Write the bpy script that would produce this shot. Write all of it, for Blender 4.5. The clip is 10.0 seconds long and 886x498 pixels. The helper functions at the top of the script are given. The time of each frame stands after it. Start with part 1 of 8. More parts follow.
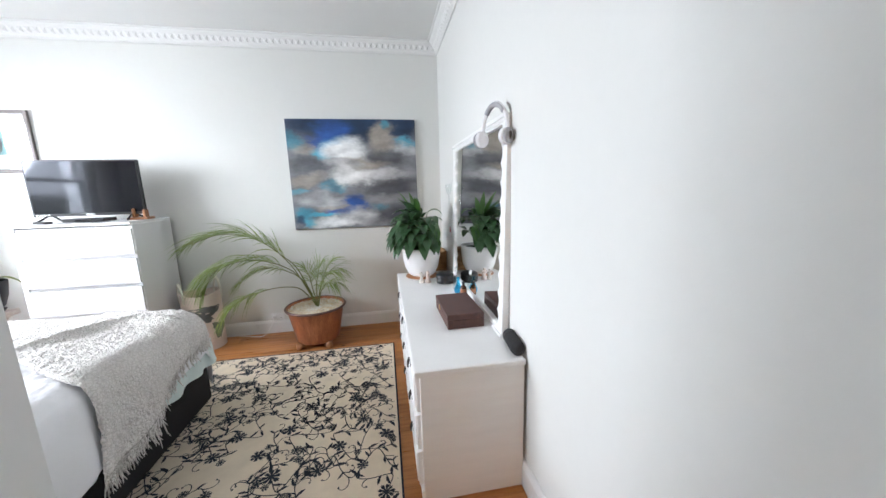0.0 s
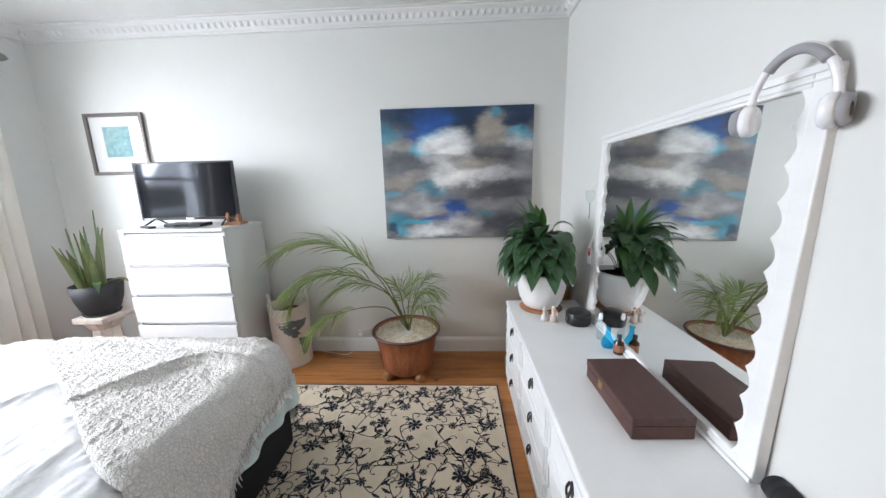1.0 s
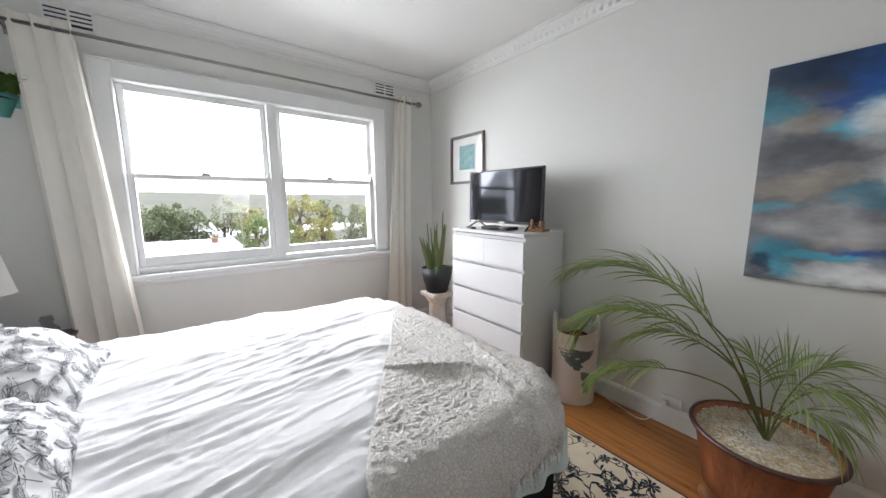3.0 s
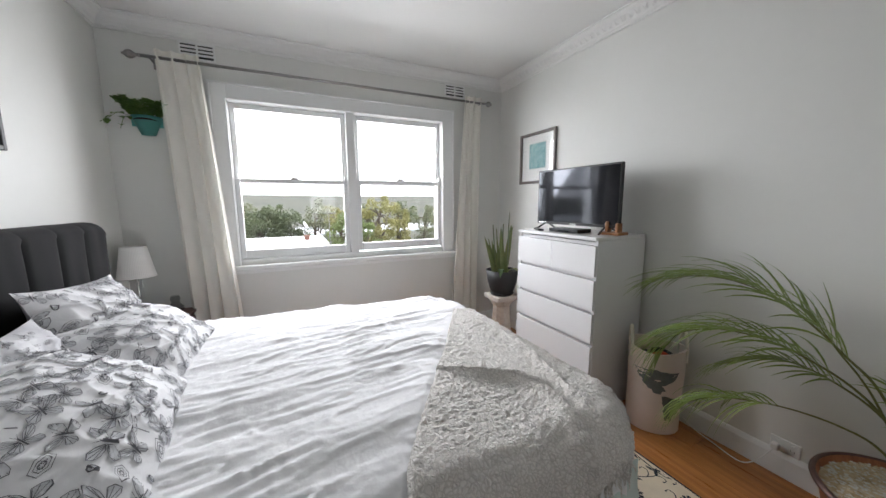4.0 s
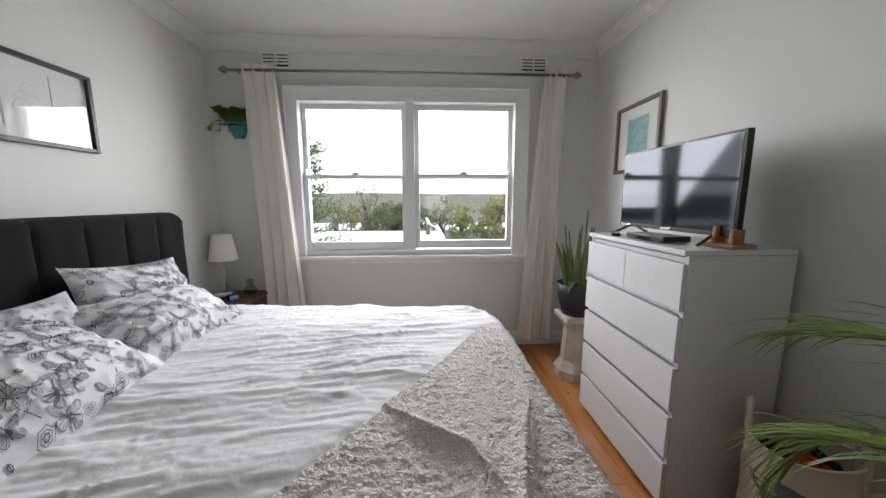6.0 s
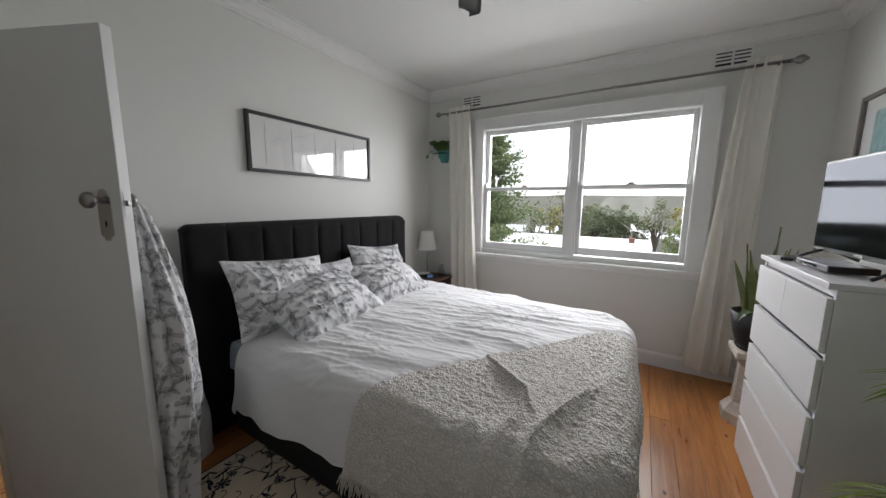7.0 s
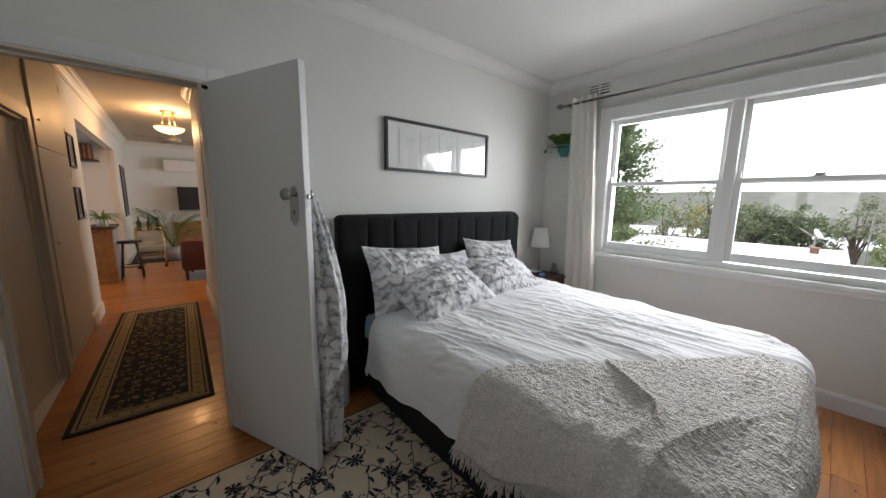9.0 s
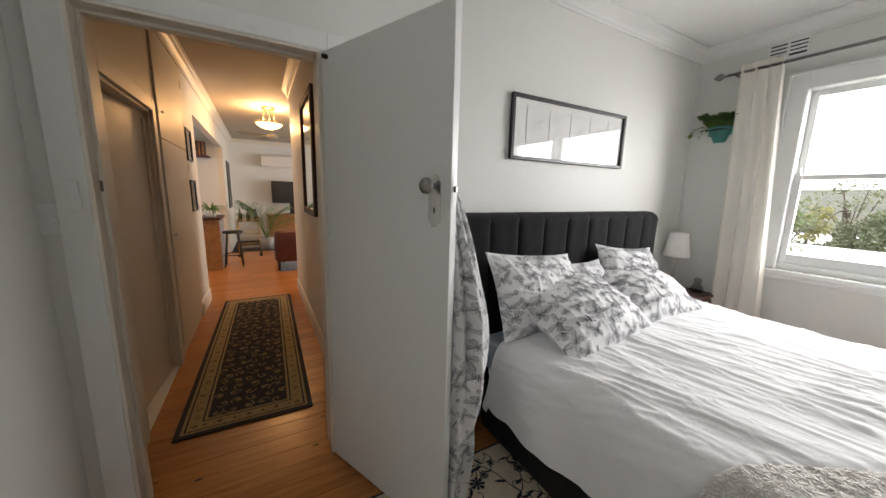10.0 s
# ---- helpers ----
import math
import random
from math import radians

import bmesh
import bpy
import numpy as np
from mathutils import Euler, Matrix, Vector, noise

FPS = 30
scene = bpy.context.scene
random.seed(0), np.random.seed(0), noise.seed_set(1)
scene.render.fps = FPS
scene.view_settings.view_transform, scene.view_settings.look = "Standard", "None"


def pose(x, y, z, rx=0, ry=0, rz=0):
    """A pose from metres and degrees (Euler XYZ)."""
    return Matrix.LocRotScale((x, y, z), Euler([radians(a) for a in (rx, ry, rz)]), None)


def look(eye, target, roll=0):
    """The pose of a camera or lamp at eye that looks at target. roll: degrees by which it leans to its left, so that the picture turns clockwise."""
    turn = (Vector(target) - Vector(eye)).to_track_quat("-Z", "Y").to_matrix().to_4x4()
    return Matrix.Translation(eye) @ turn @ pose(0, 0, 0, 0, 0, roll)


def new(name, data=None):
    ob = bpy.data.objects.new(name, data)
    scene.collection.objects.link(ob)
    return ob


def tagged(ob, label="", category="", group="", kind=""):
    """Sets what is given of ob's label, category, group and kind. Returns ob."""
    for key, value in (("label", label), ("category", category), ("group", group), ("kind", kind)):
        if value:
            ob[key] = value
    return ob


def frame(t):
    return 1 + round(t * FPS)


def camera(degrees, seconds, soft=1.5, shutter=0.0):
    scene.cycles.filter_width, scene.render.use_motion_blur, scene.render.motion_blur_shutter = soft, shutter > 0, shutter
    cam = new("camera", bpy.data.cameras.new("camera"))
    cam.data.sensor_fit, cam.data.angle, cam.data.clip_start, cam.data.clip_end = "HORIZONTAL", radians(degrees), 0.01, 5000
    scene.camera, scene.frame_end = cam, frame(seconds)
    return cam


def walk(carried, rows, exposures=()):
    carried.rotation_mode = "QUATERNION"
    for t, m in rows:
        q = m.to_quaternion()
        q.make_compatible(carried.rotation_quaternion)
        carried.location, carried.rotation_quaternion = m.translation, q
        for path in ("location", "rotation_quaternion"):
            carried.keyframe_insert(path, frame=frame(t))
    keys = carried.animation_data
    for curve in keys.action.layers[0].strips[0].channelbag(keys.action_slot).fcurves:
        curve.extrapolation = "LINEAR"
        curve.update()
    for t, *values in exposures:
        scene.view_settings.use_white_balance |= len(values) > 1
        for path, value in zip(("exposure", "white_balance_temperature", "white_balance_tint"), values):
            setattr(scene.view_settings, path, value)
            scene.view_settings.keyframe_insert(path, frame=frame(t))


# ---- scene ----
cam = camera(107.26, 10.0, soft=1.5)
# seconds, x, y, z, yaw, pitch, roll
PATH = [
    (0, 1.916, 3.654, 1.362, -9.85, -10.13, -1.59),
    (0.5, 1.762, 3.995, 1.425, -5.45, -10.65, -1.23),
    (1, 1.662, 4.307, 1.456, 2.88, -11.04, -1.36),
    (1.5, 1.554, 4.516, 1.455, 15.10, -10.64, -1.29),
    (2, 1.460, 4.664, 1.454, 28.76, -9.95, -1.14),
    (2.5, 1.408, 4.690, 1.465, 41.12, -9.55, -0.70),
    (3, 1.427, 4.707, 1.423, 52.39, -8.28, -0.26),
    (3.2, 1.470, 4.739, 1.428, 56.78, -8.29, -0.47),
    (4.5, 1.387, 4.820, 1.397, 67.14, -7.85, -0.14),
    (5, 1.256, 4.986, 1.378, 70.12, -8.27, -0.34),
    (5.2, 1.176, 5.075, 1.385, 71.02, -8.61, -0.42),
    (6.3, 1.341, 5.622, 1.400, 98.14, -8.11, 0.07),
    (6.5, 1.470, 5.717, 1.418, 106.38, -8.12, 0.15),
    (7, 1.641, 5.928, 1.458, 121.28, -8.02, 0.51),
    (7.5, 1.694, 6.032, 1.463, 128.53, -8.24, 0.77),
    (8, 1.722, 6.032, 1.466, 133.32, -8.38, 0.84),
    (8.5, 1.731, 6.008, 1.469, 136.68, -8.54, 0.86),
    (9, 1.722, 5.925, 1.445, 140.07, -8.75, 0.77),
    (9.5, 1.756, 5.697, 1.425, 143.43, -8.87, 0.98),
    (10, 1.806, 5.317, 1.432, 150.83, -9.65, 1.35),
]
EXPO = [(0.0, 1.02, 6000, 11), (0.5, 0.72, 6000, 10), (1.5, 0.76, 6100, 12), (2.5, 0.36, 6250, 12), (4.5, -0.26, 6350, 12), (5.0, -0.26, 6350, 12), (6.5, -0.80, 6500, 12), (8.0, -0.64, 6400, 11), (9.5, -0.46, 6450, 11), (10.0, -0.04, 6750, 11)]
walk(cam, [(t, pose(x, y, z, 90 + pitch, 0, yaw) @ pose(0, 0, 0, 0, 0, roll)) for t, x, y, z, yaw, pitch, roll in PATH], EXPO)

# ---- sky and light ----
world = bpy.data.worlds.new("overcast_sky")
scene.world = world
world.use_nodes = True
wt = world.node_tree
wt.nodes.clear()
w_out = wt.nodes.new("ShaderNodeOutputWorld")
w_bg = wt.nodes.new("ShaderNodeBackground")
w_sky = wt.nodes.new("ShaderNodeTexSky")
w_sky.sky_type = "NISHITA"
w_sky.sun_disc = False
w_sky.sun_elevation = radians(48)
w_sky.sun_rotation = radians(200)
w_co = wt.nodes.new("ShaderNodeTexCoord")
w_no = wt.nodes.new("ShaderNodeTexNoise")
w_no.inputs["Scale"].default_value = 3.2
w_no.inputs["Detail"].default_value = 6
w_rp = wt.nodes.new("ShaderNodeValToRGB")
w_rp.color_ramp.elements[0].position, w_rp.color_ramp.elements[0].color = 0.35, (13, 13.6, 14.5, 1)
w_rp.color_ramp.elements[1].position, w_rp.color_ramp.elements[1].color = 0.65, (20, 20, 20, 1)
w_mx = wt.nodes.new("ShaderNodeMixRGB")
w_mx.inputs[0].default_value = 0.85
wt.links.new(w_co.outputs["Generated"], w_no.inputs["Vector"])
wt.links.new(w_no.outputs["Fac"], w_rp.inputs["Fac"])
wt.links.new(w_sky.outputs["Color"], w_mx.inputs[1])
wt.links.new(w_rp.outputs["Color"], w_mx.inputs[2])
wt.links.new(w_mx.outputs["Color"], w_bg.inputs["Color"])
w_bg.inputs["Strength"].default_value = 0.27
wt.links.new(w_bg.outputs["Background"], w_out.inputs["Surface"])

sun_data = bpy.data.lights.new("sun", "SUN")
sun_data.energy, sun_data.angle, sun_data.color = 2.2, radians(25), (1.0, 0.97, 0.92)
sun = new("sun", sun_data)
sun.matrix_world = look((0, 0, 30), (6, -16, 0))

# stands in the window's opening for the light of the sky
win_data = bpy.data.lights.new("window_sky_light", "AREA")
win_data.shape, win_data.size, win_data.size_y, win_data.energy, win_data.color = "RECTANGLE", 1.95, 1.26, 145, (0.975, 0.982, 1.0)
new("window_sky_light", win_data).matrix_world = look((-2.33, 5.32, 1.80), (-0.73, 5.32, 0.50))

# ---- materials ----
def mat(name, color=(0.8, 0.8, 0.8), rough=0.5, metal=0.0, dark=None, scale=6.0, stretch=(1, 1, 1), fine=60.0, vary=0.25,
        bump=0.1, bump_scale=40.0, spec=0.5, sheen=0.0, per_object=0.0, coat=0.0, detail=5.0, emit=None, power=0.0, bump_dist=0.004):
    """A surface with a coarse and a fine variation of its colour, a varying roughness and a fine relief."""
    m = bpy.data.materials.new(name)
    m.use_nodes = True
    nt = m.node_tree
    b = nt.nodes["Principled BSDF"]
    tc = nt.nodes.new("ShaderNodeTexCoord")
    mp = nt.nodes.new("ShaderNodeMapping")
    mp.inputs["Scale"].default_value = stretch
    nt.links.new(tc.outputs["Object"], mp.inputs["Vector"])
    n1 = nt.nodes.new("ShaderNodeTexNoise")
    n1.inputs["Scale"].default_value, n1.inputs["Detail"].default_value = scale, detail
    n2 = nt.nodes.new("ShaderNodeTexNoise")
    n2.inputs["Scale"].default_value, n2.inputs["Detail"].default_value = fine, 3.0
    for n in (n1, n2):
        nt.links.new(mp.outputs["Vector"], n.inputs["Vector"])
    mixf = nt.nodes.new("ShaderNodeMath")
    mixf.operation = "MULTIPLY_ADD"
    nt.links.new(n2.outputs["Fac"], mixf.inputs[0])
    mixf.inputs[1].default_value = 0.4
    nt.links.new(n1.outputs["Fac"], mixf.inputs[2])
    if per_object:
        oi = nt.nodes.new("ShaderNodeObjectInfo")
        ad = nt.nodes.new("ShaderNodeMath")
        ad.operation = "MULTIPLY_ADD"
        nt.links.new(oi.outputs["Random"], ad.inputs[0])
        ad.inputs[1].default_value = per_object
        nt.links.new(mixf.outputs[0], ad.inputs[2])
        off = nt.nodes.new("ShaderNodeVectorMath")
        off.operation = "MULTIPLY_ADD"
        nt.links.new(oi.outputs["Random"], off.inputs[0])
        off.inputs[1].default_value = (37, 53, 71)
        nt.links.new(mp.outputs["Vector"], off.inputs[2])
        for n in (n1, n2):
            nt.links.new(off.outputs[0], n.inputs["Vector"])
        fac = ad
    else:
        fac = mixf
    rp = nt.nodes.new("ShaderNodeValToRGB")
    d = dark if dark else tuple(c * (1 - vary) for c in color)
    rp.color_ramp.elements[0].position, rp.color_ramp.elements[0].color = 0.45, (*d, 1)
    rp.color_ramp.elements[1].position, rp.color_ramp.elements[1].color = 0.95 + per_object * 0.6, (*color, 1)
    nt.links.new(fac.outputs[0], rp.inputs["Fac"])
    nt.links.new(rp.outputs["Color"], b.inputs["Base Color"])
    rr = nt.nodes.new("ShaderNodeMapRange")
    rr.inputs["To Min"].default_value, rr.inputs["To Max"].default_value = max(rough - 0.08, 0.02), min(rough + 0.1, 1)
    nt.links.new(n1.outputs["Fac"], rr.inputs["Value"])
    nt.links.new(rr.outputs["Result"], b.inputs["Roughness"])
    b.inputs["Metallic"].default_value = metal
    b.inputs["Specular IOR Level"].default_value = spec
    b.inputs["Sheen Weight"].default_value = sheen
    b.inputs["Coat Weight"].default_value = coat
    if bump:
        n3 = nt.nodes.new("ShaderNodeTexNoise")
        n3.inputs["Scale"].default_value, n3.inputs["Detail"].default_value = bump_scale, 4.0
        nt.links.new(mp.outputs["Vector"], n3.inputs["Vector"])
        bp = nt.nodes.new("ShaderNodeBump")
        bp.inputs["Strength"].default_value, bp.inputs["Distance"].default_value = bump, bump_dist
        nt.links.new(n3.outputs["Fac"], bp.inputs["Height"])
        nt.links.new(bp.outputs["Normal"], b.inputs["Normal"])
    if emit:
        b.inputs["Emission Color"].default_value = (*emit, 1)
        b.inputs["Emission Strength"].default_value = power
    return m


def leaf_mat(name, color, dark, rough=0.4, scale=14.0, per=0.0, translucent=0.25):
    m = mat(name, color, rough, dark=dark, scale=scale, fine=90, bump=0.15, bump_scale=60, per_object=per)
    nt = m.node_tree
    b = nt.nodes["Principled BSDF"]
    tr = nt.nodes.new("ShaderNodeBsdfTranslucent")
    tr.inputs["Color"].default_value = (color[0] * 1.6, color[1] * 1.6, color[2] * 1.2, 1)
    mx = nt.nodes.new("ShaderNodeMixShader")
    mx.inputs[0].default_value = translucent
    out = nt.nodes["Material Output"]
    nt.links.new(b.outputs[0], mx.inputs[1])
    nt.links.new(tr.outputs[0], mx.inputs[2])
    nt.links.new(mx.outputs[0], out.inputs["Surface"])
    return m


def glass_mat(name, color=(1, 1, 1), rough=0.0, gloss=0.014):
    """Thin clear glass: mostly see-through, with a mirror-like gloss that Fresnel drives."""
    m = bpy.data.materials.new(name)
    m.use_nodes = True
    nt = m.node_tree
    nt.nodes.remove(nt.nodes["Principled BSDF"])
    tr = nt.nodes.new("ShaderNodeBsdfTransparent")
    tr.inputs["Color"].default_value = (*color, 1)
    gl = nt.nodes.new("ShaderNodeBsdfGlossy")
    gl.inputs["Roughness"].default_value = rough
    lw = nt.nodes.new("ShaderNodeLayerWeight")
    lw.inputs["Blend"].default_value = 0.5
    pw = nt.nodes.new("ShaderNodeMath")
    pw.operation = "POWER"
    nt.links.new(lw.outputs["Facing"], pw.inputs[0])
    pw.inputs[1].default_value = 5.0
    fr = nt.nodes.new("ShaderNodeMath")
    fr.operation = "MULTIPLY_ADD"
    nt.links.new(pw.outputs[0], fr.inputs[0])
    fr.inputs[1].default_value, fr.inputs[2].default_value = 0.8, gloss
    mx = nt.nodes.new("ShaderNodeMixShader")
    nt.links.new(fr.outputs[0], mx.inputs[0])
    nt.links.new(tr.outputs[0], mx.inputs[1])
    nt.links.new(gl.outputs[0], mx.inputs[2])
    nt.links.new(mx.outputs[0], nt.nodes["Material Output"].inputs["Surface"])
    return m


WALL = mat("wall_paint", (0.685, 0.688, 0.66), 0.55, vary=0.035, scale=1.2, fine=25, bump=0.12, bump_scale=90, bump_dist=0.002)
CEIL = mat("ceiling_paint", (0.73, 0.73, 0.715), 0.7, vary=0.03, scale=1.0, fine=20, bump=0.1, bump_scale=70, bump_dist=0.002)
TRIM = mat("gloss_trim_paint", (0.75, 0.76, 0.75), 0.3, vary=0.04, scale=4, fine=50, bump=0.12, bump_scale=35, bump_dist=0.002)
CREAM = mat("aged_cream_paint", (0.76, 0.71, 0.62), 0.45, vary=0.03, scale=2.5, fine=40, bump=0.15, bump_scale=30, bump_dist=0.002)
DOORP = mat("door_paint", (0.72, 0.73, 0.72), 0.38, vary=0.04, scale=2, fine=30, bump=0.15, bump_scale=25, bump_dist=0.002)
BOARD = mat("pine_floorboard", (0.49, 0.205, 0.060), 0.30, dark=(0.24, 0.080, 0.020), scale=5.0, stretch=(0.5, 7, 7), fine=30, bump=0.08, bump_scale=30, per_object=0.3, coat=0.06, bump_dist=0.002)
KNOT = mat("dark_wood_knot", (0.10, 0.035, 0.012), 0.3, vary=0.4, scale=60)
GLASS = glass_mat("window_glass")
PICG = glass_mat("picture_glass", gloss=0.07)
WHITE = mat("white_melamine", (0.75, 0.75, 0.755), 0.32, vary=0.02, scale=3, fine=40, bump=0.03)
PAINTW = mat("brushed_white_paint", (0.80, 0.80, 0.79), 0.35, vary=0.06, scale=5, stretch=(1, 1, 6), fine=70, bump=0.2, bump_scale=40, bump_dist=0.002)
BLACKV = mat("black_velvet", (0.011, 0.011, 0.012), 0.9, vary=0.5, scale=3, fine=200, bump=0.15, bump_scale=300, sheen=0.03, spec=0.25, bump_dist=0.001)
BLACKF = mat("black_fabric", (0.012, 0.012, 0.013), 0.95, vary=0.4, scale=8, fine=300, bump=0.3, bump_scale=400, bump_dist=0.001)
LINEN = mat("white_cotton", (0.80, 0.80, 0.81), 0.85, vary=0.03, scale=8, fine=300, bump=0.25, bump_scale=55, bump_dist=0.006)
SHEETG = mat("pale_green_sheet", (0.62, 0.71, 0.68), 0.9, vary=0.08, scale=6, fine=200, bump=0.25, bump_scale=40, bump_dist=0.006)
GREYS = mat("grey_blue_sheet", (0.30, 0.35, 0.40), 0.9, vary=0.1, scale=6, fine=200, bump=0.25, bump_scale=40, bump_dist=0.006)


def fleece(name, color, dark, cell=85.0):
    """Looped wool: small tufts, the shade in the thin gaps between them painted darker, under a fine fuzz."""
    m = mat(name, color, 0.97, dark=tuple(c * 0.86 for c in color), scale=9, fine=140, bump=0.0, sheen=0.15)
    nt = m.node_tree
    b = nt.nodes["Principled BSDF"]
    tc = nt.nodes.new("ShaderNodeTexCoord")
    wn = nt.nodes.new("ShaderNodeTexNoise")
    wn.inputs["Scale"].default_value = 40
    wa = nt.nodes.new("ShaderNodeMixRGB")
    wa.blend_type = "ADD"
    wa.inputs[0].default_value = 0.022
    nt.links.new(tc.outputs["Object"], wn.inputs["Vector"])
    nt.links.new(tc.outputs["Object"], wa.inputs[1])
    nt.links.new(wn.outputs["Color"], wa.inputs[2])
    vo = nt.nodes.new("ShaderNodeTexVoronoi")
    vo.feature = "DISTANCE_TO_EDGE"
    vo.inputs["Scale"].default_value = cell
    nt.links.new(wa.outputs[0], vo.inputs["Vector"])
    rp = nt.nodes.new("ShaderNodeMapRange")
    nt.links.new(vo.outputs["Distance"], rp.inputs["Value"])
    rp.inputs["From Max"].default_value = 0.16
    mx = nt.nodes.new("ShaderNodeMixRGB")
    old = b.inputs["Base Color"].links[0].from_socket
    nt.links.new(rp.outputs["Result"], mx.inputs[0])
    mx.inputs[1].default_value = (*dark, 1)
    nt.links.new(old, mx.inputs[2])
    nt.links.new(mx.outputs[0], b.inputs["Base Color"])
    fn = nt.nodes.new("ShaderNodeTexNoise")
    fn.inputs["Scale"].default_value, fn.inputs["Detail"].default_value = 260, 4
    nt.links.new(tc.outputs["Object"], fn.inputs["Vector"])
    ad = nt.nodes.new("ShaderNodeMath")
    ad.operation = "MULTIPLY_ADD"
    nt.links.new(fn.outputs["Fac"], ad.inputs[0])
    ad.inputs[1].default_value = 0.12
    nt.links.new(vo.outputs["Distance"], ad.inputs[2])
    bp = nt.nodes.new("ShaderNodeBump")
    bp.inputs["Strength"].default_value, bp.inputs["Distance"].default_value = 0.9, 0.012
    nt.links.new(ad.outputs[0], bp.inputs["Height"])
    nt.links.new(bp.outputs["Normal"], b.inputs["Normal"])
    return m


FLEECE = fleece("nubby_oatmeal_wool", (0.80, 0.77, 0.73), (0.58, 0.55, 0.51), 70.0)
CURT = mat("ivory_curtain_cloth", (0.87, 0.85, 0.80), 0.9, vary=0.06, scale=5, fine=260, bump=0.2, bump_scale=350, bump_dist=0.001)
curt = CURT.node_tree
curt_t = curt.nodes.new("ShaderNodeBsdfTranslucent")
curt_t.inputs["Color"].default_value = (0.90, 0.86, 0.76, 1)
curt_m = curt.nodes.new("ShaderNodeMixShader")
curt_m.inputs[0].default_value = 0.25
curt.links.new(curt.nodes["Principled BSDF"].outputs[0], curt_m.inputs[1])
curt.links.new(curt_t.outputs[0], curt_m.inputs[2])
curt.links.new(curt_m.outputs[0], curt.nodes["Material Output"].inputs["Surface"])
RUGC = mat("cream_rug_pile", (0.80, 0.685, 0.525), 0.97, vary=0.16, scale=10, fine=350, bump=0.7, bump_scale=500, bump_dist=0.003)
NAVY = mat("navy_rug_pile", (0.030, 0.036, 0.052), 0.97, vary=0.4, scale=20, fine=350, bump=0.7, bump_scale=500, bump_dist=0.003)
STEEL = mat("aged_steel", (0.35, 0.34, 0.33), 0.35, metal=1.0, vary=0.3, scale=30)
CHROME = mat("polished_metal", (0.75, 0.75, 0.74), 0.15, metal=1.0, vary=0.1, scale=20, bump=0.0)
DARKM = mat("dark_metal", (0.06, 0.055, 0.05), 0.4, metal=0.8, vary=0.3, scale=30)
BLACKP = mat("black_plastic", (0.012, 0.012, 0.014), 0.3, vary=0.2, scale=20, bump=0.05)
SCREEN = mat("tv_screen", (0.006, 0.006, 0.008), 0.10, spec=0.0, vary=0.1, bump=0.0)
screen_nt = SCREEN.node_tree
screen_g = screen_nt.nodes.new("ShaderNodeBsdfGlossy")
screen_g.inputs["Color"].default_value, screen_g.inputs["Roughness"].default_value = (0.042, 0.044, 0.048, 1), 0.07
screen_d = screen_nt.nodes.new("ShaderNodeBsdfDiffuse")
screen_a = screen_nt.nodes.new("ShaderNodeAddShader")
screen_d.inputs["Color"].default_value = (0.006, 0.006, 0.008, 1)
screen_nt.links.new(screen_d.outputs[0], screen_a.inputs[0])
screen_nt.links.new(screen_g.outputs[0], screen_a.inputs[1])
screen_nt.links.new(screen_a.outputs[0], screen_nt.nodes["Material Output"].inputs["Surface"])
MIRROR = mat("silvered_mirror", (0.86, 0.88, 0.87), 0.02, metal=1.0, vary=0.01, bump=0.0)
MIRROR.node_tree.nodes["Principled BSDF"].inputs["Roughness"].links[0].from_node.inputs["To Max"].default_value = 0.02
DARKW = mat("dark_brown_wood", (0.10, 0.045, 0.035), 0.45, dark=(0.045, 0.018, 0.015), scale=6, stretch=(4, 1, 4), fine=60, bump=0.3, bump_scale=30)

# ---- tools ----
def part(name, bm, material, parent=None, label="", smooth=False, kind="", loc=None):
    """Links a bmesh as one mesh object, under a thing or a part."""
    me = bpy.data.meshes.new(name)
    bm.normal_update()
    bm.to_mesh(me)
    bm.free()
    if smooth:
        me.polygons.foreach_set("use_smooth", [True] * len(me.polygons))
    for m in material if isinstance(material, (list, tuple)) else [material]:
        me.materials.append(m)
    ob = new(name, me)
    if parent:
        ob.parent = parent
    if loc:
        ob.location = loc
    if label:
        ob["label"] = label
    if kind:
        ob["kind"] = kind
    return ob


def thing(name, label, category, m=None, group="", kind=""):
    """An Empty at a thing's base, to parent its parts."""
    ob = new(name)
    ob.empty_display_size = 0.05
    ob.matrix_world = m if m else Matrix()
    return tagged(ob, label, category, group, kind)


def solo(name, bm, material, label, category, smooth=False, m=None, group="", kind=""):
    ob = part(name, bm, material, smooth=smooth)
    if m:
        ob.matrix_world = m
    return tagged(ob, label, category, group, kind)


def box(bm, x0, x1, y0, y1, z0, z1, bevel=0.0, seg=2, mi=0):
    r = bmesh.ops.create_cube(bm, size=1.0, matrix=Matrix.Translation(((x0 + x1) / 2, (y0 + y1) / 2, (z0 + z1) / 2)) @ Matrix.Diagonal((x1 - x0, y1 - y0, z1 - z0, 1)))
    if bevel:
        es = list({e for v in r["verts"] for e in v.link_edges})
        q = bmesh.ops.bevel(bm, geom=es, offset=bevel, segments=seg, profile=0.5, affect="EDGES")
        fs = q["faces"]
    if mi:
        for f in {f for v in r["verts"] if v.is_valid for f in v.link_faces}:
            f.material_index = mi
    return bm


def boxes(*dims, bevel=0.0):
    bm = bmesh.new()
    for d in dims:
        box(bm, *d, bevel=bevel)
    return bm


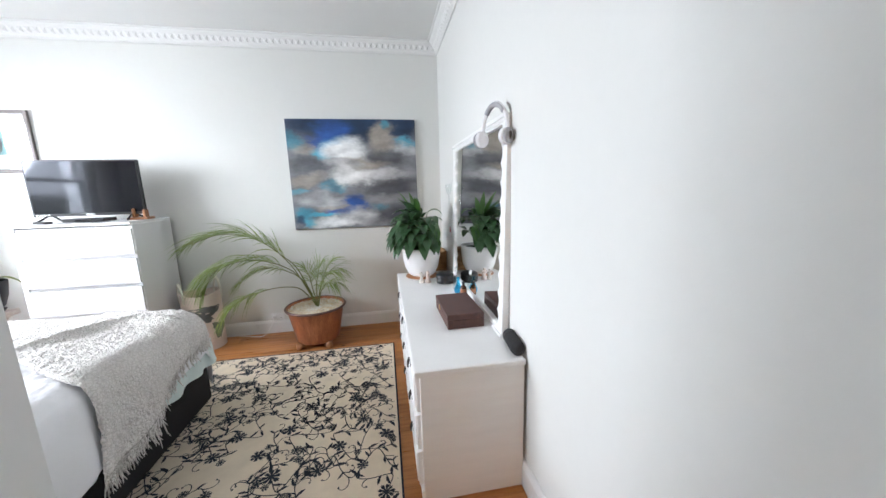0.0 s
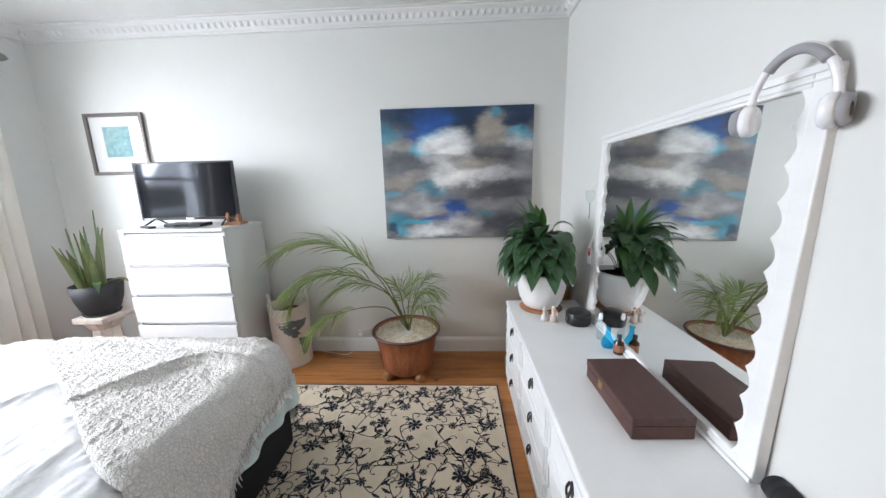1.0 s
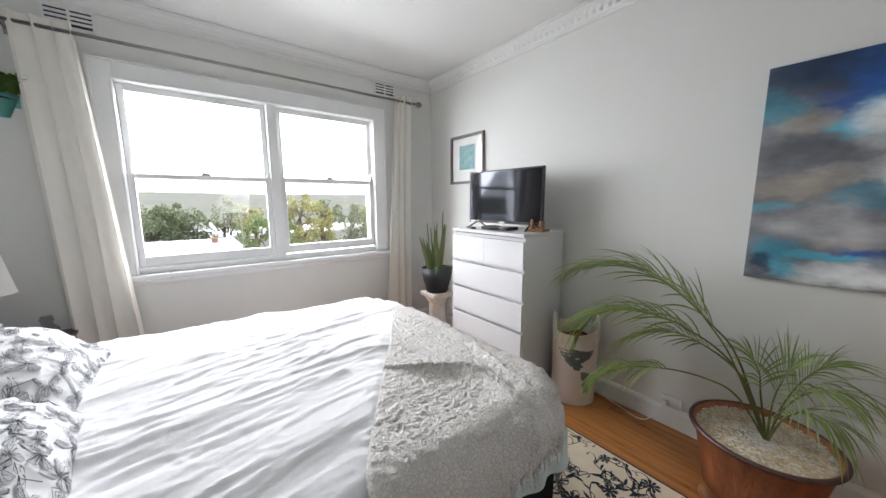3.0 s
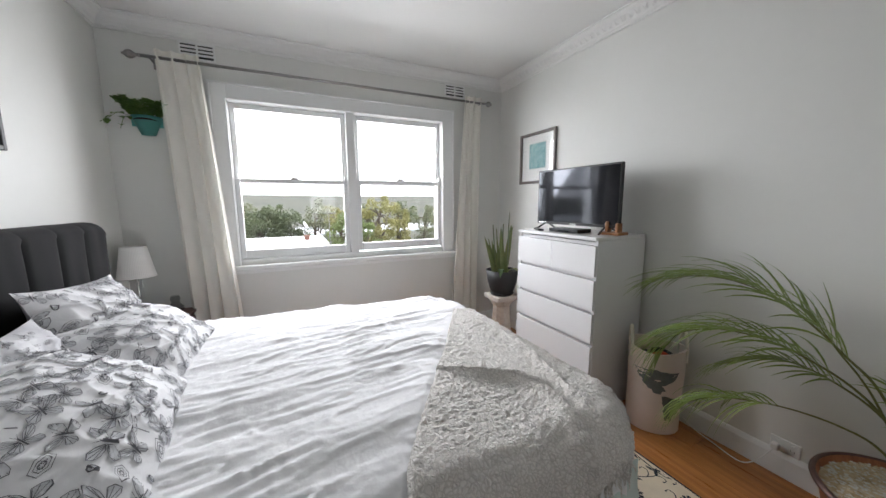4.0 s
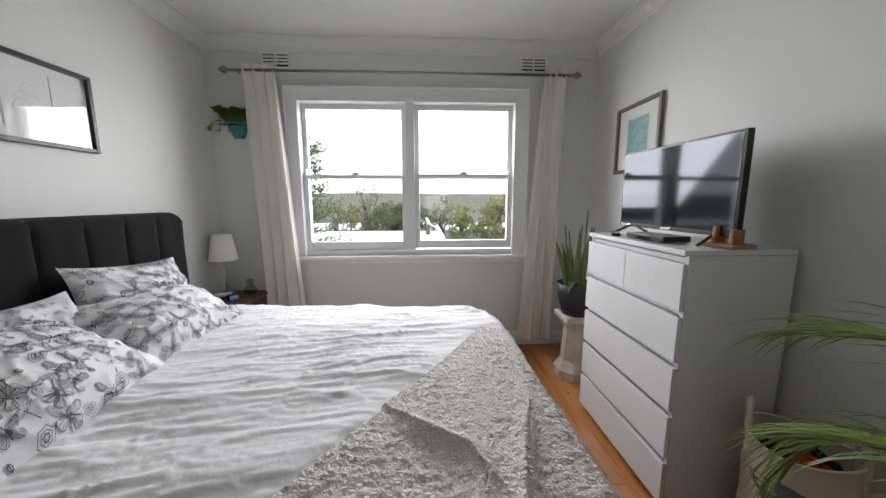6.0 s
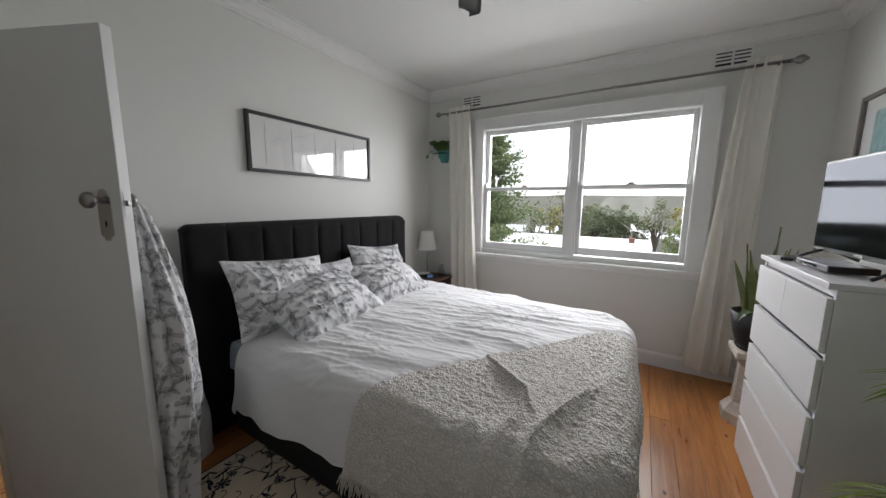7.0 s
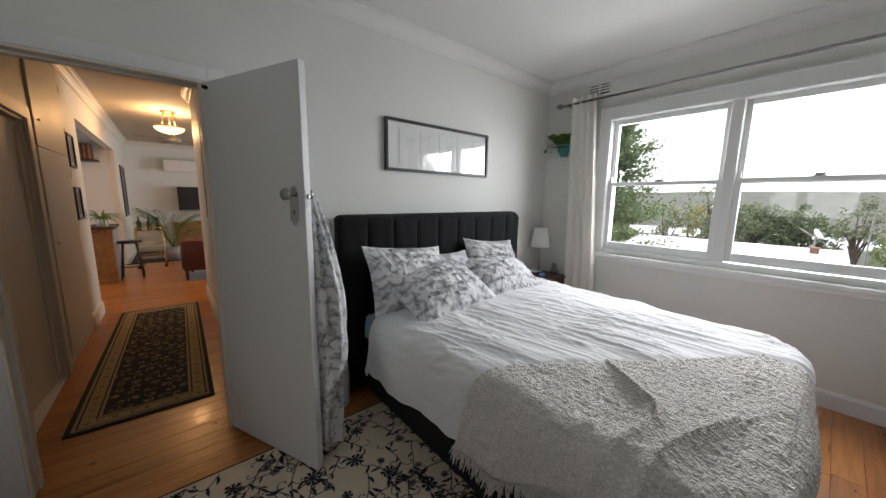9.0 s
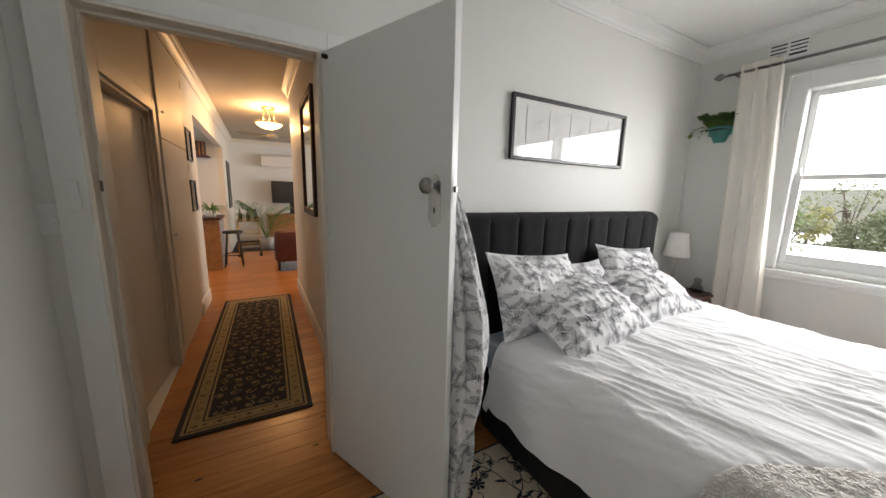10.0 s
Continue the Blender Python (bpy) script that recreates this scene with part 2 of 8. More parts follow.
def lathe(bm, profile, n=32, m=None, close=False):
    """A turned body: (radius, height) rows swept round the z axis."""
    m = m or Matrix()
    rings = []
    for r, z in profile:
        if r < 1e-5:
            rings.append([bm.verts.new(m @ Vector((0, 0, z)))])
        else:
            rings.append([bm.verts.new(m @ Vector((r * math.cos(2 * math.pi * i / n), r * math.sin(2 * math.pi * i / n), z))) for i in range(n)])
    for a, b in zip(rings, rings[1:]):
        for i in range(n):
            j = (i + 1) % n
            q = [a[i % len(a)], a[j % len(a)], b[j % len(b)], b[i % len(b)]]
            q = [v for k, v in enumerate(q) if v not in q[:k]]
            if len(q) > 2:
                bm.faces.new(q)
    return bm


def tube(bm, pts, r, n=8, cap=True, mi=0):
    """A round bar along points; r is one radius or one for each point."""
    pts = [Vector(p) for p in pts]
    rs = r if isinstance(r, (list, tuple)) else [r] * len(pts)
    rings = []
    up = Vector((0, 0, 1))
    d0 = (pts[1] - pts[0]).normalized()
    if abs(d0.z) > 0.95:
        up = Vector((1, 0, 0))
    for i, p in enumerate(pts):
        d = (pts[min(i + 1, len(pts) - 1)] - pts[max(i - 1, 0)]).normalized()
        a = d.cross(up)
        if a.length < 1e-4:
            a = d.cross(Vector((0, 1, 0)))
        a.normalize()
        up = a.cross(d).normalized()
        rings.append([bm.verts.new(p + (a * math.cos(2 * math.pi * k / n) + up * math.sin(2 * math.pi * k / n)) * rs[i]) for k in range(n)])
    fs = []
    for a, b in zip(rings, rings[1:]):
        for k in range(n):
            fs.append(bm.faces.new((a[k], a[(k + 1) % n], b[(k + 1) % n], b[k])))
    if cap:
        fs.append(bm.faces.new(rings[0][::-1]))
        fs.append(bm.faces.new(rings[-1]))
    for f in fs:
        f.material_index = mi
    return bm


def prism(bm, outline, z0, z1, m=None, mi=0):
    """An outline in the xy plane raised from z0 to z1."""
    m = m or Matrix()
    a = [bm.verts.new(m @ Vector((x, y, z0))) for x, y in outline]
    b = [bm.verts.new(m @ Vector((x, y, z1))) for x, y in outline]
    n = len(a)
    fs = [bm.faces.new(a[::-1]), bm.faces.new(b)]
    for i in range(n):
        fs.append(bm.faces.new((a[i], a[(i + 1) % n], b[(i + 1) % n], b[i])))
    for f in fs:
        f.material_index = mi
    return bm


def sheet(bm, f, nu, nv, close_u=False, mi=0):
    """A surface: f(u, v) for u, v from 0 to 1."""
    g = [[bm.verts.new(f(i / nu, j / nv)) for j in range(nv + 1)] for i in range(nu if close_u else nu + 1)]
    for i in range(nu):
        for j in range(nv):
            k = (i + 1) % len(g) if close_u else i + 1
            bm.faces.new((g[i][j], g[k][j], g[k][j + 1], g[i][j + 1])).material_index = mi
    return bm


def bez(p, n=12):
    """Points along a smooth curve through the given points."""
    p = [Vector(q) for q in p]
    out = []
    for i in range(len(p) - 1):
        a, b = p[max(i - 1, 0)], p[min(i + 2, len(p) - 1)]
        for k in range(n):
            t = k / n
            m0, m1 = (p[i + 1] - a) / 2, (b - p[i]) / 2
            out.append((2 * t**3 - 3 * t**2 + 1) * p[i] + (t**3 - 2 * t**2 + t) * m0 + (-2 * t**3 + 3 * t**2) * p[i + 1] + (t**3 - t**2) * m1)
    out.append(p[-1])
    return out


def strip(bm, pts, across, half, mi=0):
    """A flat ribbon along points, half wide at each, with its width along across."""
    prev = None
    for i, p in enumerate(pts):
        w = half[i] if isinstance(half, (list, tuple)) else half
        c = across[i] if isinstance(across, list) else across
        cur = (bm.verts.new(p - c * w), bm.verts.new(p + c * w))
        if prev:
            bm.faces.new((prev[0], prev[1], cur[1], cur[0])).material_index = mi
        prev = cur

# ---- the room: inner faces ----
W, E, S, N, H = -1.78, 2.49, 3.63, 7.012, 2.735
T = 0.12                                   # wall thickness
DX0, DX1, DZ = 1.545, 2.335, 2.045          # doorway
OY0, OY1, OZ0, OZ1 = 4.356, 6.283, 0.93, 2.265   # window opening
HE, HW = 2.50, 1.40                        # hall walls

wall_w = part("wall_west", boxes((W - 0.2, W, S - T, OY0, -0.02, H), (W - 0.2, W, OY1, N + T, -0.02, H), (W - 0.2, W, OY0, OY1, -0.02, OZ0), (W - 0.2, W, OY0, OY1, OZ1, H)), WALL, kind="structure")
wall_n = part("wall_north", boxes((W, E, N, N + T, -0.02, H)), WALL, kind="structure")
wall_e = part("wall_east", boxes((E, E + T, S - T, N + T, -0.02, H)), WALL, kind="structure")
wall_s = part("wall_south", boxes((W, DX0 - 0.02, S - T, S, -0.02, H), (DX1 + 0.02, E, S - T, S, -0.02, H), (DX0 - 0.02, DX1 + 0.02, S - T, S, DZ + 0.02, H)), WALL, kind="structure")
ceiling = part("ceiling", boxes((W - 0.2, E + T, S - T, N + T, H, H + 0.1)), CEIL, kind="structure")


def run_profile(bm, prof, a, b, inward, up=1):
    """A moulding: prof rows of (out from the wall, height) swept from a to b, with mitred ends."""
    a, b, inward = Vector(a), Vector(b), Vector(inward)
    d = (b - a).normalized()
    rows = []
    for o, z in prof:
        rows.append((bm.verts.new(a + inward * o + d * o + Vector((0, 0, z))), bm.verts.new(b + inward * o - d * o + Vector((0, 0, z)))))
    for p, q in zip(rows, rows[1:]):
        bm.faces.new((p[0], p[1], q[1], q[0]))


CORN = [(0.0, H - 0.10), (0.012, H - 0.10), (0.014, H - 0.085), (0.022, H - 0.08), (0.03, H - 0.06), (0.05, H - 0.035), (0.075, H - 0.02), (0.08, H - 0.012), (0.095, H - 0.01), (0.095, H)]
bm = bmesh.new()
CR = [((W, N), (E, N), (0, -1)), ((E, N), (E, S), (-1, 0)), ((E, S), (W, S), (0, 1)), ((W, S), (W, N), (1, 0))]
for a, b, i in CR:
    run_profile(bm, CORN, (*a, 0), (*b, 0), (*i, 0))
part("cornice", bm, CEIL, kind="structure")
# the row of small raised leaves along the cornice
bm = bmesh.new()
for a, b, i in CR[:2]:
    a, b, i = Vector((*a, 0)), Vector((*b, 0)), Vector((*i, 0))
    L, d = (b - a).length, (b - a).normalized()
    n = int(L / 0.052)
    for k in range(1, n):
        c = a + d * (L * k / n) + i * 0.038
        q = [c + d * sx * w + i * o + Vector((0, 0, H - 0.047 + z)) for sx, w, o, z in ((-1, 0.016, -0.014, -0.022), (1, 0.016, -0.014, -0.022), (1, 0.02, 0.016, 0.016), (-1, 0.02, 0.016, 0.016))]
        t = c + i * 0.009 + Vector((0, 0, H - 0.058))
        vs = [bm.verts.new(p) for p in q]
        tv = bm.verts.new(t)
        for j in range(4):
            bm.faces.new((vs[j], vs[(j + 1) % 4], tv))
part("cornice_leaf_row", bm, CEIL, kind="structure")

BASE = [(0.018, 0.0), (0.018, 0.105), (0.012, 0.12), (0.006, 0.128), (0.0, 0.13)]
bm = bmesh.new()
for a, b, i in (((W, N), (E, N), (0, -1)), ((E, N), (E, S), (-1, 0)), ((DX0 - 0.11, S), (W, S), (0, 1)), ((W, S), (W, N), (1, 0))):
    run_profile(bm, BASE, (*a, 0), (*b, 0), (*i, 0))
part("baseboard", bm, TRIM, kind="structure")

# doorway lining and architrave on both sides
lining = part("door_lining", boxes((DX0 - 0.02, DX1 + 0.02, S - T - 0.012, S + 0.012, DZ, DZ + 0.02), bevel=0.002), CREAM, kind="structure")
for x0 in (DX0 - 0.02, DX1):
    part("jamb", boxes((x0, x0 + 0.02, S - T - 0.012, S + 0.012, 0, DZ), bevel=0.002), CREAM, lining)
part("door_stop", boxes((DX1 - 0.012, DX1, S - 0.09, S - 0.05, 0, DZ - 0.012), bevel=0.002), CREAM, lining)
part("door_stop", boxes((DX0, DX1, S - 0.09, S - 0.05, DZ - 0.012, DZ), bevel=0.002), CREAM, lining)
bm = bmesh.new()
for y0, y1 in ((S, S + 0.016), (S - T - 0.016, S - T)):
    for x0, x1, z0, z1 in ((DX0 - 0.125, DX0 - 0.045, 0, DZ + 0.09), (DX1 + 0.012, min(DX1 + 0.105, E - 0.002), 0, DZ + 0.09), (DX0 - 0.045, DX1 + 0.012, DZ + 0.012, DZ + 0.09)):
        box(bm, x0, x1, y0, y1, z0, z1, bevel=0.004)
part("door_architrave", bm, TRIM, kind="structure")

# ---- window ----
window = thing("window_1", "white painted timber window of two double-hung sashes", "window", kind="structure")
CX = W + 0.022
bm = boxes((W, CX, 4.257, OY0 + 0.02, OZ0 - 0.03, 2.375), (W, CX, OY1 - 0.02, 6.40, OZ0 - 0.03, 2.375), (W, CX, OY0 + 0.02, OY1 - 0.02, OZ1 - 0.02, 2.375),
           (W, CX + 0.012, 4.257, 4.272, OZ0 - 0.03, 2.375), (W, CX + 0.012, 6.385, 6.40, OZ0 - 0.03, 2.375), (W, CX + 0.012, 4.257, 6.40, 2.36, 2.375),
           (W, CX + 0.008, OY0 + 0.004, OY0 + 0.016, OZ0 - 0.03, OZ1 - 0.004), (W, CX + 0.008, OY1 - 0.016, OY1 - 0.004, OZ0 - 0.03, OZ1 - 0.004), (W, CX + 0.008, OY0 + 0.004, OY1 - 0.004, OZ1 - 0.016, OZ1 - 0.004), bevel=0.003)
part("casing", bm, TRIM, window)
bm = boxes((W - 0.2, W + 0.004, OY0, OY0 + 0.02, OZ0, OZ1), (W - 0.2, W + 0.004, OY1 - 0.02, OY1, OZ0, OZ1), (W - 0.2, W + 0.004, OY0 + 0.02, OY1 - 0.02, OZ1 - 0.02, OZ1),
           (W - 0.21, W + 0.004, OY0 + 0.02, OY1 - 0.02, OZ0, OZ0 + 0.02))
part("window_frame", bm, TRIM, window)
part("mullion", boxes((W - 0.15, W + 0.012, 5.293, 5.371, OZ0 + 0.02, OZ1 - 0.02), bevel=0.004), TRIM, window)
bm = boxes((W - 0.02, W + 0.06, 4.22, 6.44, 0.86, 0.90), bevel=0.008)
box(bm, W, W + 0.02, 4.24, 6.42, 0.825, 0.86, bevel=0.003)
part("window_sill", bm, TRIM, window)


def sash(name, y0, y1, z0, z1, x, top, bottom, stile=0.042):
    d = 0.038
    bm = boxes((x - d, x, y0, y0 + stile, z0, z1), (x - d, x, y1 - stile, y1, z0, z1), (x - d, x, y0 + stile, y1 - stile, z1 - top, z1), (x - d, x, y0 + stile, y1 - stile, z0, z0 + bottom), bevel=0.005)
    s = part(name, bm, TRIM, window)
    p = part("pane", boxes((x - d / 2 - 0.002, x - d / 2 + 0.002, y0 + stile - 0.008, y1 - stile + 0.008, z0 + bottom - 0.008, z1 - top + 0.008)), GLASS, s)
    p.visible_shadow = False
    return s


MR = 1.615
for y0, y1, lift in ((OY0 + 0.02, 5.293, 0.0), (5.371, OY1 - 0.02, 0.008)):
    sash("upper_sash", y0, y1, MR - 0.018, OZ1 - 0.02, W - 0.058, 0.045, 0.036)
    low = sash("lower_sash", y0, y1, OZ0 + 0.022 + lift, MR + 0.018 + lift, W - 0.016, 0.036, 0.075)
    # horns on the upper sash, latch on the meeting rail, finger lift on the bottom rail
    for yy in (y0 + 0.006, y1 - 0.03):
        part("sash_horn", prism(bmesh.new(), [(0, 0), (0.024, 0), (0.024, 0.05), (0.016, 0.055), (0.005, 0.03)], 0, 0.03, pose(W - 0.05, yy, MR + 0.018 + lift, 90, 0, 90)), TRIM, low)
    ym = (y0 + y1) / 2
    bm = boxes((W - 0.05, W - 0.016, ym - 0.035, ym + 0.035, MR + 0.018 + lift, MR + 0.024 + lift), bevel=0.002)
    tube(bm, [(W - 0.035, ym - 0.01, MR + 0.03 + lift), (W - 0.03, ym + 0.03, MR + 0.036 + lift)], 0.008, 8)
    lathe(bm, [(0.014, 0), (0.014, 0.014), (0.008, 0.02), (0, 0.02)], 12, pose(W - 0.035, ym - 0.012, MR + 0.022 + lift))
    part("sash_latch", bm, STEEL, low)
    bm = boxes((W - 0.016, W + 0.008, ym + 0.12, ym + 0.2, OZ0 + 0.03 + lift, OZ0 + 0.036 + lift), (W - 0.018, W - 0.012, ym + 0.12, ym + 0.2, OZ0 + 0.036 + lift, OZ0 + 0.05 + lift))
    part("finger_lift", bm, TRIM, low)

# wall vents
for y0 in (4.10, 6.305):
    v = thing("wall_vent", "white slotted plaster wall vent under the cornice", "vent", pose(W, y0, 2.51), "wall vents")
    # dark sheet stands for the shade inside the slots; the wall behind is solid
    part("backing", boxes((0.0015, 0.004, 0.008, 0.222, 0.008, 0.142)), mat("vent_slot_shade", (0.05, 0.05, 0.05), 0.9, vary=0.3) if y0 < 5 else bpy.data.materials["vent_slot_shade"], v)
    bm = boxes((0, 0.012, 0, 0.012, 0, 0.15), (0, 0.012, 0.218, 0.23, 0, 0.15), (0, 0.012, 0.012, 0.218, 0, 0.012), (0, 0.012, 0.012, 0.218, 0.138, 0.15), (0, 0.012, 0.108, 0.122, 0.012, 0.138), bevel=0.002)
    part("frame", bm, TRIM, v)
    for k in range(4):
        z = 0.03 + 0.0265 * k
        for ya, yb in ((0.012, 0.108), (0.122, 0.218)):
            part("slat", boxes((0.003, 0.012, ya, yb, z, z + 0.014)), TRIM, v)

# ---- hall and living room beyond the door ----
HE, HW, FAR = 2.46, 1.385, -5.3
HALLP = mat("hall_cream_paint", (0.76, 0.72, 0.64), 0.5, vary=0.04, scale=1.5, fine=25, bump=0.12, bump_scale=60, bump_dist=0.002)
LIVW = mat("living_room_paint", (0.76, 0.77, 0.76), 0.6, vary=0.03, scale=1.5, bump=0.1)
bm = boxes((HE, HE + 0.1, 3.06, S - T, -0.02, H), (HE, HE + 0.1, 0.25, 2.16, -0.02, H), (HE, HE + 0.1, 2.16, 3.06, 1.97, H), (HE, HE + 0.1, -3.3, 0.25, 2.30, H), (HE, HE + 0.1, FAR, -3.3, -0.02, H))
part("wall_hall_east", bm, HALLP, kind="structure")
bm = boxes((HW - 0.1, HW, 0.15, S - T, -0.02, H), (HW - 0.16, HW - 0.1, 0.15, 0.27, -0.02, H))
part("wall_hall_west", bm, HALLP, kind="structure")
part("wall_living_south", boxes((-4.0, HE + 0.1, FAR - 0.1, FAR, -0.02, H)), LIVW, kind="structure")
part("wall_living_west", boxes((-4.1, -4.0, FAR, 0.27, -0.02, H)), LIVW, kind="structure")
part("wall_living_north", boxes((-4.1, HW - 0.16, 0.27, 0.37, -0.02, H)), LIVW, kind="structure")
part("wall_kitchen", boxes((4.6, 4.7, -3.4, 0.35, -0.02, H), (HE + 0.1, 4.6, 0.25, 0.35, -0.02, H), (HE + 0.1, 4.6, -3.4, -3.3, -0.02, H)), LIVW, kind="structure")
part("wall_closet", boxes((3.5, 3.56, 2.1, 3.2, -0.02, H), (HE + 0.1, 3.56, 2.06, 2.12, -0.02, H), (HE + 0.1, 3.56, 3.1, 3.16, -0.02, H)), HALLP, kind="structure")
# ceiling colour darkened and warmed to carry the dim lamp-lit tone
part("ceiling_hall", boxes((-4.1, 4.7, FAR - 0.1, S - T, H, H + 0.1)), mat("hall_ceiling_dimmed", (0.52, 0.46, 0.37), 0.8, vary=0.03, scale=1.0, bump=0.06), kind="structure")
bm = bmesh.new()
for a, b, i in (((HE, S - T), (HE, FAR), (-1, 0)), ((HW, 0.15), (HW, S - T), (1, 0)), ((HE, FAR), (-4, FAR), (0, 1))):
    run_profile(bm, CORN, (*a, 0), (*b, 0), (*i, 0))
part("cornice_hall", bm, CREAM, kind="structure")
bm = bmesh.new()
for a, b, i in (((HE, S - T), (HE, 3.15), (-1, 0)), ((HE, 0.95), (HE, 0.25), (-1, 0)), ((HW, 0.15), (HW, S - T), (1, 0)), ((HE, FAR), (-4, FAR), (0, 1)), ((HE, -3.3), (HE, FAR), (-1, 0))):
    run_profile(bm, [(0.018, 0), (0.018, 0.13), (0.006, 0.15), (0, 0.15)], (*a, 0), (*b, 0), (*i, 0))
part("baseboard_hall", bm, CREAM, kind="structure")
# closet doorway in the hall: architrave, lining, and its pale door left ajar
bm = boxes((HE - 0.02, HE, 3.06, 3.15, 0, 2.06), (HE - 0.02, HE, 2.07, 2.16, 0, 2.06), (HE - 0.02, HE, 2.16, 3.06, 1.97, 2.06), (HE, HE + 0.12, 3.04, 3.06, 0, 1.97), (HE, HE + 0.12, 2.16, 2.18, 0, 1.97), (HE, HE + 0.12, 2.18, 3.04, 1.95, 1.97), bevel=0.005)
part("closet_architrave", bm, CREAM, kind="structure")
part("closet_floor", boxes((HE, 3.5, 2.12, 3.1, -0.02, 0.012)), TRIM, kind="structure")
cd = thing("closet_door", "pale cream painted flush closet door standing ajar in the hall", "door", pose(HE + 0.045, 2.185, 0.015, 0, 0, 85))
part("leaf", boxes((0, 0.8, -0.018, 0.018, 0, 1.93), bevel=0.003), CREAM, cd)
part("batten", boxes((0.02, 0.06, 0.018, 0.03, 0.05, 1.88), bevel=0.003), CREAM, cd)
# flush cupboard doors let into the hall wall
cb = thing("hall_cupboard", "tall flush cream cupboard doors set in the hall wall", "cupboard", pose(HE, 0.98, 0))
for z0, z1 in ((0.1, 1.80), (1.806, 2.6)):
    dd = part("door", boxes((-0.016, 0, 0.0, 1.0, z0, z1), bevel=0.004), CREAM, cb)
    part("knob", lathe(bmesh.new(), [(0.004, 0), (0.004, 0.010), (0.010, 0.013), (0.012, 0.018), (0.008, 0.023), (0, 0.024)], 14, pose(-0.016, 0.94, (z0 + z1) / 2 + (0.1 if z0 < 1 else -0.2), 0, -90, 0)), CREAM, dd)
    for zz in (z0 + 0.2, z1 - 0.2):
        part("hinge", boxes((-0.02, -0.014, 0.0, 0.012, zz, zz + 0.07)), CREAM, dd)

# ceiling lamp: bowl on three rods
LAMPX, LAMPY = 1.605, -0.95
cl = thing("ceiling_lamp", "brass semi-flush ceiling lamp with a lit alabaster glass bowl", "lamp", pose(LAMPX, LAMPY, H))
BRASS = mat("brushed_brass", (0.55, 0.38, 0.18), 0.3, metal=1.0, vary=0.2, scale=20)
part("canopy", lathe(bmesh.new(), [(0.0, 0), (0.1, -0.001), (0.1, -0.02), (0.085, -0.03), (0, -0.032)], 28), BRASS, cl, smooth=True)
for k in range(3):
    a = 2.1 * k + 0.4
    part("rod", tube(bmesh.new(), [(0.06 * math.cos(a), 0.06 * math.sin(a), -0.02), (0.1 * math.cos(a), 0.1 * math.sin(a), -0.235)], 0.008, 8), BRASS, cl, smooth=True)
part("rim", lathe(bmesh.new(), [(0.195, -0.25), (0.205, -0.245), (0.21, -0.235), (0.2, -0.227), (0.195, -0.235), (0.195, -0.25)], 36), BRASS, cl, smooth=True)
part("glass_bowl", lathe(bmesh.new(), [(0.2, -0.235), (0.18, -0.275), (0.13, -0.31), (0.07, -0.33), (0, -0.335)], 36),
     mat("lit_alabaster_glass", (0.8, 0.7, 0.55), 0.4, vary=0.2, scale=12, emit=(1.0, 0.66, 0.33), power=34.0), cl, smooth=True)
bowl = bpy.data.materials["lit_alabaster_glass"].node_tree
bt_ = bowl.nodes.new("ShaderNodeBsdfTransparent")
bt_.inputs[0].default_value = (1.0, 0.86, 0.66, 1)
bx_ = bowl.nodes.new("ShaderNodeMixShader")
bx_.inputs[0].default_value = 0.9
bowl.links.new(bowl.nodes["Principled BSDF"].outputs[0], bx_.inputs[1])
bowl.links.new(bt_.outputs[0], bx_.inputs[2])
bowl.links.new(bx_.outputs[0], bowl.nodes["Material Output"].inputs["Surface"])
part("finial", lathe(bmesh.new(), [(0, -0.333), (0.014, -0.337), (0.018, -0.35), (0.008, -0.365), (0, -0.37)], 16), BRASS, cl, smooth=True)
pl = bpy.data.lights.new("hall_bulb", "POINT")
pl.energy, pl.color, pl.shadow_soft_size = 70, (1.0, 0.60, 0.28), 0.12
bulb = new("hall_bulb", pl)
bulb.location = (LAMPX, LAMPY, H - 0.26)


def area(name, eye, target, w, h, power, color):
    d = bpy.data.lights.new(name, "AREA")
    d.shape, d.size, d.size_y, d.energy, d.color = "RECTANGLE", w, h, power, color
    o = new(name, d)
    o.matrix_world = look(eye, target)
    return o


# unseen fill lamps added to brighten the rooms beyond; these walls have no windows
area("living_window_light", (-3.95, -2.6, 1.5), (2.0, -2.8, 1.0), 2.6, 1.5, 210, (0.93, 0.97, 1.0))
area("kitchen_window_light", (4.55, -1.4, 1.6), (2.5, -1.4, 1.0), 1.2, 1.0, 20, (0.95, 0.97, 1.0))


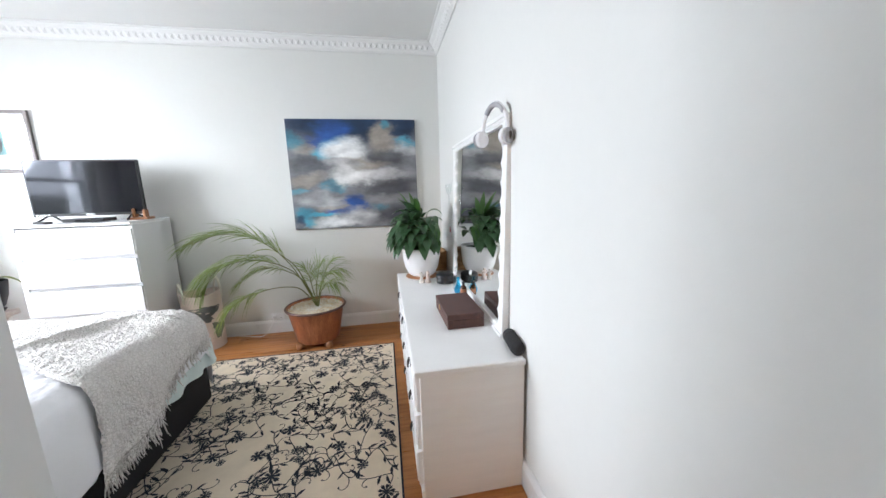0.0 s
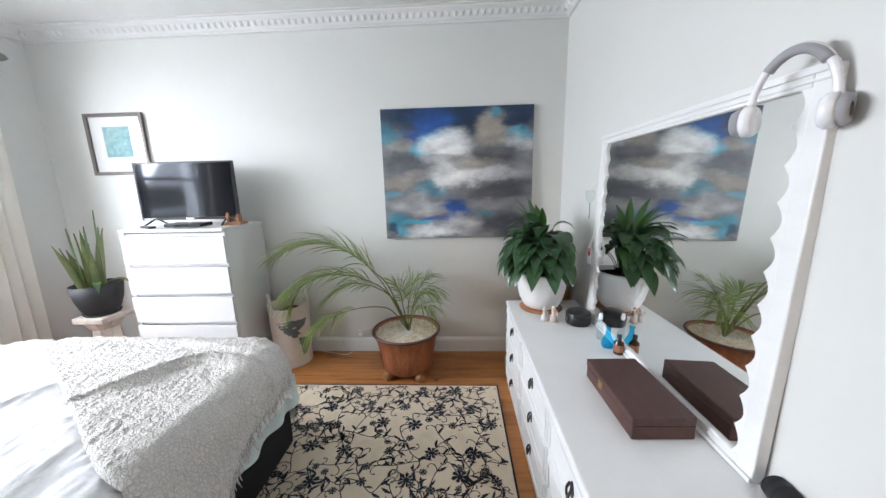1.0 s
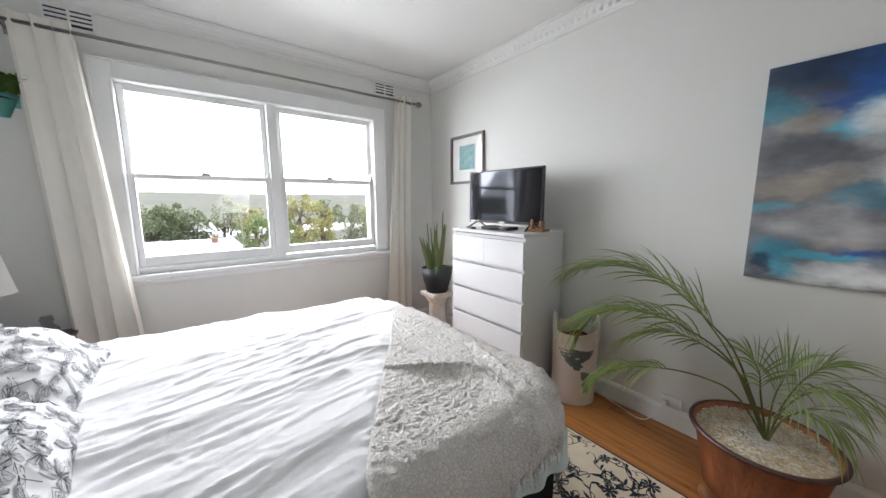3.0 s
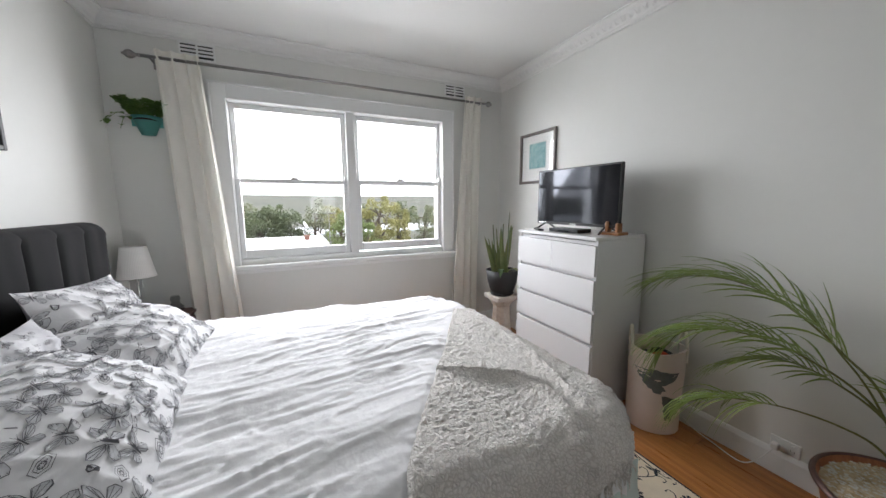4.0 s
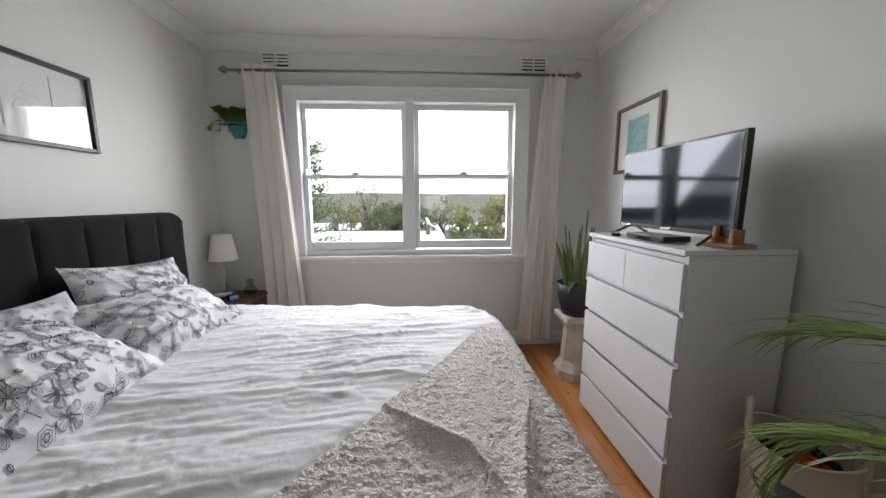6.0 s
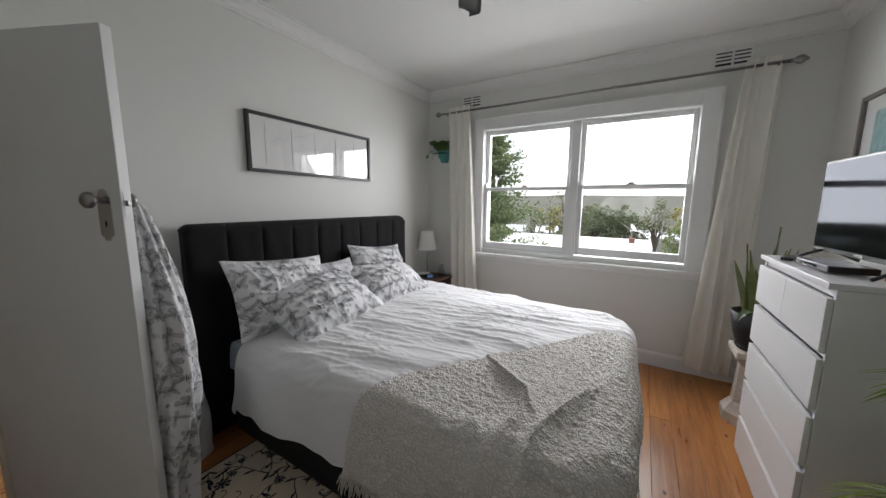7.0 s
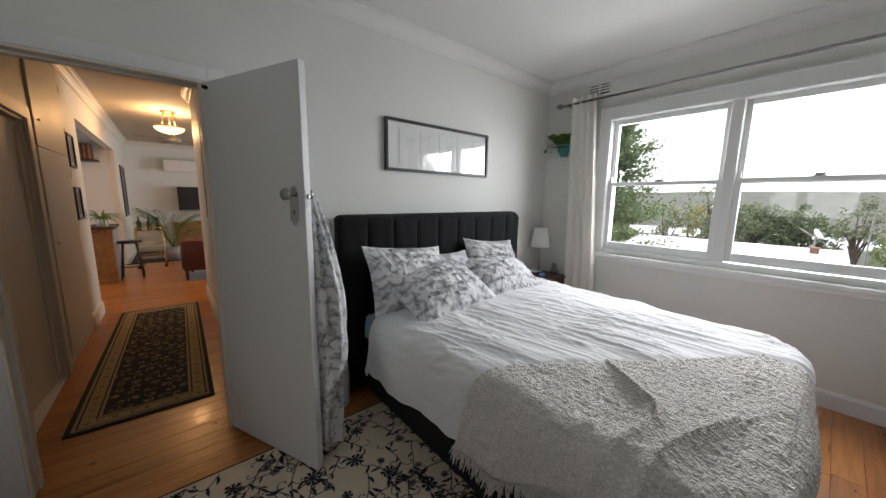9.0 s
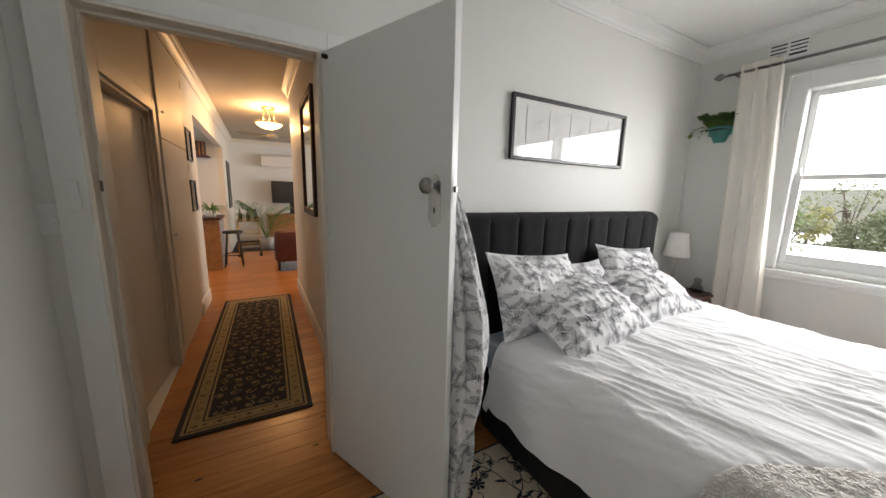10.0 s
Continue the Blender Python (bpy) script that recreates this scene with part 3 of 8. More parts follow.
def ceiling_fan(x, y, z, label, rot, blade_l=0.55):
    """Four blades on a small motor under a rod, at rest."""
    f = thing("ceiling_fan", label, "fan", pose(x, y, z, 0, 0, rot))
    m = FANG if y < 0 else WHITE
    part("rod", tube(bmesh.new(), [(0, 0, 0.0), (0, 0, -0.22)], 0.014, 12), m, f, smooth=True)
    part("canopy", lathe(bmesh.new(), [(0, 0), (0.06, 0), (0.055, -0.04), (0.02, -0.06), (0, -0.06)], 24), m, f, smooth=True)
    part("motor", lathe(bmesh.new(), [(0, -0.2), (0.05, -0.205), (0.1, -0.225), (0.105, -0.26), (0.08, -0.29), (0.03, -0.3), (0, -0.3)], 28), m, f, smooth=True)
    for k in range(4):
        a = math.pi / 2 * k
        def sh(u, v):
            w = 0.042 + 0.02 * u
            end = math.sqrt(max(0.0, 1 - max(0, (u - 0.9) / 0.1) ** 2))
            p = Vector((0.16 + blade_l * u, (v - 0.5) * 2 * w * end, -0.262 + (v - 0.5) * 0.03))
            return Matrix.Rotation(a, 3, "Z") @ p
        bm = sheet(bmesh.new(), sh, 16, 4)
        bmesh.ops.solidify(bm, geom=bm.faces[:], thickness=0.006)
        b = part("blade", bm, FANB if y > 0 else FANG, f, smooth=True)
        part("bracket", boxes((0.08, 0.2, -0.018, 0.018, -0.27, -0.262)), m, b).rotation_euler = (0, 0, a)
    return f


FANG = mat("putty_fan_paint", (0.42, 0.39, 0.34), 0.45, vary=0.05, scale=6)
FANB = mat("grey_fan_blade", (0.20, 0.20, 0.20), 0.4, vary=0.1, scale=4)
ceiling_fan(1.53, -2.3, H, "white ceiling fan with slim blades in the living room", 20, 0.45)

# runner rug in the hall
def runner():
    r = thing("runner_rug", "long navy runner rug with gold floral field and cream border", "rug", pose(1.928, 1.82, 0.002, 0, 0, -1.2))
    w, l = 0.375, 1.345
    GOLD = mat("gold_rug_pile", (0.30, 0.235, 0.15), 0.97, vary=0.3, scale=30, fine=300, bump=0.5, bump_scale=400)
    part("field", boxes((-w, w, -l, l, 0, 0.008), bevel=0.002), NAVY, r)
    bm = bmesh.new()
    for o, i in ((0.03, 0.045), (0.055, 0.125), (0.135, 0.15)):
        z = 0.0086
        for x0, x1, y0, y1 in ((-w + o, -w + i, -l + o, l - o), (w - i, w - o, -l + o, l - o), (-w + i, w - i, -l + o, -l + i), (-w + i, w - i, l - i, l - o)):
            box(bm, x0, x1, y0, y1, 0.0078, z)
    part("border", bm, mat("cream_border_pile", (0.45, 0.36, 0.21), 0.97, vary=0.35, scale=60, fine=300, bump=0.5, bump_scale=400), r)
    rnd = random.Random(5)

    def flower(bm, x, y, s, n, z):
        c = bm.verts.new((x, y, z))
        ring = []
        a0 = rnd.random() * 6
        for k in range(n * 2):
            a = a0 + math.pi * k / n
            q = s * (1 if k % 2 == 0 else 0.5)
            ring.append(bm.verts.new((x + q * math.cos(a), y + q * math.sin(a), z)))
        for k in range(n * 2):
            bm.faces.new((c, ring[k], ring[(k + 1) % (2 * n)]))

    def scroll(bm, x, y, a, s, z, sign):
        pts, hw = [], []
        for k in range(12):
            t = k / 11
            r0 = s * (0.3 + 0.7 * t)
            th = a + sign * 3.6 * t
            pts.append(Vector((x + r0 * math.cos(th), y + r0 * math.sin(th), z)))
            hw.append(0.0022 + 0.002 * math.sin(math.pi * t))
        ac = [((pts[min(i + 1, 11)] - pts[max(i - 1, 0)]).cross(Vector((0, 0, 1)))).normalized() for i in range(12)]
        strip(bm, pts, ac, hw)
    bm, bm2 = bmesh.new(), bmesh.new()
    nx, ny = 5, 26
    for i in range(nx):
        for j in range(ny):
            x = -w + 0.18 + (2 * w - 0.36) * (i + 0.5 * (j % 2) * 0.6) / (nx - 0.6)
            y = -l + 0.19 + (2 * l - 0.38) * j / (ny - 1)
            if abs(x) > w - 0.165:
                continue
            big = (i + j) % 3 == 0
            flower(bm, x, y, 0.026 if big else 0.016, 6 if big else 5, 0.0092)
            scroll(bm2, x, y, rnd.random() * 6, 0.045, 0.009, 1 if (i + j) % 2 else -1)
            if big:
                flower(bm2, x, y, 0.01, 5, 0.0096)
    part("flower_pattern", bm, GOLD, r, kind="stuff")
    part("scroll_pattern", bm2, bpy.data.materials["cream_border_pile"], r, kind="stuff")
    bm, bm2 = bmesh.new(), bmesh.new()
    for s in (-1, 1):
        for j in range(30):
            y = -l + 0.09 + (2 * l - 0.18) * j / 29
            flower(bm, s * (w - 0.09), y, 0.022 if j % 2 else 0.014, 6, 0.0092)
            flower(bm2, s * (w - 0.09), y, 0.011, 4, 0.0096)
    for s in (-1, 1):
        for j in range(7):
            x = -w + 0.14 + (2 * w - 0.28) * j / 6
            flower(bm, x, s * (l - 0.09), 0.02 if j % 2 else 0.014, 6, 0.0092)
    part("border_pattern", bm, mat("brown_rug_pile", (0.13, 0.09, 0.045), 0.97, vary=0.3, scale=30), r, kind="stuff")
    part("border_hearts", bm2, GOLD, r, kind="stuff")


runner()

# things on the hall walls
FRAMEB = mat("black_frame", (0.02, 0.02, 0.021), 0.35, vary=0.2, scale=20)
PAPER = mat("white_mat_board", (0.82, 0.82, 0.80), 0.8, vary=0.02, scale=10)


def framed(name, label, w, h, m, frame_mat, fw, fd, mat_w, art, glass=True):
    """A framed picture: x to its right, z up, y out of the wall towards the viewer (negative y)."""
    f = thing(name, label, "picture", m)
    bm = bmesh.new()
    for x0, x1, z0, z1 in ((-w / 2, -w / 2 + fw, -h / 2, h / 2), (w / 2 - fw, w / 2, -h / 2, h / 2), (-w / 2 + fw, w / 2 - fw, h / 2 - fw, h / 2), (-w / 2 + fw, w / 2 - fw, -h / 2, -h / 2 + fw)):
        box(bm, x0, x1, -fd, 0, z0, z1, bevel=0.003)
    part("frame", bm, frame_mat, f)
    part("mat_board", boxes((-w / 2 + fw, w / 2 - fw, -0.006, -0.002, -h / 2 + fw, h / 2 - fw)), PAPER, f)
    art(f)
    if glass:
        part("glass", boxes((-w / 2 + fw, w / 2 - fw, -fd * 0.55, -fd * 0.55 + 0.002, -h / 2 + fw, h / 2 - fw)), PICG, f).visible_shadow = False
    return f


PHOTO = mat("dark_print", (0.20, 0.18, 0.17), 0.6, dark=(0.03, 0.03, 0.04), scale=9, fine=40, bump=0)


def small_print(w, h, m):
    return lambda f: part("print", boxes((-w / 2, w / 2, -0.008, -0.006, -h / 2, h / 2)), m, f)


for zc in (1.885, 1.345):
    framed("framed_print", "small dark framed print on the cream hall wall", 0.3, 0.34, pose(HE, 0.76, zc, 0, 0, -90), FRAMEB, 0.02, 0.02, 0.04, small_print(0.2, 0.24, PHOTO))
framed("framed_print", "tall dark framed abstract print on the white living room wall", 0.75, 1.1, pose(HE, -4.35, 1.52, 0, 0, -90), FRAMEB, 0.02, 0.02, 0.0, small_print(0.7, 1.05, PHOTO), False)
# framed mirror on the hall's west wall
hm = thing("hall_mirror", "large dark wood framed mirror on the hall wall", "mirror", pose(HW, 2.0, 1.74, 0, 0, 90))
bm = bmesh.new()
for x0, x1, z0, z1 in ((-0.38, -0.32, -0.53, 0.53), (0.32, 0.38, -0.53, 0.53), (-0.32, 0.32, 0.47, 0.53), (-0.32, 0.32, -0.53, -0.47)):
    box(bm, x0, x1, -0.03, -0.001, z0, z1, bevel=0.006)
part("frame", bm, DARKW, hm)
part("mirror_glass", boxes((-0.32, 0.32, -0.015, -0.01, -0.47, 0.47)), MIRROR, hm)
# wall switch near the kitchen opening
sw = thing("light_switch", "white light switch plate beside the kitchen opening", "switch", pose(HE, 0.40, 1.2))
part("plate", boxes((-0.008, 0, -0.035, 0.035, -0.058, 0.058), bevel=0.003), TRIM, sw)
part("rocker", boxes((-0.012, -0.007, -0.01, 0.01, -0.015, 0.015)), TRIM, sw)

# ---- furniture seen through the hall ----
OAK = mat("honey_oak", (0.42, 0.23, 0.09), 0.4, dark=(0.25, 0.11, 0.04), scale=5, stretch=(4, 1, 4), fine=40)
LEATHER = mat("oxblood_leather", (0.11, 0.028, 0.022), 0.4, vary=0.35, scale=8, fine=60, bump=0.4, bump_scale=120)
LEAFP = leaf_mat("palm_leaf", (0.12, 0.24, 0.045), (0.05, 0.11, 0.02))
LEAFD = leaf_mat("dark_leaf", (0.045, 0.12, 0.03), (0.015, 0.045, 0.014), rough=0.3, translucent=0.12)

bc = thing("breakfast_bar", "timber-ended breakfast bar with dark top in the kitchen opening", "counter", pose(2.46, -2.25, 0))
part("end_panel", boxes((0, 0.24, 0, 0.75, 0, 0.89), bevel=0.004), OAK, bc)
part("worktop", boxes((-0.03, 0.3, -0.02, 0.79, 0.89, 0.93), bevel=0.006), DARKW, bc)
part("tile_front", boxes((-0.008, 0.0, 0.03, 0.72, 0.05, 0.86)), mat("grey_patterned_tile", (0.5, 0.5, 0.5), 0.4, dark=(0.14, 0.14, 0.15), scale=18), bc)


def leaf_blade(bm, p0, d, length, width, droop, n=6, mi=0, fold=0.25, up=Vector((0, 0, 1))):
    """A pointed leaf that bends down under its weight, with a folded midrib."""
    p, d = Vector(p0), Vector(d).normalized()
    rows = []
    for k in range(n + 1):
        t = k / n
        side = d.cross(up)
        if side.length < 1e-3:
            side = Vector((1, 0, 0))
        side.normalize()
        nrm = side.cross(d).normalized()
        w = width * (math.sin(math.pi * (0.06 + 0.94 * t) ** 0.8) if t < 1 else 0.0)
        rows.append((p - side * w + nrm * w * fold, p.copy(), p + side * w + nrm * w * fold))
        p = p + d * (length / n)
        d = (d + Vector((0, 0, -droop / n))).normalized()
    vs = [[bm.verts.new(q) for q in r] for r in rows]
    for a, b in zip(vs, vs[1:]):
        bm.faces.new((a[0], a[1], b[1], b[0])).material_index = mi
        bm.faces.new((a[1], a[2], b[2], b[1])).material_index = mi


def arching_plant(f, n, length, width, seed, spread=1.0, m=None):
    rnd = random.Random(seed)
    for k in range(n):
        a = rnd.random() * 6.283
        e = rnd.uniform(0.5, 1.5)
        bm = bmesh.new()
        leaf_blade(bm, (0.02 * math.cos(a), 0.02 * math.sin(a), 0), (math.cos(a) * spread, math.sin(a) * spread, e), length * rnd.uniform(0.6, 1.1), width, rnd.uniform(1.2, 2.4), 8)
        part("leaf", bm, m or LEAFP, f, smooth=True)


sp = thing("spider_plant", "leafy green potted plant on the breakfast bar", "plant", pose(2.58, -1.72, 0.932))
part("pot", lathe(bmesh.new(), [(0, 0), (0.07, 0), (0.09, 0.12), (0.08, 0.12), (0.07, 0.1), (0, 0.1)], 24), TRIM, sp, smooth=True)
arching_plant(sp, 40, 0.38, 0.012, 3)
for ob in sp.children:
    if ob.name.startswith("leaf"):
        ob.location.z = 0.1

st = thing("bar_stool", "dark metal bar stool with round seat on the hall boards", "stool", pose(2.30, -1.85, 0))
part("seat", lathe(bmesh.new(), [(0, 0.62), (0.16, 0.62), (0.17, 0.635), (0.165, 0.655), (0, 0.66)], 28), DARKM, st, smooth=True)
for k in range(4):
    a = math.pi / 4 + math.pi / 2 * k
    part("leg", tube(bmesh.new(), [(0.12 * math.cos(a), 0.12 * math.sin(a), 0.62), (0.2 * math.cos(a), 0.2 * math.sin(a), 0)], 0.011, 8), DARKM, st, smooth=True)
part("foot_ring", tube(bmesh.new(), [(0.172 * math.cos(k * 0.2618), 0.172 * math.sin(k * 0.2618), 0.22) for k in range(25)], 0.008, 8, cap=False), DARKM, st, smooth=True)

ct = thing("bar_cart", "gold framed bar cart with glasses and bottles", "cart", pose(2.06, -2.85, 0))
for x in (-0.2, 0.2):
    for y in (-0.16, 0.16):
        part("post", tube(bmesh.new(), [(x, y, 0.06), (x, y, 0.8)], 0.009, 8), BRASS, ct, smooth=True)
        part("caster", lathe(bmesh.new(), [(0, -0.012), (0.03, -0.012), (0.03, 0.012), (0, 0.012)], 16, pose(x, y, 0.031, 90, 0, 0)), DARKM, ct, smooth=True)
for z in (0.18, 0.46, 0.74):
    part("shelf", boxes((-0.21, 0.21, -0.17, 0.17, z, z + 0.012), bevel=0.003), GLASS, ct)
    part("rail", tube(bmesh.new(), [(-0.2, -0.16, z + 0.06), (0.2, -0.16, z + 0.06), (0.2, 0.16, z + 0.06), (-0.2, 0.16, z + 0.06), (-0.2, -0.16, z + 0.06)], 0.006, 6), BRASS, ct)
rnd = random.Random(8)
DRINK = mat("dark_bottle_glass", (0.05, 0.06, 0.03), 0.1, vary=0.3, scale=10, bump=0)
CLEAR = glass_mat("clear_glassware", (0.93, 0.95, 0.95))
for z in (0.193, 0.473, 0.753):
    for k in range(5):
        x, y = -0.15 + 0.075 * k, rnd.uniform(-0.1, 0.1)
        if z > 0.7 and k % 2 == 0:
            solo("bottle", lathe(bmesh.new(), [(0, 0), (0.035, 0), (0.037, 0.15), (0.014, 0.2), (0.013, 0.26), (0, 0.26)], 16), DRINK, "dark glass liquor bottle on the bar cart", "bottle", True, pose(2.06 + x, -2.85 + y, z))
        else:
            solo("drinking_glass", lathe(bmesh.new(), [(0, 0), (0.03, 0), (0.03, 0.003), (0.005, 0.01), (0.005, 0.06), (0.03, 0.08), (0.036, 0.12), (0.03, 0.15)], 16), CLEAR, "clear stemmed drinking glass on the bar cart", "glass", True, pose(2.06 + x, -2.85 + y, z), "cart glasses")

fp2 = thing("floor_palm", "broad-leaved potted palm on the living room floor", "plant", pose(1.72, -3.6, 0))
part("pot", lathe(bmesh.new(), [(0, 0), (0.14, 0), (0.17, 0.3), (0.155, 0.3), (0.15, 0.27), (0, 0.27)], 24), mat("grey_glazed_pot", (0.3, 0.3, 0.3), 0.35, vary=0.2), fp2, smooth=True)
rnd = random.Random(12)
for k in range(16):
    a, e = rnd.random() * 6.283, rnd.uniform(0.7, 1.8)
    bm = bmesh.new()
    pts = bez([(0, 0, 0.27), (0.22 * math.cos(a), 0.22 * math.sin(a), 0.27 + 0.35 * e), (0.5 * math.cos(a), 0.5 * math.sin(a), 0.35 + 0.45 * e)], 8)
    tube(bm, pts, 0.006, 5)
    for i in range(8, len(pts)):
        for s in (-1, 1):
            d = (pts[i] - pts[i - 1]).normalized()
            leaf_blade(bm, pts[i], d * 0.6 + d.cross(Vector((0, 0, 1))) * s, 0.26, 0.014, 1.0, 4)
    part("frond", bm, LEAFP, fp2, smooth=True)

cbn = thing("sideboard", "honey oak sideboard against the living room wall", "cabinet", pose(0.9, -5.28, 0))
part("carcass", boxes((-0.85, 0.75, 0, 0.45, 0.06, 0.72), bevel=0.005), OAK, cbn)
part("top", boxes((-0.88, 0.78, -0.0, 0.48, 0.72, 0.75), bevel=0.006), OAK, cbn)
for k in range(3):
    dr = part("drawer", boxes((-0.8 + 0.52 * k, -0.31 + 0.52 * k, 0.45, 0.465, 0.42, 0.68), bevel=0.004), OAK, cbn)
    part("handle", tube(bmesh.new(), [(-0.62 + 0.52 * k, 0.48, 0.55), (-0.5 + 0.52 * k, 0.48, 0.55)], 0.008, 8), DARKM, dr)
for x in (-0.8, 0.7):
    for y in (0.05, 0.4):
        part("leg", boxes((x - 0.03, x + 0.03, y - 0.03, y + 0.03, 0, 0.06)), OAK, cbn)
ftv = thing("television", "large black flat television on the oak sideboard", "television", pose(1.02, -5.05, 0.752))
part("screen", boxes((-0.5, 0.5, -0.02, 0.02, 0.31, 0.91), bevel=0.006), SCREEN, ftv)
part("stand", boxes((-0.06, 0.06, -0.03, 0.0, 0.02, 0.36), (-0.2, 0.2, -0.1, 0.1, 0, 0.02), bevel=0.004), BLACKP, ftv)
ac = thing("air_conditioner", "white split air conditioner high on the living room wall", "air conditioner", pose(1.0, FAR, 2.05))
part("body", boxes((-0.75, 0.75, 0, 0.2, 0, 0.3), bevel=0.03), WHITE, ac)
part("louvre", boxes((-0.7, 0.7, 0.12, 0.19, -0.006, 0.004)), TRIM, ac)

so = thing("armchair", "oxblood leather armchair seen from behind on a pale rug", "armchair", pose(1.17, -1.35, 0.006, 0, 0, 172))
part("back", boxes((-0.42, 0.42, -0.42, -0.22, 0.16, 0.72), bevel=0.06), LEATHER, so, smooth=True)
part("seat", boxes((-0.3, 0.3, -0.22, 0.4, 0.2, 0.42), bevel=0.05), LEATHER, so, smooth=True)
for s in (-1, 1):
    part("arm", boxes((min(s * 0.3, s * 0.44), max(s * 0.3, s * 0.44), -0.3, 0.4, 0.16, 0.56), bevel=0.05), LEATHER, so, smooth=True)
    for y in (-0.36, 0.34):
        part("leg", lathe(bmesh.new(), [(0, 0), (0.018, 0), (0.028, 0.17), (0, 0.17)], 12, pose(s * 0.36, y, 0)), DARKW, so, smooth=True)
solo("floor_mat", boxes((-0.9, 1.58, -2.6, -1.0, 0.001, 0.006), bevel=0.002), mat("pale_grey_rug", (0.5, 0.52, 0.55), 0.95, vary=0.2, scale=12), "pale grey rug under the leather armchair", "rug")

sh = thing("kitchen_shelf", "dark floating shelf inside the kitchen", "shelf", pose(3.02, -3.29, 2.05))
part("board", boxes((-0.35, 0.35, 0, 0.28, 0, 0.03), bevel=0.003), DARKW, sh)
su = thing("wicker_hamper_case", "brown ribbed case on the kitchen shelf", "case", pose(2.95, -3.14, 2.082))
part("body", boxes((-0.22, 0.22, -0.1, 0.1, 0, 0.28), bevel=0.012), DARKW, su)
for k in range(7):
    part("rib", boxes((-0.2 + 0.062 * k, -0.175 + 0.062 * k, 0.1, 0.107, 0.01, 0.27)), OAK, su)
part("handle", tube(bmesh.new(), bez([(-0.05, 0, 0.28), (-0.04, 0, 0.32), (0.04, 0, 0.32), (0.05, 0, 0.28)], 5), 0.008, 6), DARKM, su)

# ---- bed ----
BX0, BX1, BY0, BY1, BTOP = -0.99, 0.705, 3.84, 5.89, 0.66
nz = lambda x, y, z=0.0: noise.noise(Vector((x, y, z)))


def ridged(x, y, z=0.0):
    return max(0.0, 1 - 2.2 * abs(nz(x, y, z)))


bed = thing("bed", "queen bed with black channelled velvet headboard and black base", "bed", pose(0, 0, 0))
bm = boxes((BX0 + 0.01, BX1, BY0 + 0.02, BY1, 0.04, 0.33), bevel=0.015)
part("base", bm, BLACKF, bed)
for x in (BX0 + 0.12, BX1 - 0.12):
    for y in (BY0 + 0.15, BY1 - 0.15):
        part("foot", lathe(bmesh.new(), [(0, 0), (0.03, 0), (0.03, 0.05), (0, 0.05)], 16, pose(x, y, 0.0)), BLACKP, bed)
HBX0, HBX1, HBZ = -1.085, 0.865, 1.322
hb = part("headboard", boxes((HBX0 + 0.01, HBX1 - 0.01, 3.70, 3.775, 0.02, HBZ - 0.015), bevel=0.012), BLACKV, bed)
nch = 9
for k in range(nch):
    x0, x1 = HBX0 + (HBX1 - HBX0) * k / nch, HBX0 + (HBX1 - HBX0) * (k + 1) / nch

    def ch(u, v, x0=x0, x1=x1, k=k):
        """A padded channel: bulges between its seams, and rolls over the top edge."""
        a = 2 * u - 1
        b = (1 - a ** 4) ** 0.5 if abs(a) < 1 else 0
        z = 0.05 + (HBZ - 0.10) * min(v / 0.86, 1)
        y = 3.80 + 0.014 * b
        if v > 0.86:
            w = (v - 0.86) / 0.14 * math.pi / 2 * 1.25
            b = 0.7 + 0.3 * b
            z = HBZ - 0.05 + (0.05 + 0.004 * b) * math.sin(min(w, math.pi / 2))
            y = 3.745 + (0.055 + 0.014 * b) * math.cos(w)
        z += 0 if v < 0.86 else 0
        y += 0.004 * nz(x0 * 9 + u * 3, z * 4)
        rx = 0.0
        if k in (0, nch - 1) and z > HBZ - 0.06:
            e = u if k == 0 else 1 - u
            if e < 0.25:
                z -= 0.035 * (1 - e / 0.25) ** 2
        return Vector((x0 + (x1 - x0) * u + rx, y, z))
    part("channel", sheet(bmesh.new(), ch, 14, 40), BLACKV, hb, smooth=True)
part("mattress", boxes((BX0 + 0.03, BX1 - 0.015, BY0 + 0.03, BY1 - 0.02, 0.33, 0.60), bevel=0.05), LINEN, bed, "white mattress")


def drape(s, t, lift=0.0, R=0.075):
    """A cloth over the mattress, from its unfolded place (s, t): level on top, rounded over the edges, then hanging."""
    cx, cy = min(max(s, BX0 + 0.04), BX1 - 0.03), min(t, BY1 - 0.03)
    # the two rounded corners at the foot
    rc = 0.17
    ix, iy = min(max(s, BX0 + 0.04 + rc), BX1 - 0.03 - rc), BY1 - 0.03 - rc
    if t > iy and abs(s - ix) > 1e-9:
        m = math.hypot(s - ix, t - iy)
        if m > rc:
            cx, cy = ix + (s - ix) / m * rc, iy + (t - iy) / m * rc
        else:
            cx, cy = s, t
    a, b = s - cx, t - cy
    d = math.hypot(a, b)
    z = BTOP + lift
    if d < 1e-6:
        return Vector((cx, cy, z)), Vector((0, 0, 1))
    ux, uy = a / d, b / d
    ang = min(d / R, math.pi / 2)
    out = R * math.sin(ang) + lift * math.sin(ang)
    down = R * (1 - math.cos(ang)) + max(0.0, d - R * math.pi / 2)
    flare = 0.10 * max(0.0, d - R * 1.57)
    n = Vector((ux * math.sin(ang), uy * math.sin(ang), math.cos(ang)))
    return Vector((cx + ux * (out + flare), cy + uy * (out + flare), BTOP + lift * math.cos(ang) - down)), n


def slope(t):
    """The bed's cloths lie a little higher towards the pillows."""
    return 0.012 - 0.04 * max(0.0, min(1.0, (t - 4.75) / 1.1))


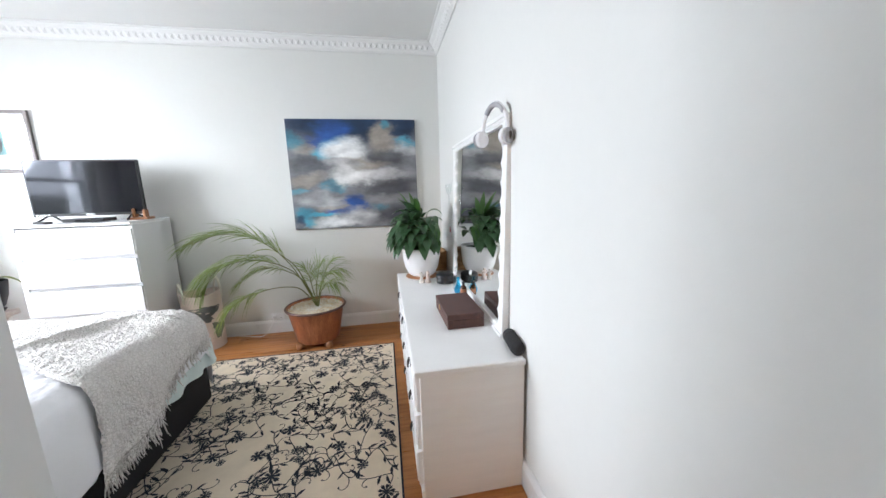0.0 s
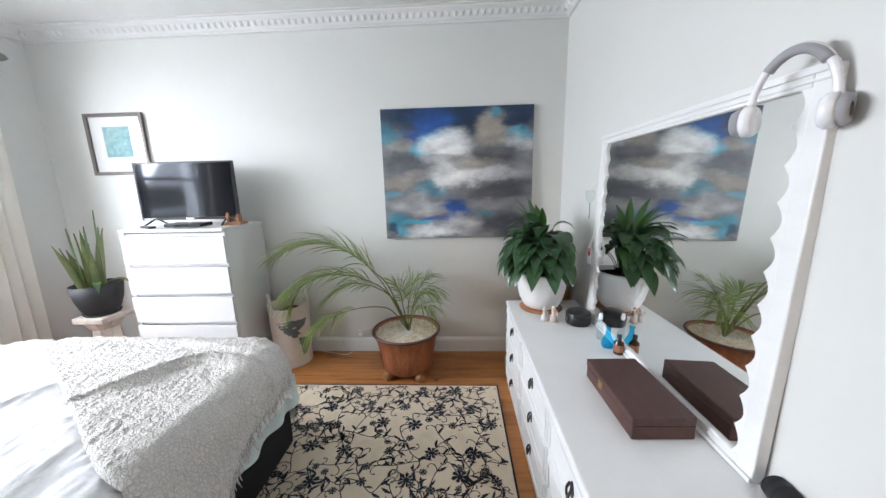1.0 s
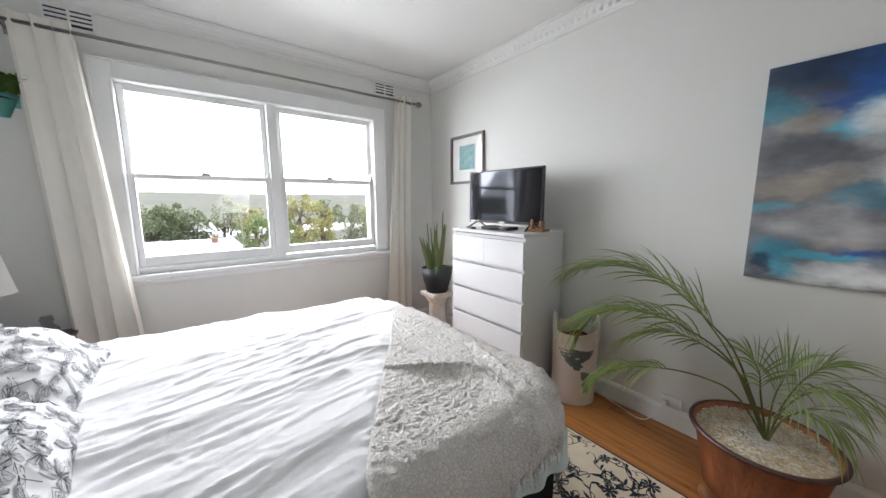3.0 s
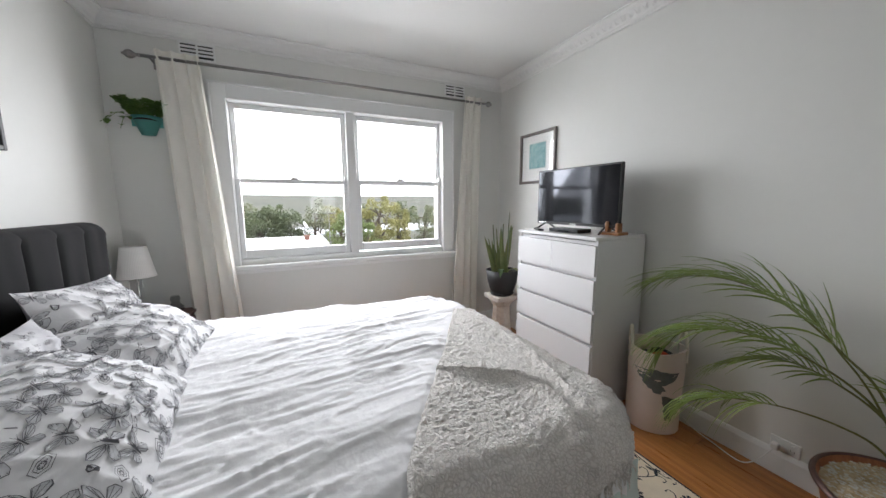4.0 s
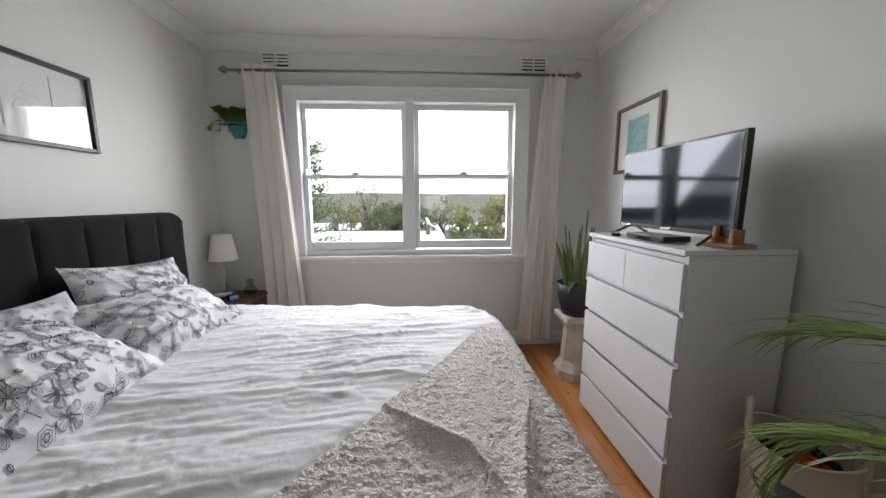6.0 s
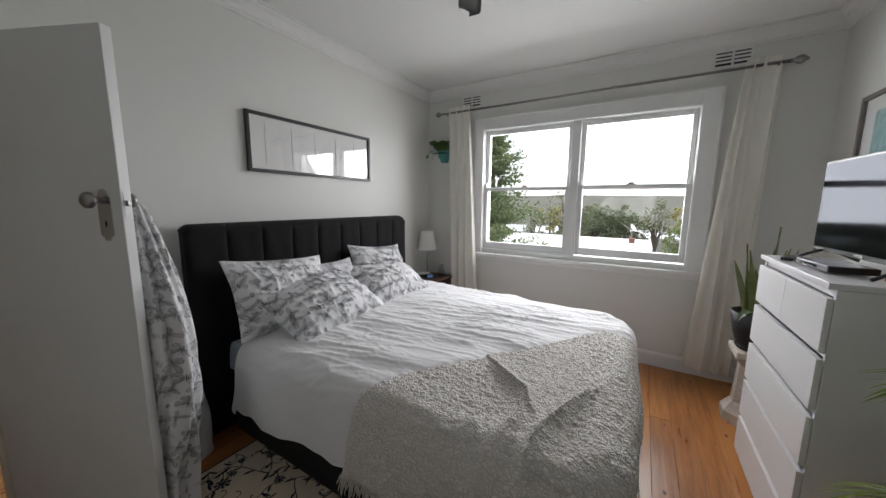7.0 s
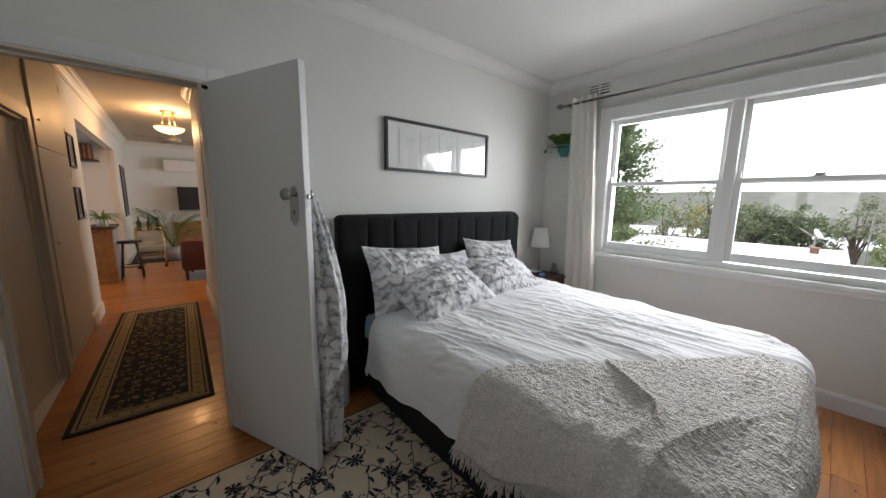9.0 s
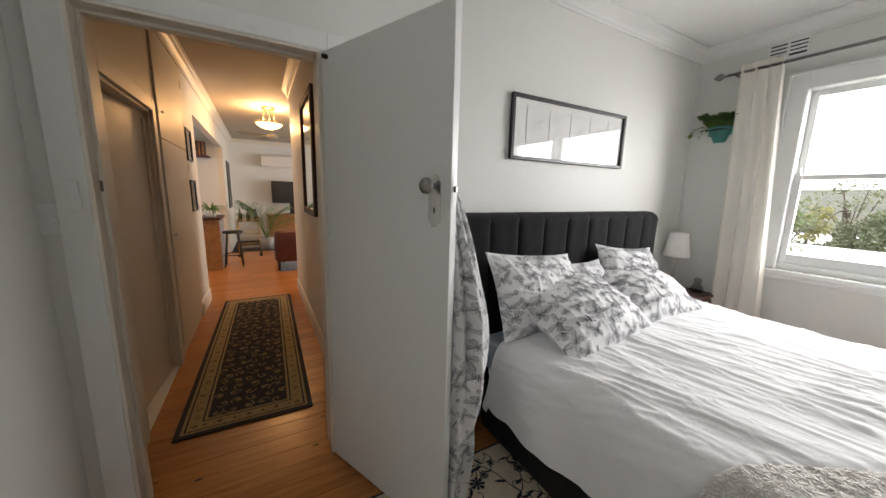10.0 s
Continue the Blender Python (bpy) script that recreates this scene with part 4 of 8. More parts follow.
def crown(s, t):
    """The duvet's plump middle and its long creases across the bed."""
    mx = 1 - min(1.0, abs((s - (BX0 + BX1) / 2) / 0.86)) ** 3
    h = 0.040 * mx * min(1, max(0, (BY1 + 0.05 - t) / 0.7))
    h += 0.02 * nz(s * 2.2, t * 0.9, 3.1) + 0.012 * nz(s * 5.0, t * 2.0, 7.0)
    q = s + 0.22 * t + 0.09 * nz(s * 1.6, t * 1.6, 1.0)
    # the creases come and go in patches
    pa, pb = max(0.45, min(1.0, 0.7 + 1.4 * nz(s * 1.7, t * 1.9, 11.0))), max(0.4, min(1.0, 0.7 + 1.5 * nz(s * 2.3 + 4, t * 2.4, 6.0)))
    h += 0.011 * ridged(t * 0.8 + 3, q * 4.2, 0.3) ** 3 * pb + 0.010 * ridged(t * 1.5 + 0.5 * s, q * 8.5, 5.0) ** 4 * pa + 0.008 * ridged(t * 2.8 + s, q * 16, 9.0) ** 4 * pb + 0.006 * ridged(t * 5 + s, q * 30, 4.0) ** 3 * pa + 0.003 * ridged(t * 7 + s, q * 48, 2.0) ** 3 * pb
    h += 0.002 * ridged(t * 9 - s * 5, s * 7 + t * 2, 13.0) ** 4 * pb + 0.002 * ridged(t * 13, s * 22 + t * 6, 17.0) ** 3 * pa
    h += 0.006 * ridged(s * 6, t * 3 + s, 2.0) ** 3 * max(0, nz(s * 1.3, t * 1.3, 8.0) + 0.2)
    return h


def under_throw(s, t):
    """How far the throw presses the duvet flat at a place: 0 clear of it, 1 well under it."""
    edge = 5.80 + (s + 0.60) * (-0.20 / 0.36) if s < -0.24 else 5.60 - (s + 0.24) * 0.59
    return max(0.0, min(1.0, (t - max(edge, 4.91)) / 0.10 + 0.5)) * max(0.0, min(1.0, (s + 0.66) / 0.1))


def duvet_point(s, t):
    over = max(0, s - BX1, BX0 - s) + max(0, t - BY1)
    w = 1 - under_throw(s, t)
    h = crown(s, t) * (0.25 + 0.75 * w) * (1 - 0.85 * min(1, over / 0.14)) + 0.012 * min(1, over / 0.14)
    if over > 0.02:
        h += 0.018 * math.sin((t if abs(s) > 0.7 and t < BY1 else s) * 9 + 5 * nz(s, t)) * min(1, (over - 0.02) / 0.25) * (0.3 + 0.7 * w)
    p, n = drape(s, t, 0.0)
    return p + n * (h + 0.006) + Vector((0, 0, slope(t) * (1 - min(1, over / 0.3))))


E_OV, F_OV = 0.33, 0.40


def duvet_uv(u, v):
    t0 = 4.16 - 0.15 * u ** 2
    t = t0 + (BY1 + F_OV - t0) * v
    head = max(0, 1 - v / 0.35)
    e = E_OV - 0.08 * min(1, max(0, (v - 0.4) / 0.3)) + 0.07 * head + 0.03 * nz(t * 3.0, 0.5) + 0.02 * nz(t * 9, 1.5)
    s = (BX0 - 0.34) + (BX1 + e - BX0 + 0.34) * u
    return s, t + 0.03 * nz(s * 2, 2.2) * (1 if v < 0.5 else 0.6)


duvet = thing("duvet", "rumpled white cotton duvet spread over the bed", "duvet", pose(0, 0, 0))
bm = sheet(bmesh.new(), lambda u, v: duvet_point(*duvet_uv(u, v)), 250, 230)
part("cover", bm, LINEN, duvet, smooth=True)
# the turned-down head end, a soft roll
bm = bmesh.new()


def roll(u, v):
    s, t = duvet_uv(u, 0.0)
    p = duvet_point(s, t)
    a = v * math.pi * 1.1
    return p + Vector((0, -0.03 * math.sin(a), -0.022 * (1 - math.cos(a))))


part("turned_edge", sheet(bm, roll, 200, 6), LINEN, duvet, smooth=True)
# pale green sheet hanging a little below the duvet, grey-blue sheet at the head
bm = sheet(bmesh.new(), lambda u, v: Vector((BX1 + 0.028 + 0.012 * math.sin(u * 60 + 3 * nz(u * 5, v)) * v + 0.02 * v, BY0 + 0.35 + (BY1 + 0.03 - BY0 - 0.35) * u, 0.45 - (0.15 + 0.03 * nz(u * 9, 1)) * v)), 120, 10)
bed_sheet = thing("bed_sheet", "pale green flat sheet hanging below the duvet edge", "sheet", pose(0, 0, 0))
part("side_drop", bm, SHEETG, bed_sheet, smooth=True)
bm = sheet(bmesh.new(), lambda u, v: Vector((BX0 + 0.02 + (BX1 - BX0 - 0.04) * u, BY1 + 0.026 + 0.012 * math.sin(u * 50) * v, 0.45 - 0.16 * v)), 100, 8)
part("foot_drop", bm, SHEETG, bed_sheet, smooth=True)
bm = sheet(bmesh.new(), lambda u, v: drape(BX0 - 0.2 + (BX1 - BX0 + 0.42) * u, 3.86 + 0.42 * v, -0.045 + 0.008 * nz(u * 12, v * 5))[0], 120, 30)
fs = thing("fitted_sheet", "grey-blue fitted sheet over the head of the mattress", "sheet", pose(0, 0, 0))
part("cloth", bm, GREYS, fs, smooth=True)


# ---- printed cloth: butterflies, beetles and flower heads as flat shapes laid on a cloth ----
INK = mat("grey_ink_print", (0.15, 0.15, 0.165), 0.9, vary=0.35, scale=30, fine=150, bump=0)
INKL = mat("light_grey_ink", (0.70, 0.71, 0.73), 0.9, vary=0.25, scale=40, fine=200, bump=0)


def loop_ring(pts, w):
    n = len(pts)
    c = sum(pts, Vector((0, 0))) / n
    return [(pts[i], pts[(i + 1) % n], c + (pts[(i + 1) % n] - c) * (1 - w), c + (pts[i] - c) * (1 - w)) for i in range(n)]


def line(a, b, w):
    a, b = Vector(a), Vector(b)
    d = (b - a).normalized()
    o = Vector((-d.y, d.x)) * w
    return [(a - o, a + o, b + o, b - o)]


def motif(kind):
    """Quads in a unit square: the dark lines, and the pale fill under them."""
    dark, pale = [], []
    if kind == 0:
        for s in (-1, 1):
            up = [Vector((s * x, y)) for x, y in ((0.03, 0.05), (0.16, 0.26), (0.36, 0.42), (0.5, 0.4), (0.46, 0.24), (0.34, 0.08), (0.16, 0.0))]
            lo = [Vector((s * x, y)) for x, y in ((0.03, 0.0), (0.18, -0.02), (0.36, -0.06), (0.38, -0.22), (0.28, -0.36), (0.16, -0.32), (0.06, -0.14))]
            for w in (up, lo):
                dark += loop_ring(w, 0.10)
                c = sum(w, Vector((0, 0))) / len(w)
                pale += [(w[i], w[(i + 1) % 7], c, c) for i in range(7)]
                for k in (2, 3, 4):
                    dark += line((s * 0.04, 0.0), c + (w[k] - c) * 0.8, 0.008)
        dark += line((0, -0.22), (0, 0.16), 0.022) + line((0, 0.15), (0.08, 0.32), 0.006) + line((0, 0.15), (-0.08, 0.32), 0.006)
    elif kind == 1:
        for r, w in ((0.4, 0.08), (0.26, 0.12), (0.14, 0.3)):
            n = 12
            dark += loop_ring([Vector((r * (1 + 0.18 * (k % 2)) * math.cos(k * 6.283 / n), 0.7 * r * (1 + 0.18 * (k % 2)) * math.sin(k * 6.283 / n))) for k in range(n)], w)
        for k in range(6):
            dark += line((0.05 * math.cos(k), 0.05 * math.sin(k)), (0.2 * math.cos(k * 1.047), 0.14 * math.sin(k * 1.047)), 0.014)
    elif kind == 2:
        pts = [Vector((0.13 * math.cos(k * 0.785), 0.2 * math.sin(k * 0.785))) for k in range(8)]
        dark += loop_ring(pts, 0.35) + line((0, -0.2), (0, 0.2), 0.02)
        pale += [(pts[i], pts[(i + 1) % 8], Vector((0, 0)), Vector((0, 0))) for i in range(8)]
    else:
        dark += line((0, -0.35), (0, 0.3), 0.018)
        for s in (-1, 1):
            for y, l in ((0.18, 0.42), (0.05, 0.36)):
                w = [Vector((0, y)), Vector((s * l * 0.5, y + 0.09)), Vector((s * l, y + 0.08)), Vector((s * l * 0.5, y + 0.0))]
                dark += loop_ring(w, 0.25)
    return dark, pale


MOTIFS = [motif(k) for k in range(4)]


def printed(surf, w, h, parent, seed, u0=0.03, u1=0.97, v0=0.03, v1=0.97, size=0.082, off=0.0035, step=0.066):
    """Lays the motifs over surf(u, v), a cloth about w by h metres."""
    rnd = random.Random(seed)
    bmd, bmp = bmesh.new(), bmesh.new()
    nu, nv = max(2, int(w * (u1 - u0) / step)), max(2, int(h * (v1 - v0) / step))
    for i in range(-1, nu + 1):
        for j in range(-1, nv + 1):
            uc = u0 + (u1 - u0) * (i + 0.5 + rnd.uniform(-0.2, 0.2) + (0.5 if j % 2 else 0) * 0.6) / nu
            vc = v0 + (v1 - v0) * (j + 0.5 + rnd.uniform(-0.2, 0.2)) / nv
            k = rnd.choice((0, 0, 0, 0, 1, 2, 3))
            sz = size * rnd.uniform(0.85, 1.2) * (0.7 if k in (1, 2) else 1)
            an = rnd.uniform(-0.7, 0.7)
            for quads, bm, o in ((MOTIFS[k][0], bmd, off), (MOTIFS[k][1], bmp, off * 0.6)):
                for q in quads:
                    vs = []
                    ok = True
                    for p in q:
                        x, y = p.x * math.cos(an) - p.y * math.sin(an), p.x * math.sin(an) + p.y * math.cos(an)
                        u, v = uc + x * sz / w, vc + y * sz / h
                        if not (u0 - 0.02 < u < u1 + 0.02 and v0 - 0.02 < v < v1 + 0.02):
                            ok = False
                            break
                        c = surf(u, v)
                        e = 0.004
                        n = (surf(u + e, v) - c).cross(surf(u, v + e) - c)
                        vs.append(c + n.normalized() * o)
                    if ok:
                        if (vs[2] - vs[3]).length < 1e-6:
                            vs = vs[:3]
                        bm.faces.new([bm.verts.new(x) for x in vs])
    part("print_shading", bmp, INKL, parent, kind="stuff")
    part("butterfly_print", bmd, INK, parent, kind="stuff")


def pillow_front(w, h, th, seed, sag=0.0):
    def f(u, v, side=1):
        a, b = 2 * u - 1, 2 * v - 1
        a, b = max(-1, min(1, a)), max(-1, min(1, b))
        body = max(0.0, (1 - abs(a) ** 2.4) * (1 - abs(b) ** 2.4)) ** 0.74
        x = w / 2 * a * (1 - 0.06 * (1 - b * b))
        y = h / 2 * b * (1 - 0.07 * (1 - a * a))
        cr = 1 + 0.02 * (a * b) ** 4
        x, y = x * cr, y * cr
        z = side * th / 2 * body
        if side > 0:
            z += 0.012 * nz(u * 3 + seed, v * 3, seed) * min(1, body * 2)
            z += 0.013 * (ridged(u * 2.2 + seed, v * 6 + 2 * u, seed) ** 3) * min(1, body * 2.5)
            z += 0.008 * (ridged(u * 7, v * 3 + u * 2, seed + 4) ** 3) * min(1, body * 3)
        y -= sag * (1 - b) * (1 - a * a) * 0.5
        return Vector((x, y, z + 0.015 * nz(a * 1.5, b * 1.5, seed + 9)))
    return f


def pillow(label, m, w, h, th, seed, group="printed pillows", size=0.082):
    p = thing("pillow", label, "pillow", m, group)
    f = pillow_front(w, h, th, seed)
    part("front", sheet(bmesh.new(), f, 116, 90), LINEN, p, smooth=True)
    part("back", sheet(bmesh.new(), lambda u, v: f(1 - u, v, -1), 30, 24), LINEN, p, smooth=True)
    printed(lambda u, v: f(u, v), w, h, p, seed, 0.0, 1.0, 0.0, 1.0, size=size)
    return p


pillow("large white pillow with grey butterfly print against the headboard", pose(0.40, 3.985, 0.875, 62, 5, 183), 0.70, 0.48, 0.25, 1)
pillow("smaller white pillow with grey butterfly print against the headboard", pose(-0.52, 3.96, 0.855, 68, 5, 176), 0.60, 0.48, 0.24, 2)
pillow("plump white butterfly print pillow leaning on a pillow behind", pose(0.25, 4.17, 0.80, 28, -2, 186), 0.78, 0.54, 0.27, 3)
pillow("wide white butterfly print pillow lying nearer the window", pose(-0.44, 4.13, 0.79, 27, 4, 178), 0.78, 0.50, 0.27, 4)
cu = thing("cushion", "small white cushion with a grey toile scene", "cushion", pose(0.0, 3.99, 0.85, 62, 0, 180))
f = pillow_front(0.42, 0.36, 0.14, 6)
part("front", sheet(bmesh.new(), f, 40, 32), mat("toile_cotton", (0.78, 0.78, 0.79), 0.85, dark=(0.5, 0.5, 0.53), scale=9, fine=40, bump=0.2), cu, smooth=True)
part("back", sheet(bmesh.new(), lambda u, v: f(1 - u, v, -1), 24, 20), LINEN, cu, smooth=True)
printed(lambda u, v: f(u, v), 0.42, 0.36, cu, 21, size=0.04, step=0.045)

# ---- throw ----
throw = thing("throw_blanket", "nubby oatmeal wool throw with fringe across the foot of the bed", "blanket", pose(0, 0, 0))
HEAD = bez([(-0.55, 5.78, 0), (-0.30, 5.63, 0), (0.05, 5.42, 0), (0.38, 5.20, 0), (0.70, 5.01, 0), (1.06, 4.93, 0)], 20)
FOOT = bez([(-0.50, 6.00, 0), (-0.22, 6.12, 0), (0.1, 6.22, 0), (0.42, 6.20, 0), (0.68, 6.03, 0), (0.83, 5.86, 0)], 20)
RIDGES = [[Vector(p) for p in ((0.20, 5.31), (0.34, 5.46), (0.42, 5.58), (0.52, 5.62), (0.63, 5.60), (0.76, 5.56))], [Vector(p) for p in ((0.86, 5.68), (0.74, 5.68), (0.59, 5.70), (0.42, 5.75), (0.28, 5.80))]]
SIDE = bez([(1.06, 4.95, 0), (1.04, 5.18, 0), (0.93, 5.42, 0), (0.83, 5.66, 0), (0.83, 5.90, 0)], 10)


def near(p, line_pts):
    best, side = 9.0, 1.0
    for a, b in zip(line_pts, line_pts[1:]):
        d = b - a
        t = max(0, min(1, (p - a).dot(d) / d.length_squared))
        q = a + d * t
        l = (p - q).length
        if l < best:
            best, side = l, 1.0 if d.x * (p.y - a.y) - d.y * (p.x - a.x) > 0 else -1.0
    return best, side


def throw_uv(u, v):
    k = u * (len(HEAD) - 1)
    i = min(int(k), len(HEAD) - 2)
    a = HEAD[i].lerp(HEAD[i + 1], k - i)
    b = FOOT[i].lerp(FOOT[i + 1], k - i)
    p = a.lerp(b, v)
    k = v * (len(SIDE) - 1)
    j = min(int(k), len(SIDE) - 2)
    e = SIDE[j].lerp(SIDE[j + 1], k - j)
    bulge = u ** 6 * (e.x - HEAD[-1].lerp(FOOT[-1], v).x)
    return p.x + bulge + 0.008 * nz(u * 9, v * 9, 3), p.y + 0.015 * nz(u * 6, v * 3, 1.0) * (1 - v)


def throw_point(u, v):
    s, t = throw_uv(u, v)
    h = crown(s, t) * 0.25 + 0.03 + 0.010 * nz(s * 4, t * 4, 2.0)
    for r in RIDGES:
        d, side = near(Vector((s, t)), r)
        h += min(1, v / 0.22) * min(1, (1 - v) / 0.3) * 0.026 * math.exp(-(d / 0.030) ** 2) + (0.014 * math.exp(-(d / 0.16) ** 2) if side > 0 else 0)
    h += 0.0050 * nz(s * 70, t * 70, 1) + 0.006 * nz(s * 34, t * 44, 5)
    e = min(u, 1 - u, v, 1 - v)
    h -= 0.016 * max(0, 1 - e / 0.012)
    over = max(0, s - BX1) + max(0, t - BY1)
    if over > 0.02:
        h += 0.012 * math.sin(t * 20 + s * 4)
    p, n = drape(s, t, 0.0)
    return p + n * (h + 0.012) + Vector((0, 0, slope(t) * (1 - min(1, over / 0.3))))


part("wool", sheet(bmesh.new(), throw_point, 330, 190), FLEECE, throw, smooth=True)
rnd = random.Random(31)
bm = bmesh.new()
for k in range(430):
    if k < 230:
        u, v = 1.0, k / 229
    else:
        u, v = (k - 230) / 199, 1.0
    p = throw_point(u, v)
    q = throw_point(u - (0.01 if k < 230 else 0), v - (0 if k < 230 else 0.02))
    d = (p - q).normalized()
    l = rnd.uniform(0.045, 0.10)
    if k in (74, 79):
        l = 0.16
    pts = [p - d * 0.006]
    ow = (0.22, 0.0) if k < 230 else (0.0, 0.22)
    pts[0] = pts[0] + Vector((*ow, 0)) * 0.02
    dd = (d * 0.7 + Vector((ow[0] + rnd.uniform(-0.1, 0.3), ow[1] + rnd.uniform(-0.4, 0.4), -0.5))).normalized()
    for i in range(5):
        pts.append(pts[-1] + dd * l / 5)
        dd = (dd + Vector((ow[0] * 0.5 + rnd.uniform(-0.25, 0.35), ow[1] * 0.5 + rnd.uniform(-0.35, 0.35), -0.40))).normalized()
    if max(q.x for q in pts) < BX1 + 0.02 and pts[0].z > 0.6:
        continue
    tube(bm, pts, [0.0042, 0.004, 0.0036, 0.003, 0.0024, 0.0012], 5, cap=False)
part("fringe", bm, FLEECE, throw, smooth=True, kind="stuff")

# ---- chest of drawers and what stands on it ----
def chest():
    c = thing("chest_of_drawers", "tall white six-drawer chest of drawers against the wall", "chest of drawers", pose(-0.762, 6.497, 0))
    w, d, h = 0.77, 0.48, 1.197
    for nm, b in (("side_panel", (0, 0.018, 0.022, d, 0, h - 0.024)), ("side_panel", (w - 0.018, w, 0.022, d, 0, h - 0.024)), ("back_panel", (0.018, w - 0.018, d - 0.01, d, 0.03, h - 0.024)), ("bottom_panel", (0.018, w - 0.018, 0.035, d - 0.012, 0.02, 0.04))):
        part(nm, boxes(b, bevel=0.0015), WHITE, c)
    for k in range(5):
        z = 0.05 + 0.2235 * (k + 1)
        part("rail", boxes((0.018, w - 0.018, 0.03, 0.06, z - 0.026, z - 0.004)), WHITE, c)
    part("top", boxes((0, w, 0, d, h - 0.022, h), bevel=0.002), WHITE, c)
    for k in range(5):
        z0 = 0.05 + 0.2235 * k
        z1 = z0 + 0.197
        for x0, x1 in ([(0.002, w - 0.002)] if k < 4 else [(0.002, w / 2 - 0.0015), (w / 2 + 0.0015, w - 0.002)]):
            bm = boxes((x0, x1, 0.002, 0.02, z0, z1), bevel=0.0012)
            box(bm, x0 + 0.02, x1 - 0.02, 0.02, 0.4, z0 + 0.03, z0 + 0.14)
            part("drawer", bm, WHITE, c)
    return c


chest()

tv = thing("television", "black flat television on splayed feet atop the white chest", "television", pose(-0.378, 6.70, 1.199, 0, 0, 3))
tw, th_ = 0.735, 0.43
bm = boxes((-tw / 2, tw / 2, 0.0, 0.03, 0.045, 0.045 + th_), bevel=0.004)
box(bm, -0.24, 0.24, 0.03, 0.065, 0.09, 0.36, bevel=0.01)
part("casing", bm, BLACKP, tv)
part("screen", boxes((-tw / 2 + 0.012, tw / 2 - 0.012, -0.0025, 0.001, 0.066, 0.045 + th_ - 0.012)), SCREEN, tv)
part("badge", boxes((-0.03, 0.03, -0.004, 0.0, 0.05, 0.06)), CHROME, tv)
part("sticker", boxes((-tw / 2 + 0.02, -tw / 2 + 0.11, -0.004, -0.0025, 0.05, 0.062)), CHROME, tv)
for s in (-1, 1):
    bm = tube(bmesh.new(), [(s * 0.27, 0.015, 0.06), (s * 0.29, -0.09, 0.006)], 0.007, 8)
    tube(bm, [(s * 0.27, 0.015, 0.06), (s * 0.29, 0.13, 0.006)], 0.007, 8)
    tube(bm, [(s * 0.27, 0.015, 0.08), (s * 0.27, 0.015, 0.05)], 0.012, 8)
    part("foot", bm, BLACKP, tv, smooth=True)
db = thing("set_top_box", "low black set-top box under the television", "media box", pose(-0.33, 6.62, 1.199, 0, 0, 3))
part("case", boxes((-0.13, 0.13, -0.07, 0.07, 0.004, 0.03), bevel=0.004), BLACKP, db)
part("display", boxes((-0.05, 0.05, -0.0715, -0.069, 0.01, 0.022)), SCREEN, db)
rc = thing("remote_control", "slim black remote control on the chest top", "remote", pose(-0.60, 6.57, 1.199, 0, 0, 62))
part("case", boxes((-0.022, 0.022, -0.08, 0.08, 0, 0.015), bevel=0.004), BLACKP, rc)
for i in range(3):
    for j in range(5):
        part("button", boxes((-0.015 + 0.012 * i, -0.008 + 0.012 * i, -0.06 + 0.02 * j, -0.05 + 0.02 * j, 0.015, 0.0165)), STEEL, rc)
MAPLE = mat("light_varnished_wood", (0.42, 0.20, 0.085), 0.4, dark=(0.25, 0.10, 0.04), scale=6, stretch=(1, 5, 5), fine=40)
wt_ = thing("wooden_stand", "small varnished wooden watch stand on a tray", "stand", pose(-0.055, 6.73, 1.199, 0, 0, 8))
part("tray", boxes((-0.075, 0.065, -0.05, 0.07, 0, 0.018), bevel=0.004), MAPLE, wt_)
bm = boxes((-0.045, -0.025, -0.03, 0.03, 0.018, 0.09), (0.025, 0.045, -0.03, 0.03, 0.018, 0.08), bevel=0.006)
tube(bm, [(-0.035, 0, 0.088), (0.035, 0, 0.078)], 0.012, 10)
part("arch", bm, MAPLE, wt_)

# ---- dresser ----
DRX0, DRX1, DRY0, DRY1, DRZ = 2.005, 2.476, 4.875, 6.555, 0.635


